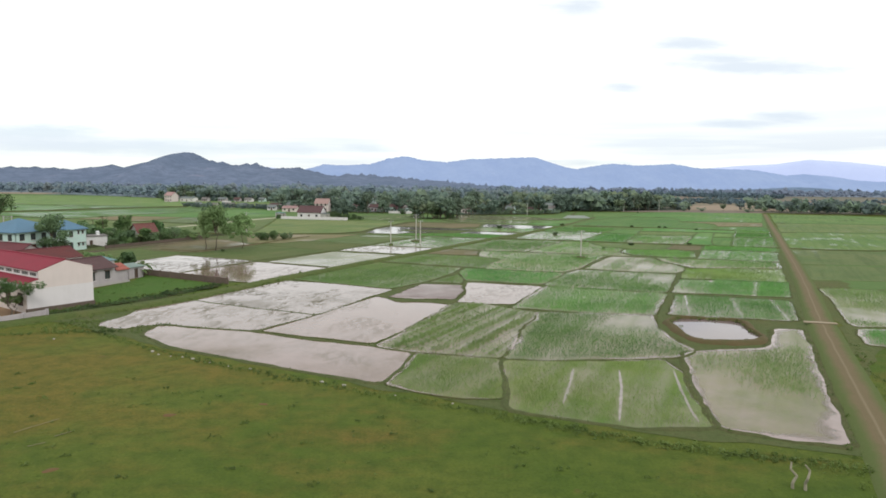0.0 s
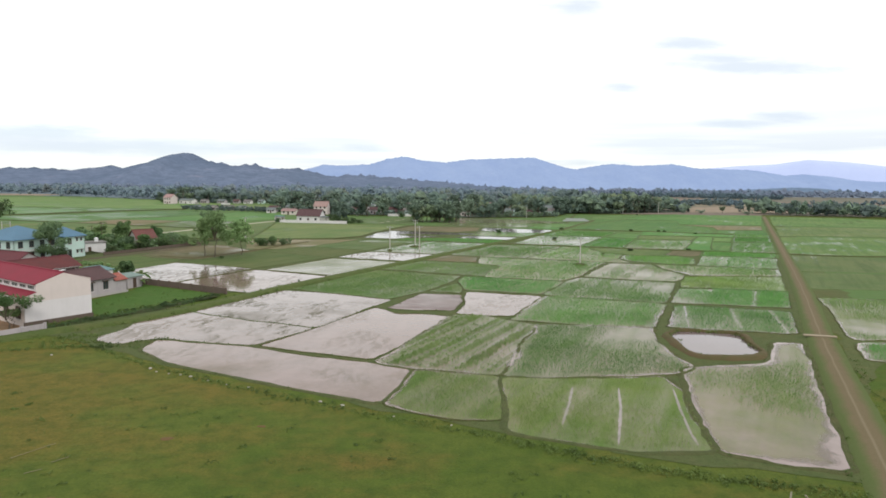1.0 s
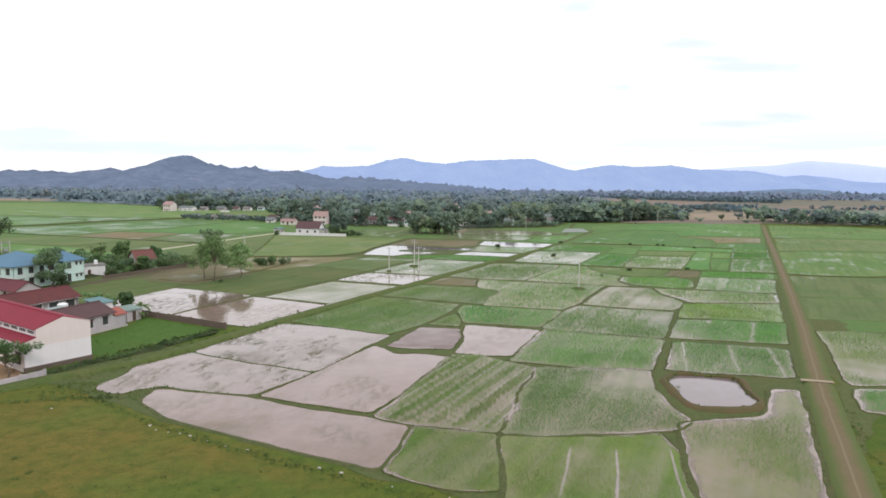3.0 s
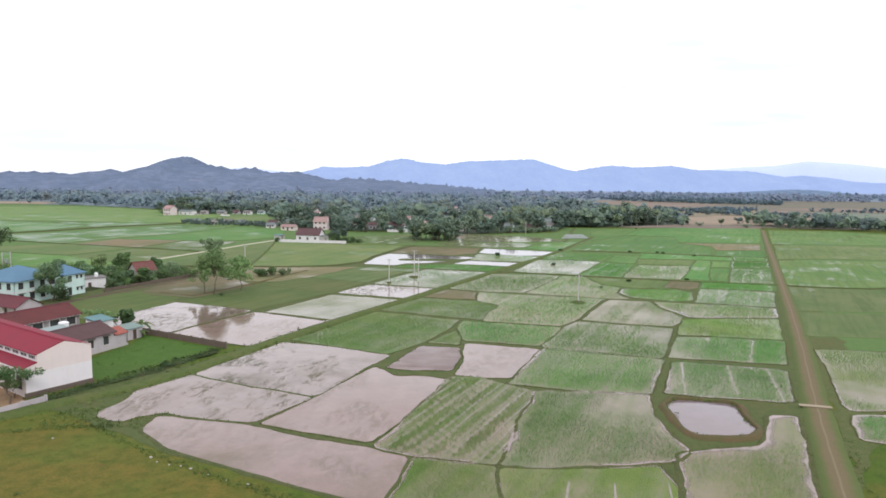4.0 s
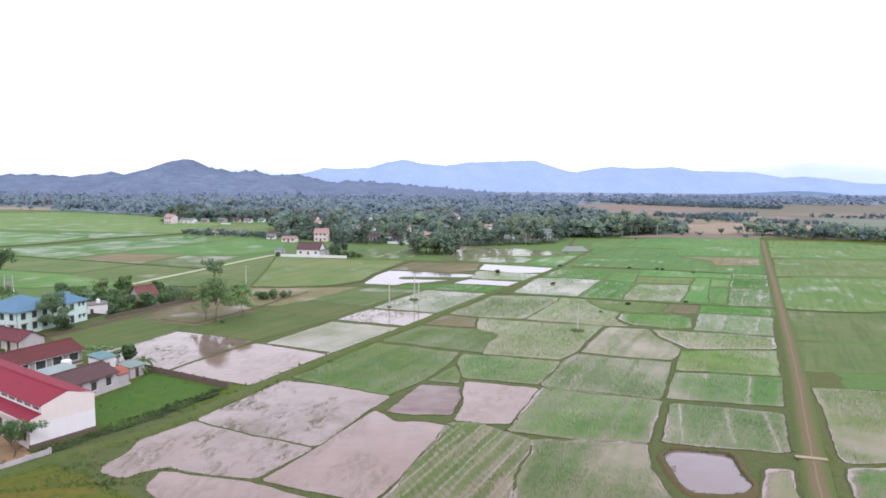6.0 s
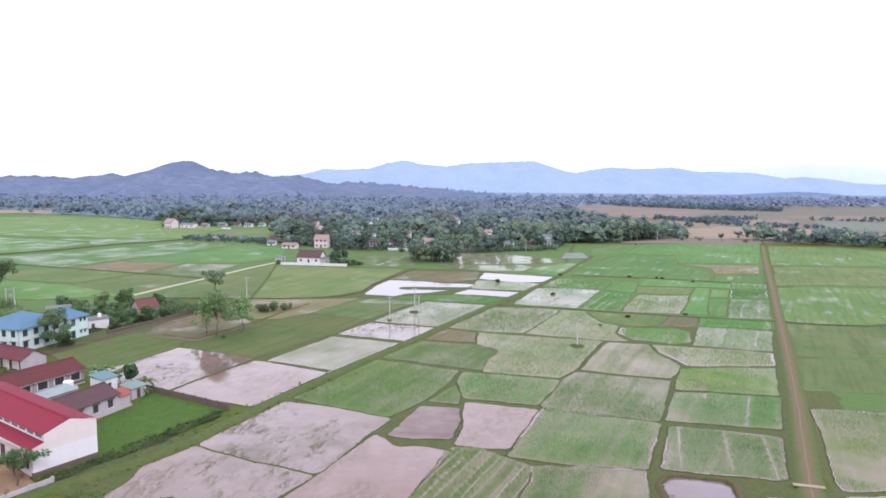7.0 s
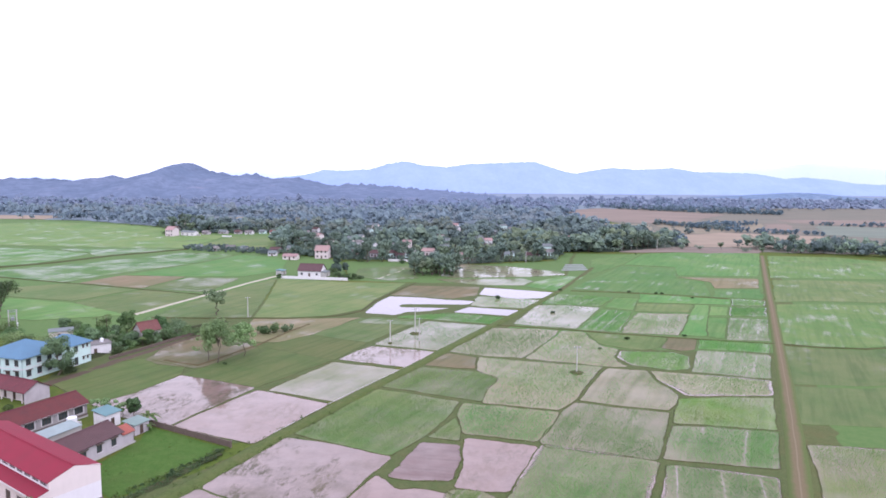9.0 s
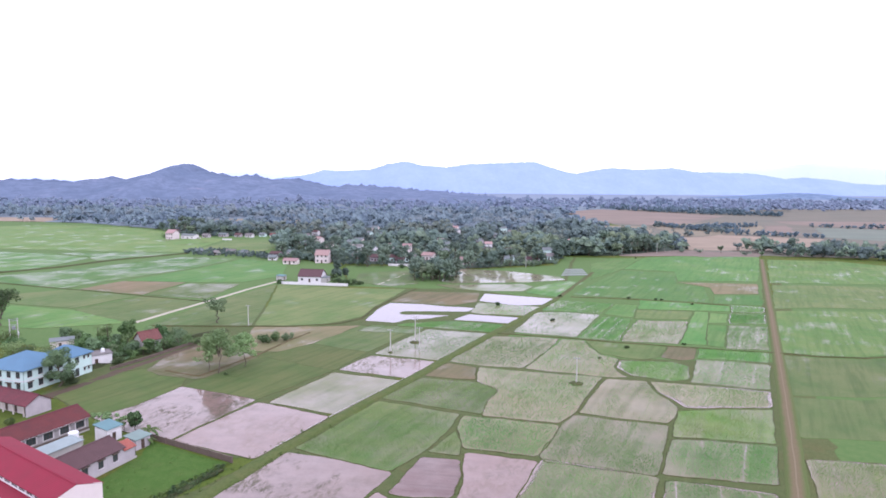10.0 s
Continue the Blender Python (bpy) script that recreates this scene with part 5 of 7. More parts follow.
patch("far_field", [(437, 708), (472, 661), (507, 650), (640, 798), (596, 836), (522, 872)], M["grey_field"], "grey-green field beyond the track")
patch("far_field", [(532, 947), (579, 889), (645, 829), (801, 1032), (729, 1025), (548, 1036)], M["brown_field"], "dry reddish-brown harvested field")
patch("far_field", [(388, 746), (424, 733), (508, 917), (476, 914)], M["brown_field"], "bare brown slope between dry fields")
patch("far_field", [(219, 904), (297, 875), (250, 720), (200, 672)], M["fallow_far"], "fallow field behind the village trees")
patch("far_field", [(-640, 915), (-540, 905), (-560, 1010), (-760, 1010)], M["dry_field"], "dry brown field beside the wood")
patch("far_field", [(-330, 900), (-190, 880), (-170, 1000), (-330, 1010)], M["fallow_far"], "pale dry field among the trees")


# ---- trees ----
def leaf_cloud(g, lobes, count, size, droop=0.35, ragged=0.45):
    """Small leaf blades scattered through rounded lobes (x, y, z, radius)."""
    lob = np.array(lobes, float)
    pick = g.choice(len(lob), count, p=lob[:, 3] ** 2 / (lob[:, 3] ** 2).sum())
    d = g.normal(size=(count, 3))
    d /= np.linalg.norm(d, axis=1)[:, None]
    rad = lob[pick, 3] * (0.45 + 0.62 * g.random(count) ** 0.6)
    mid = lob[pick, :3] + d * rad[:, None] * [1, 1, 0.78]
    nor = d * 0.7 + g.normal(size=(count, 3)) * ragged + [0, 0, droop]
    nor /= np.linalg.norm(nor, axis=1)[:, None]
    a = np.cross(nor, g.normal(size=(count, 3)))
    a /= np.linalg.norm(a, axis=1)[:, None]
    b = np.cross(nor, a)
    s = size * (0.6 + 0.8 * g.random(count))[:, None]
    return np.stack([mid - a * s, mid - b * s * 0.55, mid + a * s, mid + b * s * 0.6], 1)


LUMP = [(math.cos(a) * math.sin(b), math.sin(a) * math.sin(b), math.cos(b)) for b in (0.55, 1.15, 1.75) for a in [2 * math.pi * k / 8 + b for k in range(8)]] + [(0, 0, 1)]
LUMP_FACES = [(8 * r + k, 8 * (r + 1) + k, 8 * (r + 1) + (k + 1) % 8, 8 * r + (k + 1) % 8) for r in range(2) for k in range(8)] + [(24, k, (k + 1) % 8, 24) for k in range(8)]


def lump(g, x, y, z, wide, tall):
    """An uneven rounded body of foliage, as quads."""
    v = np.array(LUMP) * (1 + 0.24 * g.normal(size=(len(LUMP), 1)))
    v = v * [wide, wide, tall] + [x, y, z]
    return v[np.array(LUMP_FACES)]


def limbs(g, height, radius, forks, spread, lift, bm=None, bend=0.04):
    """A tapered, slightly bent trunk with forking limbs. Returns the mesh and the limb ends."""
    bm = bm or bmesh.new()
    p, ends = Vector((0, 0, -0.1)), []
    top = height * lift
    for k in range(4):
        q = Vector((g.normal() * bend * height, g.normal() * bend * height, top * (k + 1) / 4))
        tube(p, q, radius * (1 - 0.17 * k), radius * (1 - 0.17 * (k + 1)), 7, bm)
        p = q
    for k in range(forks):
        a = 2 * math.pi * (k + g.random() * 0.5) / forks
        s = p * (0.72 + 0.28 * g.random())
        e = Vector((p.x + math.cos(a) * spread * (0.5 + 0.5 * g.random()), p.y + math.sin(a) * spread * (0.5 + 0.5 * g.random()), top + (height - top) * (0.25 + 0.6 * g.random())))
        m = (s + e) / 2 + Vector((0, 0, 0.1 * height * g.random()))
        tube(s, m, radius * 0.42, radius * 0.28, 5, bm)
        tube(m, e, radius * 0.28, radius * 0.1, 5, bm)
        ends.append(e)
    return bm, ends


TREE_SAYS = {"broad": "round-crowned leafy green tree", "tall": "tall slender tree with an open crown", "airy": "tall airy tree with sparse pale foliage", "feathery": "feathery pale olive tree", "bush": "dense low green bush", "leafy": "tall tree in full dark leaf", "young": "small thin tree with sparse leaves"}


def tree(kind, x, y, height, seed, leaf="leaf", label="", where="", thin=1.0):
    g = np.random.default_rng(seed)
    name = "bush" if kind == "bush" else "tree"
    root = thing(name, pose(x, y, 0, 0, 0, g.random() * 360), label or TREE_SAYS[kind] + where, name, "trees of the plain")
    if kind == "broad":
        bm, ends = limbs(g, height, height * 0.028, 6, height * 0.3, 0.42)
        lobes = [(*e, height * (0.14 + 0.08 * g.random())) for e in ends] + [(0, 0, height * 0.72, height * 0.24)]
        lobes += [(g.normal() * height * 0.2, g.normal() * height * 0.2, height * (0.5 + 0.38 * g.random()), height * 0.13) for _ in range(7)]
        q = leaf_cloud(g, lobes, int(1500 * thin), 0.34 / thin**0.5)
    elif kind == "leafy":
        bm, ends = limbs(g, height, height * 0.025, 8, height * 0.22, 0.5)
        lobes = [(*e, height * (0.11 + 0.06 * g.random())) for e in ends]
        lobes += [(g.normal() * height * 0.14, g.normal() * height * 0.14, height * (0.22 + 0.68 * g.random()), height * 0.12) for _ in range(16)]
        q = leaf_cloud(g, lobes, int(2600 * thin), 0.32 / thin**0.5)
    elif kind == "tall":
        bm, ends = limbs(g, height, height * 0.022, 7, height * 0.17, 0.55)
        lobes = [(*e, height * (0.09 + 0.06 * g.random())) for e in ends]
        lobes += [(g.normal() * height * 0.1, g.normal() * height * 0.1, height * (0.42 + 0.5 * g.random()), height * 0.11) for _ in range(9)]
        q = leaf_cloud(g, lobes, int(1400 * thin), 0.34 / thin**0.5)
    elif kind == "airy":
        bm, ends = limbs(g, height, height * 0.016, 8, height * 0.22, 0.5)
        lobes = [(*e, height * (0.09 + 0.06 * g.random())) for e in ends]
        lobes += [(g.normal() * height * 0.15, g.normal() * height * 0.15, height * (0.28 + 0.62 * g.random()), height * 0.09) for _ in range(14)]
        q = leaf_cloud(g, lobes, int(1700 * thin), 0.36 / thin**0.5)
    elif kind == "feathery":
        bm, ends = limbs(g, height, height * 0.014, 9, height * 0.2, 0.5)
        lobes = [(*e, height * (0.07 + 0.04 * g.random())) for e in ends]
        for _ in range(34):
            up = 0.34 + 0.6 * g.random()
            wide = height * (0.06 + 0.13 * math.sin(math.pi * min(1.0, 0.25 + 0.75 * up)))
            lobes.append((g.normal() * wide, g.normal() * wide, height * up, height * (0.06 + 0.07 * g.random())))
        q = leaf_cloud(g, lobes, int(4200 * thin), 0.25 / thin**0.5, 0.6, 0.4)
    elif kind == "young":
        bm, ends = limbs(g, height, height * 0.02, 7, height * 0.42, 0.35)
        lobes = [(*e, height * 0.14) for e in ends] + [(g.normal() * height * 0.2, g.normal() * height * 0.2, height * 0.7, height * 0.12) for _ in range(4)]
        q = leaf_cloud(g, lobes, int(900 * thin), 0.22 / thin**0.5)
    else:
        bm, ends = limbs(g, height * 0.8, height * 0.03, 5, height * 0.35, 0.3)
        lobes = [(g.normal() * height * 0.28, g.normal() * height * 0.28, height * (0.18 + 0.45 * g.random()), height * 0.28) for _ in range(9)]
        q = leaf_cloud(g, lobes, int(1000 * thin), 0.22 / thin**0.5)
        q[..., 2] = np.maximum(q[..., 2], 0.05)
    part("trunk", bm, M["pale_bark" if kind == "airy" else "bark"], root)
    quads_mesh("crown", q, M[leaf], root)
    return root


# a handful of models, then copies
MODELS = [("leafy", 11.0, "leaf_far"), ("broad", 8.5, "leaf_olive"), ("tall", 14.0, "leaf_far"), ("leafy", 10.0, "leaf_deep"), ("airy", 15.0, "leaf_far"), ("leafy", 9.0, "leaf_deep"), ("tall", 12.0, "leaf_deep"), ("bush", 5.0, "leaf_far"), ("bush", 4.0, "leaf_olive")]
FRONT = [(-900, 980), (-605, 912), (-467, 875), (-325, 768), (-262, 690), (-240, 676), (-166, 684), (-141, 608), (-127, 530), (-114, 486), (-64, 446), (-43, 432), (-14, 446), (17, 420), (87, 450), (104, 504), (145, 508), (156, 526), (190, 548), (222, 562)]


def wood_front(x):
    return float(np.interp(x, [p[0] for p in FRONT], [p[1] for p in FRONT]))


CLEAR = [[(242, 1003), (305, 900), (385, 960), (550, 1202), (502, 1312), (388, 1499), (280, 1359)], [(219, 904), (297, 875), (250, 720), (200, 672)], [(-640, 915), (-540, 905), (-560, 1010), (-760, 1010)], [(-330, 900), (-190, 880), (-170, 1000), (-330, 1010)],
         [(532, 947), (579, 889), (645, 829), (801, 1032), (729, 1025), (548, 1036)]]


def wooded(x, y):
    if any(inside(x, y, c) for c in CLEAR):
        return False
    if x <= 222:
        return y > wood_front(x)
    return y > 1050 + 0.45 * x


HOUSES = []


def near_house(x, y, gap):
    """True where a house stands or the way from it to the open fields would be hidden."""
    return any(-1 < x - hx < gap + 4 and -hd - gap * 2 < y - hy < gap + 3 for hx, hy, hd in HOUSES)

# ---- buildings ----
def wall_panel(name, root, material, p0, p1, z0, z1, thick, holes=(), label=""):
    """A wall from p0 to p1 (its outer face; the wall lies to the left of that way) with openings (s0, s1, z0, z1) through it."""
    a, b = Vector(p0), Vector(p1)
    length, d = (b - a).length, (b - a).normalized()
    left = Vector((-d.y, d.x))
    ss = sorted({0.0, length, *(h[0] for h in holes), *(h[1] for h in holes)})
    zs = sorted({z0, z1, *(h[2] for h in holes), *(h[3] for h in holes)})
    bm = bmesh.new()
    for s0, s1 in zip(ss, ss[1:]):
        for u0, u1 in zip(zs, zs[1:]):
            sm, um = (s0 + s1) / 2, (u0 + u1) / 2
            if any(h[0] < sm < h[1] and h[2] < um < h[3] for h in holes):
                continue
            c = [a + d * s0, a + d * s1, a + d * s1 + left * thick, a + d * s0 + left * thick]
            v = [bm.verts.new((p.x, p.y, z)) for z in (u0, u1) for p in c]
            for f in ((3, 2, 1, 0), (4, 5, 6, 7), (0, 1, 5, 4), (1, 2, 6, 5), (2, 3, 7, 6), (3, 0, 4, 7)):
                bm.faces.new([v[i] for i in f])
    bmesh.ops.remove_doubles(bm, verts=bm.verts, dist=0.001)
    return part(name, bm, material, root, label)


def fit_window(root, p0, p1, hole, thick=0.22, frame_mat="wood", bars=2, sill=True, hood=False, door=False):
    """Frame, panes, sill and hood in an opening of wall_panel(p0, p1)."""
    a, b = Vector(p0), Vector(p1)
    d = (b - a).normalized()
    left = Vector((-d.y, d.x))
    s0, s1, z0, z1 = hole
    m = Matrix(((d.x, left.x, 0, a.x), (d.y, left.y, 0, a.y), (0, 0, 1, 0), (0, 0, 0, 1)))

    def put(bm):
        bmesh.ops.transform(bm, matrix=m, verts=bm.verts)
        return bm

    w = 0.08
    rows = [(s0, s0 + w, 0.05, 0.13, z0, z1), (s1 - w, s1, 0.05, 0.13, z0, z1), (s0 + w, s1 - w, 0.05, 0.13, z1 - w, z1), (s0 + w, s1 - w, 0.05, 0.13, z0, z0 + w)]
    rows += [(s0 + (s1 - s0) * k / bars - 0.03, s0 + (s1 - s0) * k / bars + 0.03, 0.06, 0.12, z0 + w, z1 - w) for k in range(1, bars)]
    win = part("door" if door else "window", put(boxes(*rows)), M[frame_mat], root)
    part("door_leaf" if door else "pane", put(boxes((s0 + w, s1 - w, 0.085, 0.1, z0 + w, z1 - w))), M["wood" if door else "glass"], win)
    if sill:
        part("sill", put(boxes((s0 - 0.1, s1 + 0.1, -0.12, 0.02, z0 - 0.09, z0))), M["white"], win)
    if hood:
        part("hood", put(boxes((s0 - 0.2, s1 + 0.2, -0.45, 0.0, z1 + 0.06, z1 + 0.2))), M["old_wall"], win)
    return win


def gable_roof(root, x0, x1, y0, y1, eave, top, material, over=0.5, ridge_at=0.5, thick=0.14, along="x", name="roof"):
    """Two sloping leaves with thickness, and a ridge cap; the ridge runs along x or y of the building."""
    yr = y0 + (y1 - y0) * ridge_at
    fall0, fall1 = (top - eave) / (yr - y0), (top - eave) / (y1 - yr)
    for s, (ye, fall) in enumerate(((y0 - over, fall0), (y1 + over, fall1))):
        ze = top - abs(yr - ye) * fall
        prof = [(ye, ze), (yr, top), (yr, top + thick), (ye, ze + thick)]
        part(name, prism(prof, x0 - over, x1 + over, along), M[material], root)
    cap = [(yr - 0.22, top + thick - 0.04), (yr + 0.22, top + thick - 0.04), (yr + 0.12, top + thick + 0.1), (yr - 0.12, top + thick + 0.1)]
    part("ridge_cap", prism(cap, x0 - over, x1 + over, along), M[material], root)


def stand(name, x, y, bearing, label, category, group="buildings"):
    """A building whose own x runs along the compass bearing (degrees from +y towards +x), its own y to the left of that."""
    return thing(name, pose(x, y, 0, 0, 0, 90 - bearing), label, category, group)


def hall():
    """White gabled hall: its gable looks at the paddies, a lower lean-to runs along the yard."""
    r = stand("assembly_hall", -60.3, 95.8, 35, "white gabled hall with a crimson metal roof and lean-to", "building")
    n, deep = 9.8, 34.0
    lean = 1.7
    # the gable, cream above and white below
    part("gable_wall", prism([(0.0, 0.75), (n, 0.75), (n, 3.7), (0.0, 3.7)], 0, 0.25, "y"), M["hall_white"], r)
    part("gable_wall", prism([(0.0, 3.7), (n, 3.7), (n, 6.45), (5.7, 7.65), (lean, 6.3), (lean, 5.05), (0.0, 4.62)], 0, 0.25, "y"), M["hall_cream"], r, "cream-washed upper gable")
    part("plinth", boxes((-0.15, n + 0.15, -0.14, 0.25, -0.1, 0.75)), M["old_wall"], r, "sooty stained plinth")
    lo = [(1.4 + 4.0 * k, 3.2 + 4.0 * k, 1.0, 3.0) for k in range(8)]
    a, b = (0.0, deep), (0.0, 0.25)
    holes = [(deep - s1, deep - s0, z0, z1) for s0, s1, z0, z1 in lo]
    wall_panel("yard_wall", r, M["cream"], a, b, 0, 4.55, 0.22, holes)
    for h in holes:
        fit_window(r, a, b, h, bars=3)
    hi = [(0.5 + 2.7 * k, 2.7 + 2.7 * k, 5.35, 6.0) for k in range(12)]
    a, b = (lean, deep), (lean, 0.25)
    holes = [(deep - 0.25 - s1, deep - 0.25 - s0, z0, z1) for s0, s1, z0, z1 in hi]
    wall_panel("clerestory_wall", r, M["white"], a, b, 4.9, 6.3, 0.2, holes)
    for h in holes:
        fit_window(r, a, b, h, bars=4, sill=False, frame_mat="white")
    wall_panel("rear_wall", r, M["white"], (n, 0.25), (n, deep), 0, 6.4, 0.22)
    gable_roof(r, 0.25, deep, lean, n, 6.3, 7.65, "red_sheet", 0.25, 0.49, 0.1, "y")
    part("lean_to_roof", prism([(-0.55, 4.45), (lean, 5.08), (lean, 5.18), (-0.55, 4.55)], -0.05, deep, "y"), M["red_sheet"], r)
    part("fascia", boxes((-0.6, -0.5, 0.0, deep, 4.2, 4.5)), M["white"], r)


def low_house():
    """Long low tiled house with a small annex at its end."""
    r = stand("low_house", -66.7, 112.3, 21, "long weathered house with dark red tiled roof", "building")
    n, d = 14.0, 7.6
    holes = [(1.2, 2.3, 1.2, 2.7), (4.6, 5.9, 0.9, 2.8), (8.2, 9.4, 1.2, 2.8), (11.6, 12.8, 1.2, 2.8)]
    wall_panel("front_wall", r, M["lilac"], (0, 0), (n, 0), 0, 3.4, 0.25, holes)
    for h in holes:
        fit_window(r, (0, 0), (n, 0), h, hood=True)
    wall_panel("rear_wall", r, M["lilac"], (n, d), (0, d), 0, 3.4, 0.25)
    for x in (0.0, n - 0.25):
        part("gable_wall", prism([(0.25, 0), (d - 0.25, 0), (d - 0.25, 3.4), (d / 2, 5.05), (0.25, 3.4)], x, x + 0.25, "x"), M["lilac"], r)
    gable_roof(r, 0, n, 0, d, 3.45, 5.1, "plum_tile", 0.45)
    part("plinth", boxes((-0.1, n + 3.4, -0.08, 0.0, -0.1, 0.4)), M["grey"], r)
    wall_panel("annex_wall", r, M["lilac"], (n + 0.02, 0.1), (n + 3.2, 0.1), 0, 2.5, 0.2)
    wall_panel("annex_wall", r, M["lilac"], (n + 3.2, 0.1), (n + 3.2, 4.4), 0, 2.5, 0.2)
    wall_panel("annex_wall", r, M["lilac"], (n + 3.2, 4.4), (n + 0.02, 4.4), 0, 2.5, 0.2)
    part("annex_roof", prism([(-0.2, 2.5), (2.2, 3.6), (4.7, 2.55), (4.7, 2.65), (2.2, 3.72), (-0.2, 2.62)], n + 0.3, n + 3.4, "x"), M["orange_tile"], r, "small orange tiled roof")
    return r


def classrooms():
    """Row of classrooms: a stained wall of hooded windows under a long tiled roof."""
    r = stand("classroom_block", -92.4, 113.0, 25.5, "long weathered classroom block with dark red tiled roof", "building")
    n, d = 33.6, 8.4
    part("floor_slab", boxes((0, n, -0.2, d, 0, 0.35)), M["grey"], r)
    a, b = (0, 0.1), (n, 0.1)
    holes = [(0.9 + 3.7 * k, 3.0 + 3.7 * k, 1.15, 2.75) for k in range(9)]
    wall_panel("front_wall", r, M["sooty"], a, b, 0.35, 3.3, 0.22, holes)
    for s0, s1, z0, z1 in holes:
        fit_window(r, a, b, (s0, s1, z0, z1), bars=3)
        for x in (s0 - 0.2, s1 + 0.02):
            part("jamb", boxes((x, x + 0.18, -0.02, 0.1, z0 - 0.1, z1 + 0.05), bevel=0.02), M["white"], r, "white window jamb")
        part("hood", boxes((s0 - 0.35, s1 + 0.35, -0.4, 0.1, z1 + 0.08, z1 + 0.24), bevel=0.02), M["old_wall"], r, "dark stained window hood")
    wall_panel("rear_wall", r, M["cream"], (n, d), (0, d), 0, 3.3, 0.22)
    for x in (0.0, n - 0.25):
        part("gable_wall", prism([(0.34, 0.35), (d - 0.25, 0.35), (d - 0.25, 3.3), (d / 2, 5.1), (0.34, 3.3)], x, x + 0.25, "x"), M["sooty"], r)
    part("plinth", boxes((0, n, -0.06, 0.1, 0.35, 0.75)), M["old_wall"], r, "sooty stained plinth")
    part("eaves_board", boxes((0, n, -0.5, -0.42, 3.02, 3.2)), M["white"], r)
    gable_roof(r, 0, n, 0, d, 3.3, 5.15, "dark_tile", 0.5)


def yard_school():
    """School wing behind: its gable looks across the yard, rooms open to the front."""
    r = stand("school_wing", -96.7, 150.8, 25, "low school wing with red tiles and pale gable", "building")
    n, deep = 6.2, 22.0
    part("gable_wall", prism([(0, 0), (n, 0), (n, 2.9), (n / 2, 4.7), (0, 2.9)], 0, 0.25, "y"), M["lilac"], r)
    a, b = (1.3, deep), (1.3, 0.25)
    holes = [(1.5 + 3.5 * k, 2.6 + 3.5 * k, 0.05, 2.2) for k in range(6)]
    wall_panel("front_wall", r, M["cream"], a, b, 0, 3.0, 0.2, holes)
    for h in holes:
        fit_window(r, a, b, h, sill=False, door=True)
    for k in range(6):
        part("veranda_post", boxes((0.1, 0.34, 1.2 + 3.9 * k, 1.44 + 3.9 * k, 0, 2.9)), M["cream"], r)
    part("veranda_beam", boxes((0.08, 0.36, 0.25, deep, 2.7, 2.95)), M["cream"], r)
    wall_panel("rear_wall", r, M["lilac"], (n, 0.25), (n, deep), 0, 2.9, 0.2)
    gable_roof(r, 0.0, deep, 0, n, 2.95, 4.75, "dark_tile", 0.4, along="y")


def hip_roof(root, x0, x1, y0, y1, eave, top, material, over=0.7):
    """A hipped roof: four slopes, a ridge and a soffit."""
    bm = bmesh.new()
    x0, x1, y0, y1 = x0 - over, x1 + over, y0 - over, y1 + over
    half = min(x1 - x0, y1 - y0) / 2
    xm0, xm1, ym0, ym1 = (x0 + half, x1 - half, (y0 + y1) / 2, (y0 + y1) / 2) if x1 - x0 >= y1 - y0 else ((x0 + x1) / 2, (x0 + x1) / 2, y0 + half, y1 - half)
    c = [(x0, y0), (x1, y0), (x1, y1), (x0, y1)]
    lo = [bm.verts.new((x, y, eave - 0.16)) for x, y in c]
    hi = [bm.verts.new((x, y, eave)) for x, y in c]
    e0, e1 = bm.verts.new((xm0, ym0, top)), bm.verts.new((xm1, ym1, top))
    bm.faces.new(lo[::-1])
    for i in range(4):
        bm.faces.new((lo[i], lo[(i + 1) % 4], hi[(i + 1) % 4], hi[i]))
    if x1 - x0 >= y1 - y0:
        for f in ((hi[0], hi[1], e1, e0), (hi[1], hi[2], e1), (hi[2], hi[3], e0, e1), (hi[3], hi[0], e0)):
            bm.faces.new(f)
    else:
        for f in ((hi[0], hi[1], e0), (hi[1], hi[2], e1, e0), (hi[2], hi[3], e1), (hi[3], hi[0], e0, e1)):
            bm.faces.new(f)
    bmesh.ops.recalc_face_normals(bm, faces=bm.faces)
    return part("roof", bm, M[material], root)


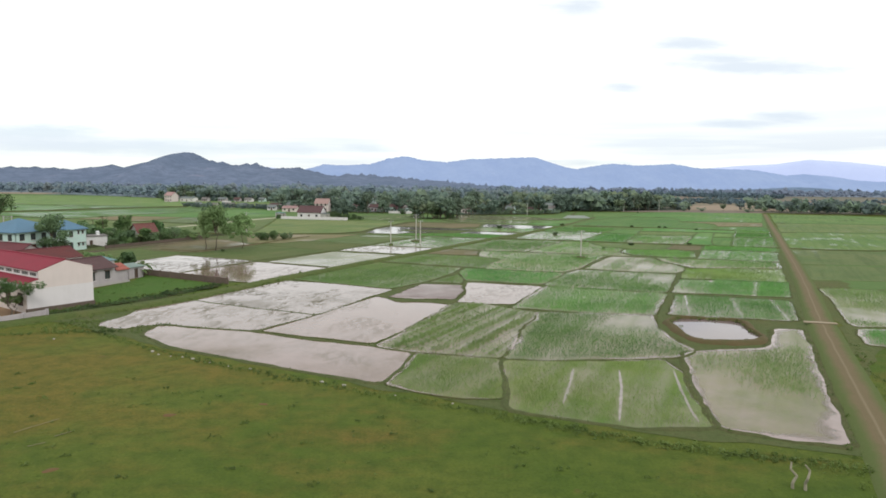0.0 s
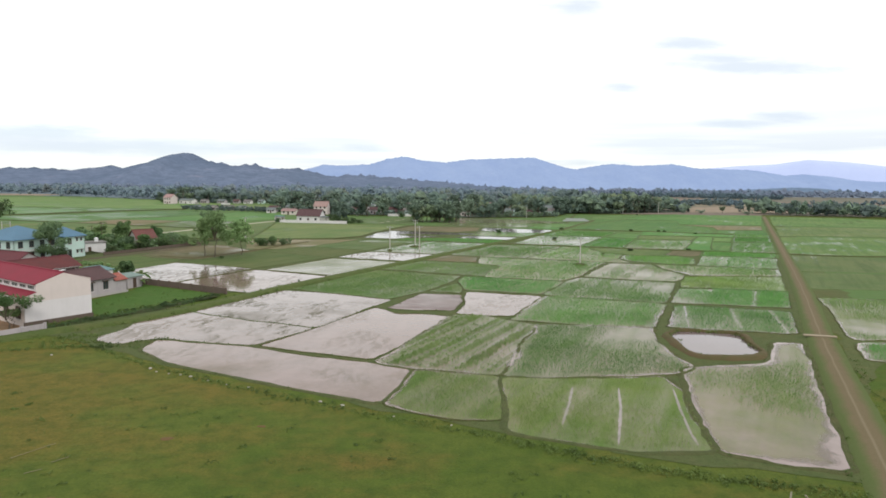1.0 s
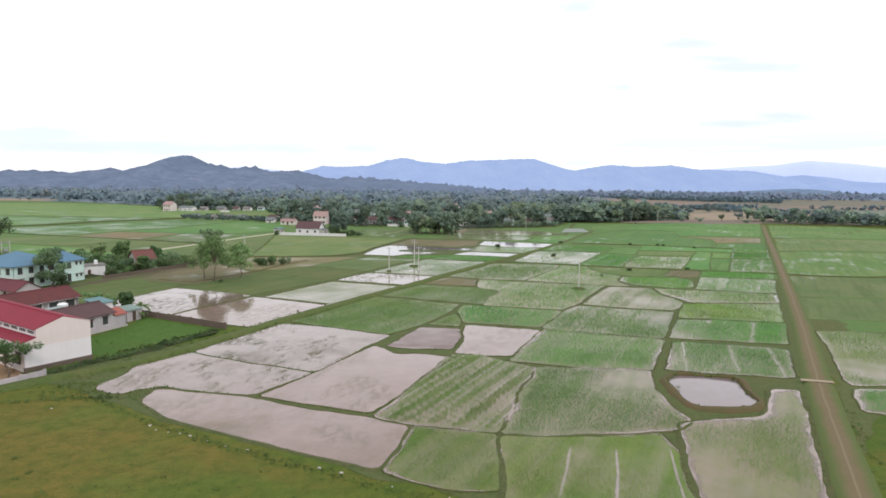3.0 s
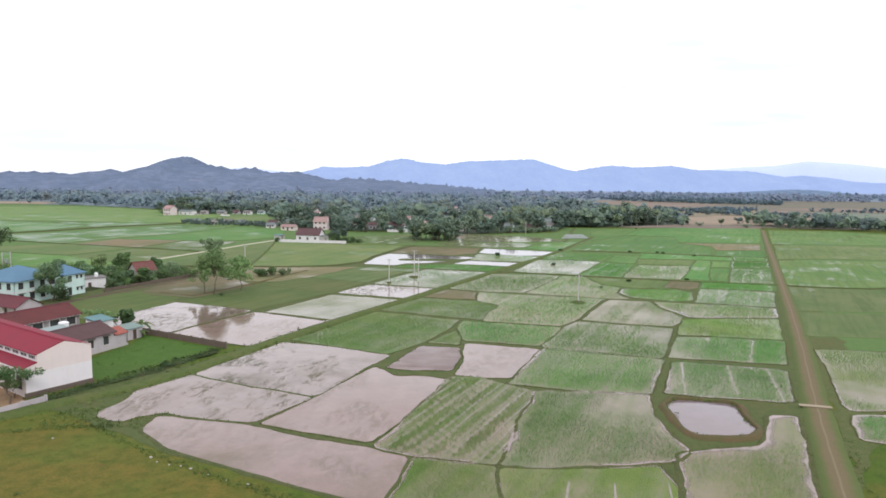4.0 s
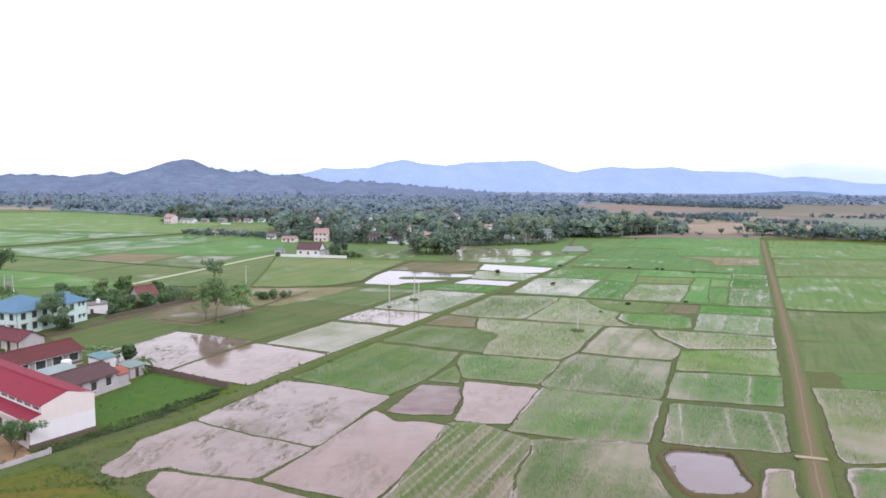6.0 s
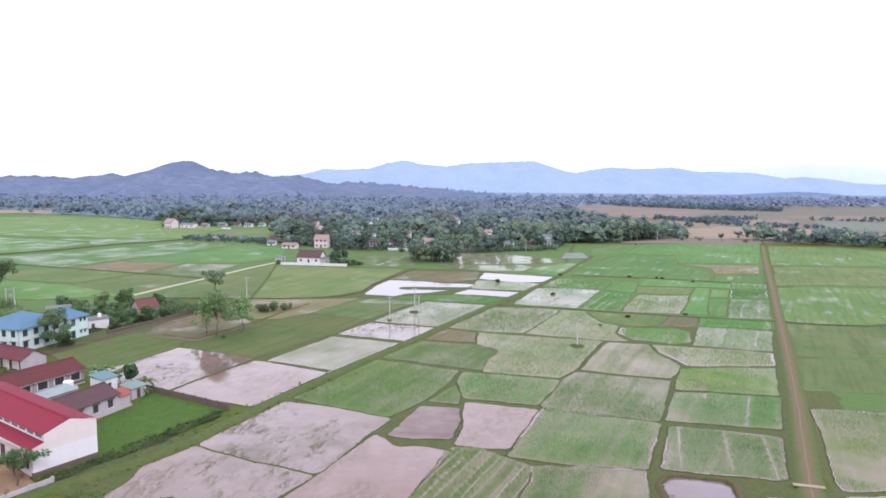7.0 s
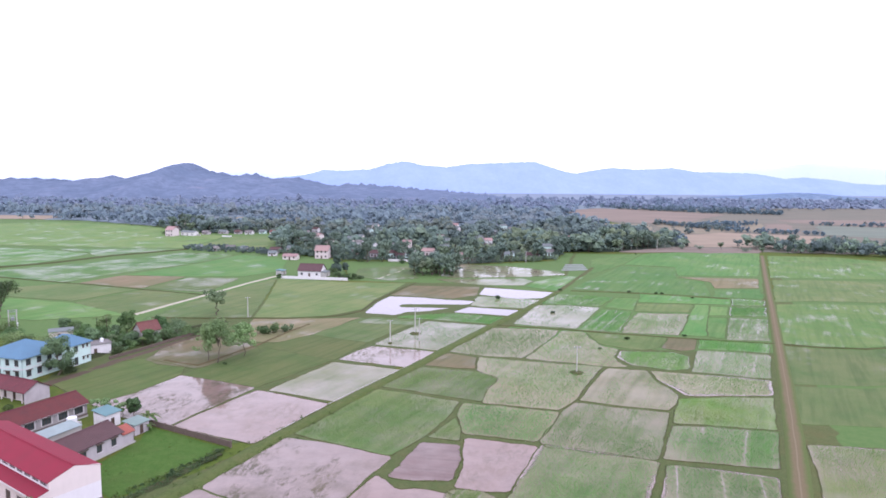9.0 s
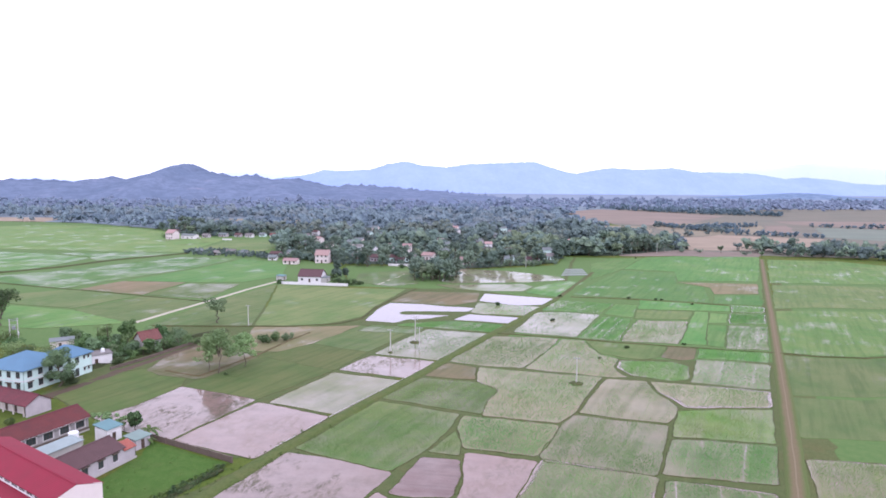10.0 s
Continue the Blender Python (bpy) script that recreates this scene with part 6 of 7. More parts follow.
def blue_block():
    """Two-storey mint block under blue hipped roofs, with a wing at its end."""
    r = stand("two_storey_block", -108.2, 168.4, 16.5, "two-storey pale mint building with blue hipped roof", "building")
    n, d = 14.5, 14.0
    side = [(1.2 + 3.3 * k, 2.7 + 3.3 * k, z, z + 1.75) for k in range(4) for z in (0.95, 4.0)]
    wall_panel("side_wall", r, M["mint"], (0, 0), (n, 0), 0, 6.2, 0.25, side)
    for h in side:
        fit_window(r, (0, 0), (n, 0), h, hood=h[2] < 2)
    front = [(1.2 + 3.1 * k, 2.6 + 3.1 * k, z, z + 1.75) for k in (0, 2, 3) for z in (0.95, 4.0)] + [(4.2, 5.8, 0.1, 2.5), (4.3, 5.7, 4.0, 5.75)]
    a, b = (0, d), (0, 0)
    front = [(d - s1, d - s0, z0, z1) for s0, s1, z0, z1 in front]
    wall_panel("front_wall", r, M["mint"], a, b, 0, 6.2, 0.25, front)
    for h in front:
        fit_window(r, a, b, h, hood=h[2] < 2 and h[3] < 2.9, door=h[2] < 0.5)
    wall_panel("rear_wall", r, M["mint"], (n, 0), (n, d), 0, 6.2, 0.25)
    wall_panel("far_wall", r, M["mint"], (n, d), (0, d), 0, 6.2, 0.25)
    part("floor_band", boxes((-0.06, n, -0.06, 0.0, 3.15, 3.4), (-0.06, 0.0, 0.0, d, 3.15, 3.4)), M["white"], r)
    hip_roof(r, 0, n, 0, d, 6.3, 9.5, "blue_sheet")
    w0, w1, wd = 14.6, 22.0, 9.0
    wing = [(16.0, 17.3, 0.1, 2.4), (16.0, 17.4, 3.9, 5.6), (18.9, 19.6, 4.6, 5.5), (20.4, 21.1, 4.6, 5.5), (18.9, 19.6, 1.2, 2.0), (20.4, 21.1, 1.2, 2.0)]
    wing = [(s0 - w0, s1 - w0, z0, z1) for s0, s1, z0, z1 in wing]
    a, b = (w0, -0.9), (w1, -0.9)
    wall_panel("wing_wall", r, M["mint"], a, b, 0, 6.0, 0.25, wing)
    for h in wing:
        fit_window(r, a, b, h, bars=2, hood=h[1] - h[0] < 1)
    wall_panel("wing_wall", r, M["mint"], (w1, -0.9), (w1, wd), 0, 6.0, 0.25)
    wall_panel("wing_wall", r, M["mint"], (w1, wd), (w0, wd), 0, 6.0, 0.25)
    wall_panel("wing_wall", r, M["mint"], (w0, -0.65), (w0, -0.9), 0, 6.0, 0.02)
    hip_roof(r, w0 + 0.4, w1, -0.9, wd, 6.1, 8.6, "blue_sheet", 0.5)


def shed(name, x, y, bearing, w, d, h, roof, wall, label, rise=0.6, door=True):
    """A plain little building with a one-way sheet roof."""
    r = stand(name, x, y, bearing, label, "shed", "sheds")
    hole = [(w * 0.35, w * 0.35 + 0.9, 0.02, 2.0)] if door else []
    wall_panel("front_wall", r, M[wall], (0, 0), (w, 0), 0, h, 0.15, hole)
    for o in hole:
        fit_window(r, (0, 0), (w, 0), o, sill=False, door=True)
    for p0, p1 in (((w, 0.15), (w, d)), ((w, d), (0.15, d)), ((0, d), (0, 0.15))):
        wall_panel("wall", r, M[wall], p0, p1, 0, h + (rise * 0.9 if p0[1] > 0.2 and p1[1] > 0.2 else 0), 0.15)
    part("roof", prism([(-0.35, h), (d + 0.35, h + rise), (d + 0.35, h + rise + 0.1), (-0.35, h + 0.1)], -0.3, w + 0.3, "x"), M[roof], r)
    return r


def village_house(x, y, bearing, w, d, h, roof, wall, rise=None, label=""):
    r = stand("house", x, y, bearing, label or f"small {wall} village house with pitched roof among trees", "house", "village houses")
    rise = rise or d * 0.28
    HOUSES.append((x, y, 3.0))
    holes = [(w * 0.12, w * 0.12 + 1.3, 1.0, 2.3), (w * 0.5 - 0.6, w * 0.5 + 0.6, 0.05, 2.2), (w * 0.88 - 1.3, w * 0.88, 1.0, 2.3)]
    if h > 5:
        holes += [(s0, s1, 4.2, 5.6) for s0, s1, _, _ in holes]
    wall_panel("front_wall", r, M[wall], (0, 0), (w, 0), 0, h, 0.2, holes)
    for k, o in enumerate(holes):
        fit_window(r, (0, 0), (w, 0), o, sill=False, door=k == 1)
    for p0, p1 in (((w, 0.2), (w, d)), ((w, d), (0.2, d)), ((0, d), (0, 0.2))):
        wall_panel("wall", r, M[wall], p0, p1, 0, h, 0.2)
    for x0 in (0.0, w - 0.2):
        part("gable", prism([(0.02, h), (d - 0.02, h), (d / 2, h + rise - 0.05)], x0, x0 + 0.2, "x"), M[wall], r)
    gable_roof(r, 0, w, 0, d, h, h + rise, roof, 0.45, thick=0.12)
    return r


hall()
low_house()
classrooms()
yard_school()
blue_block()
shed("blue_roofed_shed", -69.8, 135.4, 25, 3.6, 3.8, 3.0, "teal_sheet", "white", "white shed with a blue-green sheet roof")
shed("covered_walk", -80.8, 112.8, 23, 20.0, 3.0, 2.5, "pale_sheet", "grey", "long low lean-to with a grey-blue sheet roof", 0.5, False)
shed("green_shed", -61.9, 131.6, 25, 3.6, 3.2, 2.3, "pale_green_sheet", "lilac", "small shed with faded green sheet roof by the wall", 0.4)
shed("flat_shed", -105.4, 193.6, 50, 7.5, 5.0, 3.2, "grey_tile", "white", "white flat-roofed shed beside the mint building", 0.15)
village_house(-97.2, 214.0, 40, 6.4, 5.6, 3.2, "red_tile", "grey", 2.5, "grey house with red-brown tiled roof among bushes")
shed("pump_house", -128.0, 214.0, 60, 7.0, 4.0, 2.6, "slate_sheet", "cream", "low pale shed among shrubs", 0.4)


def tank(x, y, z, r, h, label="white water tank"):
    """A squat water tank with a domed lid, on a short plinth."""
    root = thing("water_tank", pose(x, y, z), label, "water tank")
    part("tank_body", tube((0, 0, 0.15), (0, 0, h), r, r, 20), M["tank"], root)
    part("tank_lid", tube((0, 0, h), (0, 0, h + 0.25), r, r * 0.35, 20), M["tank"], root)
    part("tank_base", boxes((-r, r, -r, r, 0, 0.15)), M["grey"], root)


tank(-76.0, 133.6, 2.0, 1.0, 1.3, "white round water tank on a concrete stand")
tagged(part("tank_stand", boxes((-77.3, -74.7, 132.3, 134.9, 0, 2.0)), M["grey"], None), "bare concrete stand under the water tank", "stand")
tank(-102.6, 198.6, 3.3, 0.55, 1.1, "small white tank on the shed roof")


def garden_wall(points, high, thick, material, label, coping=True):
    """A masonry wall along a line, with a coping and piers."""
    r = thing("boundary_wall", pose(0, 0, 0), label, "wall", kind="structure")
    for (x0, y0), (x1, y1) in zip(points, points[1:]):
        wall_panel("wall_panel", r, M[material], (x0, y0), (x1, y1), -0.1, high, thick)
        n = max(1, round(math.hypot(x1 - x0, y1 - y0) / 3.2))
        d = Vector((x1 - x0, y1 - y0)).normalized()
        for k in range(n + 1):
            px, py = x0 + (x1 - x0) * k / n - d.y * thick / 2, y0 + (y1 - y0) * k / n + d.x * thick / 2
            part("pier", boxes((px - 0.17, px + 0.17, py - 0.17, py + 0.17, -0.1, high + 0.12)), M[material], r)
    return r


garden_wall([(-72, 70), (-59.5, 88.2), (-56.1, 93.6)], 1.15, 0.2, "lilac", "low grey rendered wall along the yard")
garden_wall([(-63.0, 138.6), (-40.2, 125.8)], 1.25, 0.22, "old_wall", "sooty old brick wall between garden and pond")
garden_wall([(-84.2, 358), (-46.5, 351.2)], 1.5, 0.25, "white", "long white wall round the farmhouse")

# farmhouse behind its white wall
village_house(-76.5, 366, 101, 13.5, 9, 3.6, "plum_tile", "white", 3.4, "white farmhouse with dark tiled roof behind a wall")
village_house(-83.0, 455, 97, 9.5, 8, 5.8, "rose_tile", "pink", 3.2, "two-storey rose-coloured house with red roof")
village_house(-104, 447, 100, 10, 6, 2.6, "rose_tile", "cream", 1.4, "long low house with faded red roof")
village_house(-264, 640, 110, 9, 9, 6.4, "rose_tile", "pink", 3.0, "pink two-storey house at the edge of fields")
village_house(-252, 648, 110, 16, 7, 3.6, "slate_sheet", "white", 1.2, "long white outbuilding beside the pink house")
for hx, hy, hw, hr, hc in [(-223, 674, 11, "slate_sheet", "lilac"), (-194, 668, 10, "grey_tile", "white"), (-182, 678, 8, "slate_sheet", "mint"), (-236, 662, 9, "grey_tile", "lilac"), (-170, 674, 9, "red_tile", "white"), (-206, 672, 8, "plum_tile", "lilac"), (-152, 648, 8, "slate_sheet", "lilac")]:
    village_house(hx, hy, 96 + hw, hw * 0.8, 5.0, 2.5, hr, hc, 1.5, "low village house at the field edge")
shed("farm_shed", -60.5, 363, 14, 7.0, 4.5, 2.8, "slate_sheet", "grey", "low grey shed beside the farmhouse", 0.5)
shed("farm_shed", -86.5, 371, 14, 5.0, 4.0, 2.5, "teal_sheet", "grey", "small farm shed with a green-blue sheet roof", 0.4)
vg = np.random.default_rng(23)
ROOFS, WALLS = ["plum_tile", "grey_tile", "grey_tile", "slate_sheet", "slate_sheet", "rose_tile"], ["white", "cream", "lilac", "mint"]
for vx, vy in [(-124, 482), (-112, 486), (-60, 470), (-45, 455), (-33, 452), (-20, 452), (-8, 470), (20, 440), (52, 452), (68, 452), (84, 470), (-95, 560), (-40, 540), (10, 560), (40, 600), (128, 600), (115, 590), (-285, 700), (-20, 660), (-130, 640), (-75, 610), (60, 680), (-310, 760), (5, 500), (36, 520), (-55, 515)]:
    village_house(vx, vy + 9, 75 + vg.random() * 50, 5.5 + 4 * vg.random(), 5.0 + 2 * vg.random(), 2.8 + vg.random(), ROOFS[vg.integers(len(ROOFS))], WALLS[vg.integers(len(WALLS))])
for _ in range(34):
    vx, vy = vg.uniform(-190, 95), 500 + 330 * vg.random() ** 1.2
    if vy < wood_front(vx) + 15 or any(abs(vx - hx) < 12 and abs(vy - hy) < 16 for hx, hy, hd in HOUSES):
        continue
    village_house(vx, vy, 70 + vg.random() * 60, 5.0 + 3 * vg.random(), 5.0 + 2 * vg.random(), 3.0 + 2.2 * vg.random(), ["slate_sheet", "slate_sheet", "rose_tile", "grey_tile", "plum_tile"][vg.integers(5)], ["white", "lilac", "mint", "cream"][vg.integers(4)])
for hx, hy, hb, hw, hr, hc in [(-187, 512, 70, 4.5, "slate_sheet", "lilac"), (-171, 502, 112, 4.0, "grey_tile", "grey"), (-163, 510, 84, 6.5, "grey_tile", "lilac"), (-150, 504, 100, 5.0, "slate_sheet", "grey"), (-120, 470, 92, 6.0, "slate_sheet", "white"),
                               (-58.5, 488.0, 80, 6.0, "grey_tile", "lilac"), (-45.4, 471.6, 96, 7.5, "slate_sheet", "cream"), (-25.9, 456.6, 88, 6.0, "plum_tile", "white"), (-57.6, 527.0, 92, 8.0, "grey_tile", "lilac")]:
    village_house(hx, hy, hb, hw, 4.4, 2.3, hr, hc, 1.4, "low weathered village house at the field edge")
garden_wall([(-206, 634), (-197, 633)], 1.4, 0.25, "white", "short white wall at the pasture edge")
garden_wall([(-244, 650), (-231, 644)], 1.6, 0.25, "grey", "grey rendered wall beside the pink house")
garden_wall([(-96.2, 190.5), (-91.2, 201.5), (-86.2, 215), (-80.2, 230)], 0.95, 0.25, "old_wall", "low dark brick wall along the garden foot")
garden_wall([(-30, 441), (-8, 438)], 1.6, 0.25, "white", "white garden wall at the village edge")


def plot():
    """Lush grass between the hall, the low house and the old wall."""
    bm = bmesh.new()
    bm.faces.new([bm.verts.new((x, y, 0.05)) for x, y in edge_of([(-54.2, 104.5), (-64.5, 113.5), (-59.6, 129), (-61.5, 137.0), (-40.8, 125.4), (-44.5, 118.5), (-50.5, 107.0)], 1.5, 0.6)])
    bm.normal_update()
    bmesh.ops.triangulate(bm, faces=bm.faces, ngon_method="EAR_CLIP")
    tagged(part("garden_plot", bm, M["lawn"], None), "lush green grass plot inside the old wall", "lawn", kind="structure")


plot()

# ---- woodland ----
def plant_woods():
    g = np.random.default_rng(41)
    models = [tree(k, 0, -400 - 12 * i, h, 100 + i, lf, where=" at the village edge", thin=0.36) for i, (k, h, lf) in enumerate(MODELS)]
    spots = []
    # single trees along the front of the wood
    tries = 0
    while len(spots) < 205 and tries < 9000:
        tries += 1
        x = g.uniform(-330, 188)
        y = wood_front(x) + 1 + g.random() ** 1.9 * 60
        if near_house(x, y, 3.0) or any((x - a) ** 2 + (y - b) ** 2 < 22 for a, b in spots):
            continue
        spots.append((x, y))
    for x, y in spots:
        i = int(g.choice(len(models), p=[0.18, 0.13, 0.1, 0.14, 0.06, 0.12, 0.07, 0.1, 0.1]))
        s = (0.65 + 0.55 * g.random()) * (0.6 if -215 < x < -120 else 1.3 if x > 95 else 1.0)
        copy_thing(models[i], pose(x, y, 0, 0, 0, g.random() * 360) @ Matrix.Diagonal((s * 1.15, s * 1.15, s, 1)))
    # the east wood beyond the track, and the dark grove by the ponds
    for _ in range(24):
        x, y = g.uniform(-11, 15), g.uniform(372, 394)
        i = int(g.choice([0, 1, 1, 3, 6]))
        s = 0.85 + 0.4 * g.random()
        copy_thing(models[i], pose(x, y, 0, 0, 0, g.random() * 360) @ Matrix.Diagonal((s * 1.15, s * 1.15, s, 1)))
    # sparse trees before the dry fields
    for x, y, i, s in [(165, 530, 4, 0.9), (172, 536, 4, 1.0), (180, 534, 2, 0.9), (188, 540, 3, 0.8), (196, 538, 4, 0.7), (205, 545, 1, 0.7), (212, 541, 7, 1.1), (226, 540, 7, 0.9), (243, 536, 1, 0.75), (256, 520, 7, 1.0), (262, 505, 1, 0.6), (285, 508, 3, 0.7)]:
        copy_thing(models[i], pose(x, y, 0, 0, 0, g.random() * 360) @ Matrix.Diagonal((s, s, s, 1)))
    for m in models:
        for o in (*m.children, m):
            bpy.data.objects.remove(o)

    def mass(name, y0, y1, x_of, count, quads, size, tall, materials, label, test=wooded, broad=0.22, droop=0.25, ragged=0.4, body=0.0, bodies_each=3):
        """Many trees in one body of leaves for each shade of green."""
        out, made, tries = {m: [] for m in materials}, 0, 0
        while made < count and tries < count * 6:
            tries += 1
            y = y0 + (y1 - y0) * g.random() ** 1.15
            x = g.uniform(*x_of(y))
            if not test(x, y) or (tall > 5 and y < 800 and near_house(x, y, 9.0)):
                continue
            if noise.noise(Vector((x * 0.016, y * 0.016, 2.7))) < -0.32 and g.random() < 0.7:
                continue
            made += 1
            h = tall * (0.5 + 0.6 * g.random() ** 1.3) * (1 + 0.45 * noise.noise(Vector((x * 0.02, y * 0.02, 7.7))))
            if tall > 5 and y < 900 and near_house(x, y, 22.0):
                h *= 0.5
            w = h * (broad + 0.16 * g.random())
            lobes = [(x + g.normal() * w * 0.55, y + g.normal() * w * 0.55, h * (0.25 + 0.6 * g.random()), w * (0.4 + 0.35 * g.random())) for _ in range(7)]
            bodies = [lump(g, lx, ly, lz, lr * body, lr * body) for lx, ly, lz, lr in lobes[:bodies_each]] if body else []
            shade = 0.5 + 0.8 * noise.noise(Vector((x * 0.01, y * 0.01, 4.4))) + 0.25 * g.normal()
            out[materials[int(np.clip(shade * len(materials), 0, len(materials) - 1))]].append(np.concatenate([*bodies, leaf_cloud(g, lobes, quads, size, droop, ragged)]))
        for m in dict.fromkeys(materials):
            if out[m]:
                q = np.concatenate(out[m])
                q[..., 2] = np.maximum(q[..., 2], 0.0)
                tagged(quads_mesh(name, q, M[m]), label, "woodland", kind="stuff")

    # Each farther belt takes leaf colours with more haze painted in.
    mass("woodland", 470, 610, lambda y: (-420, 222), 620, 120, 0.66, 13, ("leaf_deep", "leaf_far", "leaf_deep", "leaf_olive"), "dense mixed woodland round village houses", broad=0.3, ragged=0.2, body=1.0)
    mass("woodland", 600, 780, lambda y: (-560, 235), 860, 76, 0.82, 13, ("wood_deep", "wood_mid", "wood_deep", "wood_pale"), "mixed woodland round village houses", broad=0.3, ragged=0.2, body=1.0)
    mass("woodland", 770, 1250, lambda y: (-950, 620), 2000, 14, 1.2, 13.5, ("hazy_deep", "leaf_hazy", "leaf_hazy", "hazy_pale"), "woodland beyond the village, haze painted into its leaves", broad=0.34, droop=0.5, ragged=0.2, body=1.1)
    mass("woodland", 1200, 2300, lambda y: (-1500, 2000), 3400, 4, 1.9, 12, ("misty_deep", "misty", "misty"), "distant woodland below the hills, haze painted in", broad=0.45, droop=1.2, ragged=0.15, body=1.5, bodies_each=2)
    east = lambda x, y: y > float(np.interp(x, [272, 284, 334, 460], [540, 512, 482, 444]))  # noqa: E731
    mass("woodland", 440, 560, lambda y: (266, 470), 280, 190, 0.56, 11.5, ("leaf_deep", "wood_deep", "leaf_far"), "dark grove beyond the farm track", east, broad=0.28, ragged=0.2, body=1.0)
    fringe = lambda x, y: -2 < y - wood_front(x) < 14  # noqa: E731
    mass("shrubbery", 440, 780, lambda y: (-330, 100), 900, 90, 0.45, 4.6, ("leaf_deep", "leaf_far", "leaf_olive"), "low shrubs and hedges before the village houses", fringe)
    yards = lambda x, y: inside(x, y, [(-200, 515), (-183, 499), (-139, 484), (-120, 473), (-112, 490), (-138, 512), (-165, 528), (-196, 540)])  # noqa: E731
    mass("shrubbery", 470, 545, lambda y: (-202, -110), 190, 70, 0.5, 4.8, ("wood_deep", "wood_mid", "leaf_deep"), "grey-green shrubs round low village houses", yards)
    hedge = lambda x, y: any(inside(x, y, c) for c in ([(324, 812), (338, 868), (488, 935), (438, 870)], [(302, 875), (322, 924), (374, 778), (355, 742)], [(210, 550), (222, 552), (268, 698), (250, 705)], [(274, 700), (330, 736), (425, 690), (430, 700), (335, 752), (270, 715)], [(520, 880), (600, 840), (605, 856), (530, 905)]))  # noqa: E731
    # Hedge and belt leaves are blue-tinted too, as painted haze.
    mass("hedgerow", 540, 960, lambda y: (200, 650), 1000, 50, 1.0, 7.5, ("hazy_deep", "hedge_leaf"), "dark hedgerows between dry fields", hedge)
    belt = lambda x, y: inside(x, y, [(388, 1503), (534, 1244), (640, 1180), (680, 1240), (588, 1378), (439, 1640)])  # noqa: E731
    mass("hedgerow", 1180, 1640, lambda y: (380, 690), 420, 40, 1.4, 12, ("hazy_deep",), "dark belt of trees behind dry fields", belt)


plant_woods()
# Sheet coloured dark so gaps between near trees read as shade.
patch("wood_floor", [(-325, 775), (-262, 697), (-240, 683), (-166, 691), (-141, 614), (-124, 536), (-112, 490), (-64, 452), (-14, 452), (17, 426), (87, 456), (104, 510), (150, 512), (222, 566), (228, 800), (-300, 850)], M["wood_floor"], "undergrowth on the wood floor, shade painted in", 0.26)
# The far floor sheet has haze in its colour.
patch("wood_floor", [(-900, 990), (-605, 920), (-467, 882), (-325, 775), (-200, 740), (200, 740), (228, 800), (250, 1080), (262, 1280), (440, 1500), (700, 1500), (1900, 2000), (1900, 3600), (-2600, 3600), (-2600, 1400)], M["haze_painted_floor"], "undergrowth on the far wood floor, haze painted in", 0.2)

# ---- trees and shrubs of the near plain ----
tree("leafy", -102.6, 174.5, 11.2, 301, "leaf_soft", "dense leafy tree in front of the mint building", thin=1.4)
tree("bush", -100.5, 176.5, 4.2, 302, "leaf_dark", where=" by the mint building")
tree("feathery", -63.0, 187.2, 14.0, 303, "leaf_pale", where=" at the edge of a muddy pool")
tree("feathery", -66.6, 189.6, 11.5, 304, "leaf_pale", where=" at the edge of a muddy pool")
tree("feathery", -57.5, 194.5, 10.5, 305, "leaf_pale", where=" on a field bank")
tree("broad", -86.0, 256.0, 10.5, 315, "leaf_soft", where=" beside the field path")
tree("leafy", -67.2, 143.0, 4.4, 308, "leaf_dark", "round dark bush beside the white shed")
tree("young", -74.0, 142.5, 4.6, 309, "leaf_pale", "pale flowering tree behind the shed")
tree("young", -69.8, 143.0, 3.8, 310, "leaf_pale", "pale flowering tree behind the shed")
tree("young", -61.2, 93.2, 6.6, 311, "leaf", "small spreading tree in the hall yard", thin=1.6)
tree("broad", -66.5, 92.2, 7.2, 312, "leaf_dark", "dark leafy tree in the hall yard")
tree("young", -62.3, 96.0, 3.2, 317, "leaf_pale", "thin sapling beside the hall")
tree("broad", -168, 250, 15, 313, "leaf_dark", "large dark tree beside the transformer")
tree("broad", -176, 262, 13, 314, "leaf_dark", "large dark tree beside the transformer")
tree("bush", -97.5, 146.2, 2.2, 318, "weed", "small yellow-green bush by the school wing")
sg = np.random.default_rng(77)
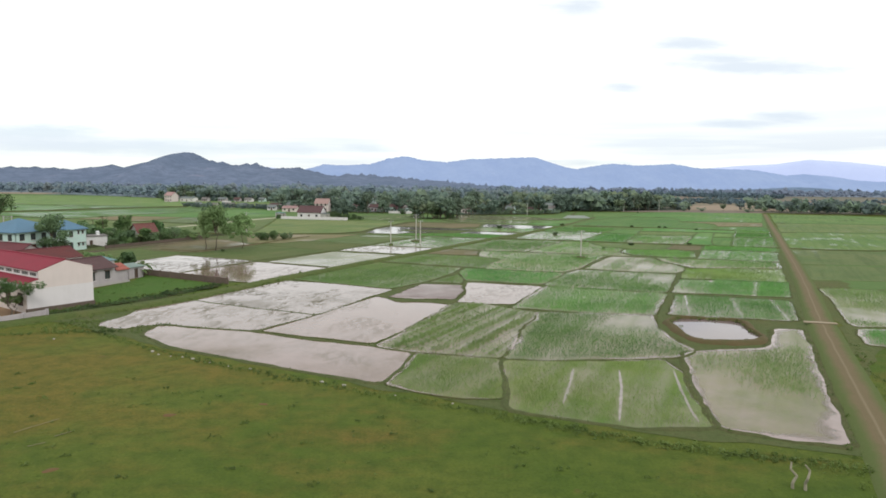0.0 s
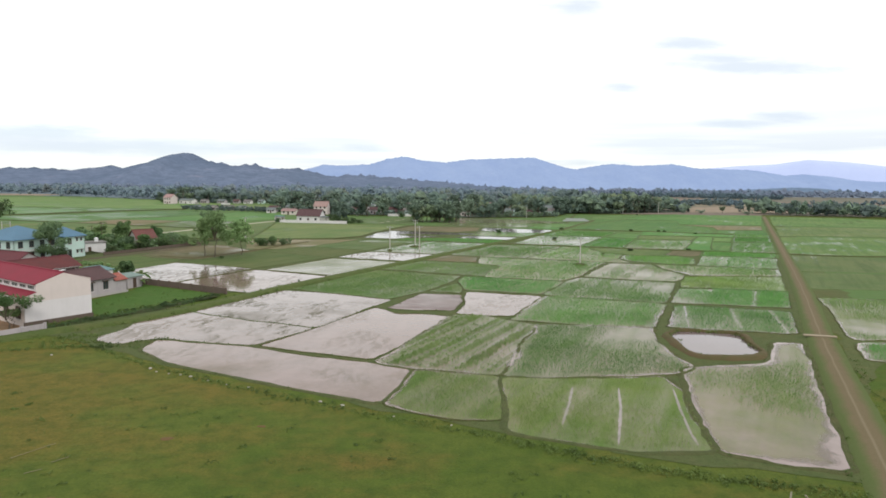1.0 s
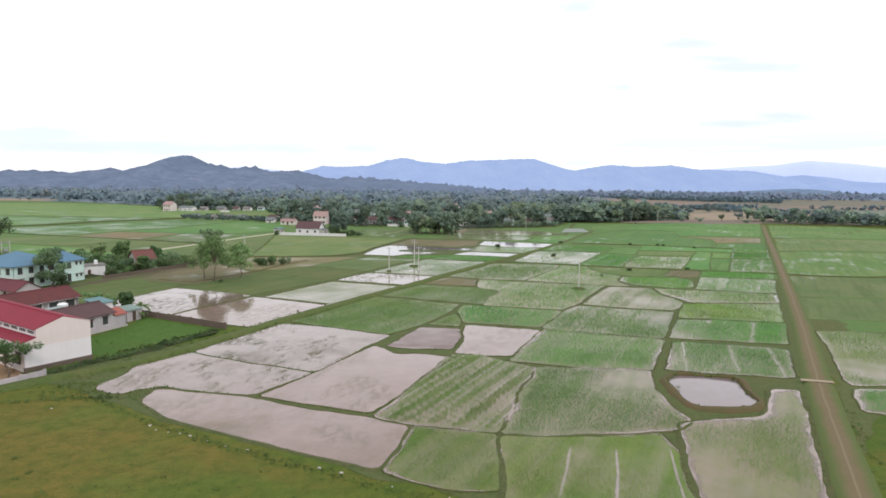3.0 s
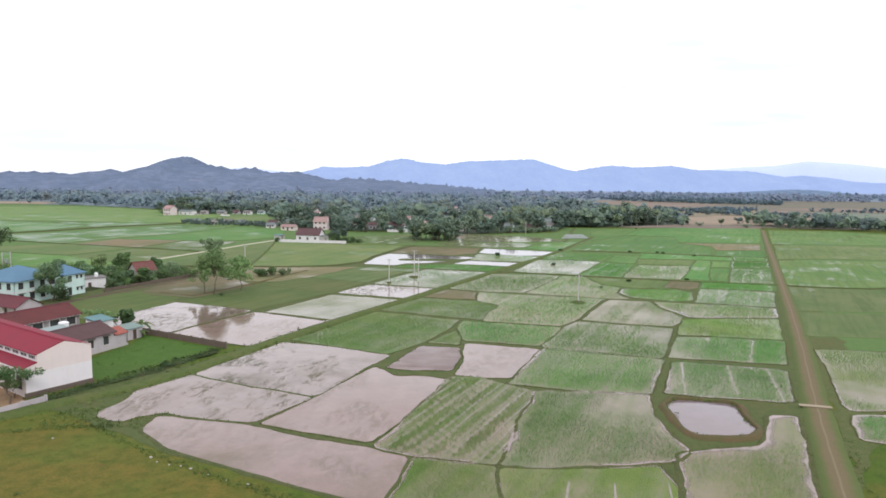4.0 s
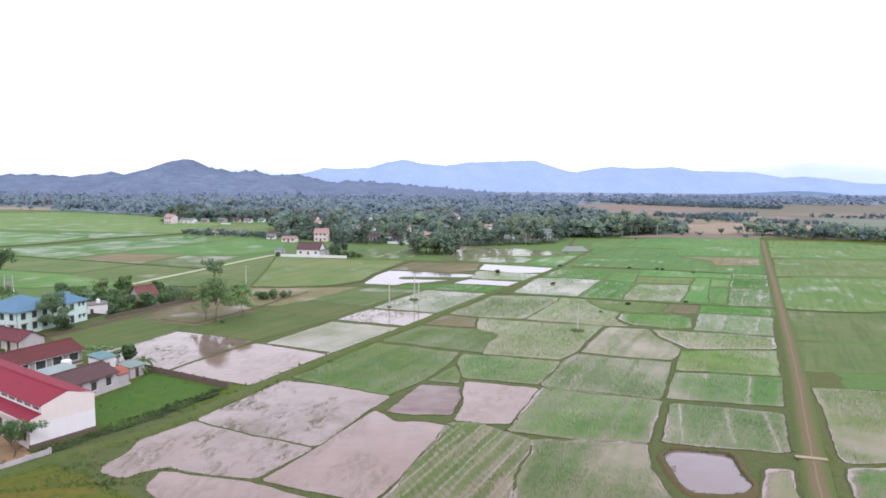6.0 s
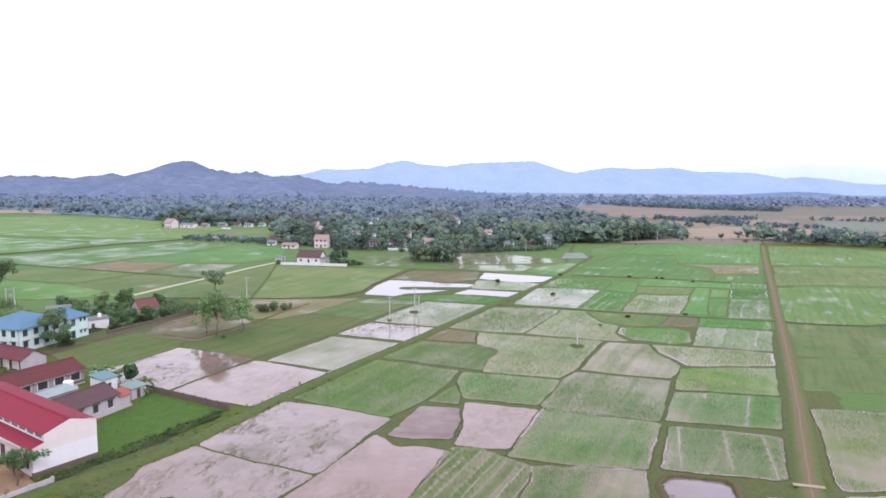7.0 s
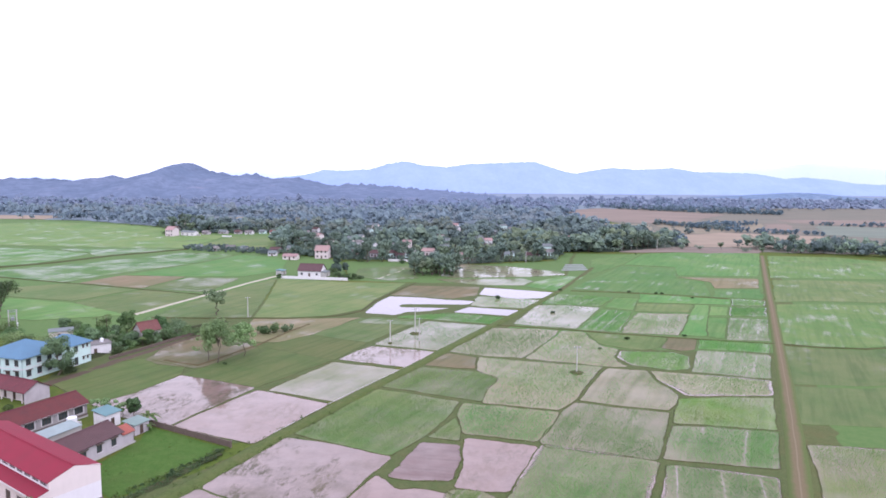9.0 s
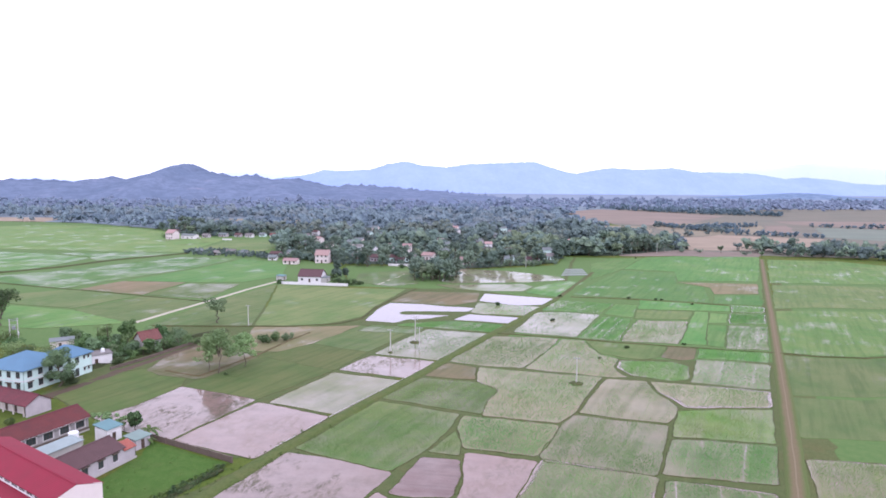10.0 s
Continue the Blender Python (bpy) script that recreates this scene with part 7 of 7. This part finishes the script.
for sx, sy, sh, lf in [(-112, 207, 6, "leaf"), (-108, 203, 5.5, "leaf_soft"), (-104, 206, 6.5, "leaf"), (-97, 208, 6.0, "leaf_soft"), (-93, 210, 6.5, "leaf"), (-90, 214, 5, "leaf"), (-87, 218, 5, "leaf_soft"), (-84, 222, 4, "leaf"), (-107, 224, 7, "leaf"), (-113, 220, 6, "leaf_pale"), (-118, 212, 5, "leaf"), (-124, 206, 4.5, "leaf_pale"),
                       (-131, 204, 4.5, "leaf"), (-137, 209, 5, "leaf_pale"), (-142, 216, 4.5, "leaf"), (-148, 222, 5, "weed"), (-100, 228, 5, "leaf_soft"), (-95, 224, 5.5, "leaf"), (-96.5, 205, 4.5, "leaf"), (-101, 203.5, 4, "leaf_soft"), (-60, 225, 3, "leaf"), (-56, 227, 3.2, "leaf"), (-52, 229, 2.6, "leaf_soft"), (-153, 215, 4.0, "weed"), (-146, 205, 3.5, "weed"), (-137, 198, 3, "weed"), (-129, 195, 3.5, "leaf")]:
    tree("bush" if sh < 5.2 else "leafy", sx, sy, sh * (0.75 if -106 < sx < -88 and sy < 212 else 1.2), int(sg.integers(1e6)), lf, where=" near the houses")
for sx, sy, sh, lf in [(-125.6, 196.4, 4.0, 'leaf_soft'), (-125.0, 199.5, 4.2, 'leaf'), (-118.8, 194.4, 4.3, 'leaf_yellow'), (-120.4, 201.1, 4.7, 'leaf_soft'), (-117.9, 190.1, 4.2, 'leaf_pale'), (-114.2, 195.2, 4.6, 'leaf_soft'), (-114.2, 199.7, 2.7, 'leaf'), (-102.7, 203.0, 2.8, 'leaf'), (-93.2, 208.6, 3.8, 'leaf_dark'), (-91.4, 212.2, 3.2, 'leaf_soft'), (-89.6, 215.6, 3.6, 'leaf_dark'), (-87.6, 219.6, 3.0, 'leaf'), (-97.3, 197.0, 3.0, 'leaf_dark'), (-97.4, 201.6, 1.8, 'leaf_soft'), (-97.2, 207.2, 2.1, 'leaf_pale'), (-96.2, 210.6, 2.2, 'leaf_soft'), (-95.5, 215.8, 1.6, 'leaf'), (-94.4, 219.5, 1.8, 'leaf_yellow'), (-112.7, 190.2, 3.2, 'leaf_soft'), (-123.6, 190.7, 4.6, 'leaf_pale')]:
    tree("bush", sx, sy, sh, int(sg.integers(1e6)), lf, "rounded garden shrub behind the mint building")
for k, (sx, sy) in enumerate([(-103.1, 205.6), (-102.7, 208.8), (-99.9, 207.3), (-98.9, 210.5), (-99.7, 215.6), (-101.8, 222.7), (-108.4, 219.8), (-106.4, 222.6), (-109.9, 217.1), (-111.3, 215.3), (-113.7, 215.3), (-95.2, 221.0), (-94.0, 222.8), (-93.2, 226.6), (-92.3, 229.5), (-120.3, 222.2), (-124.2, 225.9), (-127.5, 227.7), (-128.6, 223.9)]):
    tree("bush" if k % 3 else "leafy", sx, sy, 3.6 + 2.6 * sg.random(), int(sg.integers(1e6)), ("leaf_soft", "leaf", "leaf_soft", "leaf_pale")[k % 4], where=" in the gardens")
for k in range(11):
    tree("bush", -51.5 + 10.5 * k / 10 + sg.normal() * 0.4, 108 + 16.5 * k / 10 + sg.normal() * 0.4, 0.35 + 0.6 * sg.random() ** 2, int(sg.integers(1e6)), "leaf_dark", "low dark shrub along the garden plot")
for sx, sy, sh in [(-52, 356, 5), (-48, 359, 4.5), (-44, 357, 4), (-58, 372, 6), (-40, 358, 3.5), (-86, 360, 3), (-10, 392, 5), (10, 372, 4), (-270, 655, 7), (-20, 430, 4), (-12, 425, 3)]:
    tree("bush", sx, sy, sh, int(sg.integers(1e6)), "leaf_dark", where=" by the farmhouse" if sx < -30 else " in the meadow")

for k, (sx, sy) in enumerate([(-59.1, 385.3), (-55.0, 380.1), (-51.8, 385.7), (-60.5, 408.2), (-83.0, 462.0), (-89.3, 469.6), (-61.5, 441.0), (-56.0, 456.0), (-95.0, 461.3), (-48.4, 441.8)]):
    tree("leafy", sx, sy, 4.5 + 3.5 * sg.random(), int(sg.integers(1e6)), "leaf_deep", "small dark garden tree near the farmhouse", thin=0.5)
for sx, sy, sh in [(50.4, 263.4, 1.2), (67.6, 218.1, 1.0), (54.9, 204.9, 0.7), (98.1, 316.4, 1.3), (110.2, 311.9, 1.4), (113.1, 312.0, 1.2), (123.8, 300.3, 0.9), (64.4, 320.4, 1.6), (89.7, 223.2, 0.8), (30.6, 296.8, 2.0), (-60.4, 185.8, 0.8), (157.4, 493.1, 1.4)]:
    tree("bush", sx, sy, sh, int(sg.integers(1e6)), "leaf_dark", "small dark bush on a field bund")


def frond_plant(name, x, y, high, count, length, seed, label, trunk=0.1):
    """Banana, papaya or palm: a stem with long arching blades."""
    g = np.random.default_rng(seed)
    r = thing(name, pose(x, y, 0), label, "plant", "garden plants")
    part("stem", tube((0, 0, -0.1), (g.normal() * 0.15, g.normal() * 0.15, high), trunk, trunk * 0.7, 7), M["bark"], r)
    for k in range(count):
        a, up = 2 * math.pi * (k + g.random() * 0.6) / count, 0.35 + 0.7 * g.random()
        v, f = [], []
        for i in range(6):
            s = i / 5
            out, z = length * s * math.cos(up * (1 - 0.4 * s)), high + length * (s * math.sin(up) - 0.75 * s * s)
            w = 0.3 * length * math.sin(math.pi * min(0.97, 0.12 + 0.85 * s)) * 0.5
            v += [(math.cos(a) * out - math.sin(a) * w, math.sin(a) * out + math.cos(a) * w, z - 0.06), (math.cos(a) * out, math.sin(a) * out, z), (math.cos(a) * out + math.sin(a) * w, math.sin(a) * out - math.cos(a) * w, z - 0.06)]
        for i in range(5):
            f += [(3 * i, 3 * i + 1, 3 * i + 4, 3 * i + 3), (3 * i + 1, 3 * i + 2, 3 * i + 5, 3 * i + 4)]
        link_mesh("frond", v, f, M["weed" if name != "palm" else "leaf"], r)


frond_plant("banana_plant", -61.8, 137.8, 2.2, 9, 2.9, 5, "broad-leaved banana plant by the old wall")
frond_plant("banana_plant", -60.4, 134.6, 1.3, 8, 1.8, 6, "broad-leaved banana plant by the old wall")
frond_plant("papaya_plant", -110.0, 217, 8.0, 10, 1.9, 8, "tall papaya with drooping leaves above shrubs", 0.12)
frond_plant("papaya_plant", -114.5, 219, 6.6, 9, 1.7, 9, "tall papaya with drooping leaves above shrubs", 0.12)
frond_plant("banana_plant", -93.5, 206.5, 2.4, 8, 2.4, 10, "broad-leaved banana plant near the red house")


# ---- poles ----
def pole(x, y, high, label, arms=1, mound=0.0):
    r = thing("power_pole", pose(x, y, 0), label, "pole", "power poles")
    part("shaft", tube((0, 0, -0.3), (0, 0, high), 0.2, 0.13, 10), M["pole"], r)
    for k in range(arms):
        z = high - 0.35 - 0.9 * k
        arm = part("crossarm", boxes((-0.9, 0.9, -0.06, 0.06, z - 0.06, z + 0.06)), M["steel"], r)
        for s in (-0.8, 0.0, 0.8):
            part("insulator", tube((s, 0, z + 0.06), (s, 0, z + 0.28), 0.06, 0.04, 8), M["tank"], arm)
    if mound:
        bm = bmesh.new()
        bmesh.ops.create_icosphere(bm, subdivisions=3, radius=1.0)
        for v in bm.verts:
            v.co = Vector((v.co.x * mound, v.co.y * mound, max(0.0, v.co.z) * 0.6)) * (1 + 0.25 * noise.noise(v.co * 2.3))
        part("mound", bm, M["bank"], r, "grassy earth mound at its foot", True)


pole(-13.7, 211.2, 8.1, "pale concrete power pole standing in a flooded paddy", 1, 0.8)
pole(-5.8, 225.2, 9.6, "pale concrete power pole beside a mound", 2, 2.0)
pole(-4.1, 215.0, 8.0, "pale concrete power pole in a paddy", 1)
pole(41.3, 177.9, 7.8, "pale concrete power pole on a grassy mound", 1, 2.0)
pole(-72.4, 251.6, 8.4, "pale concrete power pole at a field edge", 1)
for px, py, ph in [(155, 522, 8), (186, 528, 9), (-52, 448, 9), (64, 436, 8)]:
    pole(px, py, ph, "far pale concrete power pole near the village")


def transformer():
    r = thing("transformer_stand", pose(-150.2, 230, 0, 0, 0, 35), "twin-pole transformer stand with crossbeams", "transformer")
    for s in (-1.2, 1.2):
        part("post", tube((s, 0, -0.3), (s, 0, 7.2), 0.2, 0.16, 10), M["grey"], r)
    for z in (3.2, 5.0, 6.4, 7.0):
        part("crossbeam", boxes((-1.6, 1.6, -0.08, 0.08, z - 0.08, z + 0.08)), M["steel"], r)
    part("transformer_tank", boxes((-0.6, 0.6, -0.45, 0.45, 3.28, 4.5), bevel=0.06), M["steel"], r)
    part("fuse_box", boxes((1.0, 1.6, -0.5, -0.1, 1.2, 2.4), bevel=0.03), M["tank"], r)


transformer()

# ---- small things ----
# culvert slab over the ditch
tagged(part("culvert_slab", boxes((-2.2, 2.2, -0.4, 0.4, 0.32, 0.5), bevel=0.03), M["pale_earth"], None), "pale concrete slab over a roadside ditch", "slab").matrix_basis = pose(57.2, 92.5, 0, 0, 0, -16)


def lip_stones():
    """Concrete lining of the field channel along the embankment."""
    r = thing("field_channel", pose(0, 0, 0), "low broken concrete channel edge along the embankment", "channel", kind="structure")
    pts = along_line([(-34.4, 131.2), (-32.6, 134.7), (-23.9, 152.8), (-17.4, 165.0), (-11.3, 175.6), (-7.0, 183.9)], 1.9)
    g = np.random.default_rng(3)
    me = bpy.data.meshes.new("lining")
    bm = boxes((-0.8, 0.8, -0.07, 0.07, 0.0, 0.24), bevel=0.02)
    bm.to_mesh(me)
    bm.free()
    me.materials.append(M["grey"])
    for (x0, y0), (x1, y1) in zip(pts, pts[1:]):
        if g.random() < 0.12:
            continue
        o = new("lining", me)
        o.parent = r
        o.matrix_basis = pose((x0 + x1) / 2, (y0 + y1) / 2, 0, 0, g.normal() * 1.5, math.degrees(math.atan2(y1 - y0, x1 - x0)))


lip_stones()


def goal(x, y, bearing, label):
    """A fallen bamboo goal frame lying in the grass."""
    r = thing("goal_frame", pose(x, y, 0, 0, 0, 90 - bearing), label, "goal")
    part("bar", tube((0, 0, 0.08), (3.5, 0, 0.1), 0.024, 0.02, 6), M["stick"], r)
    part("post", tube((1.3, -3.4, 0.06), (2.6, -3.5, 0.05), 0.024, 0.02, 6), M["stick"], r)
    part("post", tube((-0.8, -3.7, 0.06), (0.3, -4.0, 0.05), 0.024, 0.02, 6), M["stick"], r)


goal(-33.0, 49.9, 32, "fallen pale bamboo goal frame lying in the grass")


def straw_stake(x, y, seed):
    """A bent stake wrapped in pale straw, stuck in the turf."""
    g = np.random.default_rng(seed)
    r = thing("straw_stake", pose(x, y, 0, 0, 0, g.random() * 360), "bent pale straw-wrapped stake in the grass", "stake", "stakes")
    p = Vector((0, 0, -0.1))
    for k in range(4):
        q = Vector((g.normal() * 0.12, g.normal() * 0.12, 0.44 * (k + 1)))
        part("stalk", tube(p, q, 0.11 - 0.012 * k, 0.1 - 0.016 * k, 7), M["straw"], r)
        p = q


for k, (sx, sy) in enumerate([(24.3, 41.1), (25.0, 40.8)]):
    straw_stake(sx, sy, 60 + k)


def bare_patch(x, y, size, seed):
    """A low ring of scraped red earth."""
    g = np.random.default_rng(seed)
    verts, faces, n = [(0, 0, 0.035)], [], 22
    for ring in (0.55, 1.0):
        for k in range(n):
            a = 2 * math.pi * k / n
            f = size * ring * (1 + 0.35 * noise.noise(Vector((math.cos(a) * 1.3, math.sin(a) * 1.3, seed))))
            verts.append((math.cos(a) * f, math.sin(a) * f * 0.75, 0.03 if ring < 0.9 else 0.004))
    for k in range(n):
        m = (k + 1) % n
        faces += [(0, 1 + k, 1 + m), (1 + k, 1 + n + k, 1 + n + m, 1 + m)]
    tagged(link_mesh("bare_patch", verts, faces, M["red_scrape"]), "scraped patch of bare red earth in the turf", "earth", kind="structure").matrix_basis = pose(x, y, 0.0, 0, 0, g.random() * 360)


for k, (sx, sy, size) in enumerate([(-22.5, 54.1, 0.55), (-15.2, 57.0, 0.4), (-26.3, 43.3, 0.5)]):
    bare_patch(sx, sy, size, 3 * k + 1)


def scatter_weeds():
    """Tufts of taller grass along the pasture's edge, the embankment and the bunds."""
    g = np.random.default_rng(9)
    spots = []
    edge = along_line([(-60, 82), (-44.6, 85.0), (-34.6, 77.0), (-26.4, 71.5), (-15.5, 65.5), (-3.3, 59.2), (6.0, 54.8), (15.5, 49.6), (22.6, 46.6), (30, 45)], 0.3)
    for x, y in edge:
        for _ in range(5):
            spots.append((x + g.normal() * 0.4, y - 0.25 + g.normal() * 0.45, 0.06 + 0.26 * g.random() ** 3))
    for x, y in along_line(DYKE[1:7], 0.4):
        for _ in range(3):
            spots.append((x + g.normal() * 1.7, y + g.normal() * 1.2, 0.2 + 0.4 * g.random() ** 2))
    for _ in range(900):
        spots.append((g.uniform(-52, -30), g.uniform(84, 92), 0.12 + 0.35 * g.random() ** 3))
    for _ in range(260):
        x, y = g.uniform(-64, -41), g.uniform(105, 137)
        if inside(x, y, [(-54.2, 104.5), (-64.5, 113.5), (-59.6, 129), (-61.5, 137.0), (-40.8, 125.4), (-44.5, 118.5), (-50.5, 107.0)]):
            spots.append((x, y, 0.08 + 0.3 * g.random() ** 3))
    for x, y in along_line([(-51.5, 107), (-41, 124.5)], 0.25):
        for _ in range(4):
            spots.append((x + g.normal() * 0.6, y + g.normal() * 0.5, 0.15 + 0.5 * g.random() ** 2))
    for x, y in along_line([(-59.9, 95.2), (-54.5, 103.0), (-53.8, 106)], 0.2):
        for _ in range(2):
            spots.append((x + 0.3 + abs(g.normal()) * 0.5, y - 0.2 + g.normal() * 0.4, 0.15 + 0.5 * g.random() ** 2))
    for k, rim in FIELDS[:14]:
        tall = 0.5 if k == "pond" else 0.24
        for (x0, y0), (x1, y1) in zip(rim, rim[1:]):
            for _ in range(9 if k == "pond" else 3):
                f = g.random()
                spots.append((x0 + (x1 - x0) * f + g.normal() * 0.2, y0 + (y1 - y0) * f + g.normal() * 0.2, 0.05 + tall * g.random() ** 2.2))
    for x, y in along_line(TRACK[1:5], 0.5):
        for side in (-1, 1):
            spots.append((x + side * (2.4 + abs(g.normal())), y + g.normal() * 0.5, 0.1 + 0.3 * g.random() ** 2))
    for x, y in along_line([(6, 54.5), (15.5, 49.6), (22.6, 46.9), (33, 43.6)], 0.22):
        for _ in range(3):
            spots.append((x + g.normal() * 0.6, y - 0.5 + g.normal() * 0.5, 0.08 + 0.34 * g.random() ** 3))
    for _ in range(60):
        x, y = g.uniform(-44, 20), g.uniform(34, 70)
        for _ in range(7):
            spots.append((x + g.normal() * 0.3, y + g.normal() * 0.2, 0.1 + 0.12 * g.random()))
    for _ in range(700):
        spots.append((g.uniform(-48, 40), g.uniform(28, 60), 0.06 + 0.14 * g.random() ** 3))
    out = []
    for x, y, h in spots:
        if any(k in ("water", "brownrice", "bareflat", "wetrice", "mudgrass") and inside(x, y, rim) for k, rim in FIELDS[:12]):
            continue
        lobes = [(x, y, 0.45 * h, h * 0.75)]
        out.append(leaf_cloud(g, lobes, 13, h * 0.28, 0.1))
    q = np.concatenate(out)
    q[..., 2] = np.maximum(q[..., 2], 0.0)
    tagged(quads_mesh("weeds", q, M["weed"]), "ragged tufts of taller grass and weeds", "grass", kind="stuff")


scatter_weeds()


def rough_bank():
    """Dark weedy foot of the yard wall, running on below the hall to the old brick wall."""
    line = [(-57.2, 92.6), (-55.4, 98.0), (-52.6, 102.4), (-50.0, 105.6), (-47.4, 110.2), (-44.2, 117.0), (-41.4, 122.6)]
    tagged(strip("weedy_bank", line, [(-1.1, 0.0), (-0.6, 0.25), (0.0, 0.34), (0.5, 0.2), (0.9, 0.0)], M["rough"], 0.7, 1.1), "dark weedy bank at the foot of the embankment", "bank", kind="structure")
    g, out = np.random.default_rng(63), []
    for x, y in along_line(line, 0.12):
        for _ in range(2):
            h = 0.12 + 0.3 * g.random() ** 2
            out.append(leaf_cloud(g, [(x + g.normal() * 0.8, y + g.normal() * 0.6, 0.2 + 0.5 * h, h * 0.7)], 12, h * 0.3, 0.1))
    tagged(quads_mesh("weeds", np.concatenate(out), M["leaf_dark"]), "dark tangled weeds below the hall", "weeds", kind="stuff")


rough_bank()
tagged(strip("weedy_ditch", [(-103.6, 191.0), (-100.5, 201.8), (-96.3, 212.2), (-91.3, 222.9), (-85.0, 236.7), (-78.2, 243.3)], [(-2.2, 0.0), (-1.4, 0.5), (-0.5, 0.7), (0.4, 0.45), (1.2, 0.1), (2.0, 0.0)], M["rough"], 1.2, 1.0), "dark overgrown ditch bank beside the gardens", "bank", kind="structure")


def debris():
    """Pale stones and rubbish where the pasture meets the water."""
    g = np.random.default_rng(12)
    me = bpy.data.meshes.new("stone")
    bm = bmesh.new()
    bmesh.ops.create_icosphere(bm, subdivisions=1, radius=1.0)
    for v in bm.verts:
        v.co *= 1 + 0.4 * noise.noise(v.co * 1.7)
    bm.to_mesh(me)
    bm.free()
    me.materials.append(M["stone"])
    for x, y in [(-31.6, 73.6), (-29.9, 72.9), (-28.4, 72.5), (-27.0, 71.8), (-32.8, 74.8), (-24.6, 70.4), (-22.1, 69.0), (-19.5, 68.0), (-47.6, 80.5), (2.0, 57.4), (-11.0, 63.6), (-8.6, 62.4), (-3.4, 59.6)]:
        o = new("stone", me)
        s = 0.08 + 0.13 * g.random()
        o.matrix_basis = pose(x, y, s * 0.35, 0, 0, g.random() * 360) @ Matrix.Diagonal((s * 1.5, s, s * 0.7, 1))
        tagged(o, "pale weathered stone at the pasture edge", "stone", "stones")


debris()
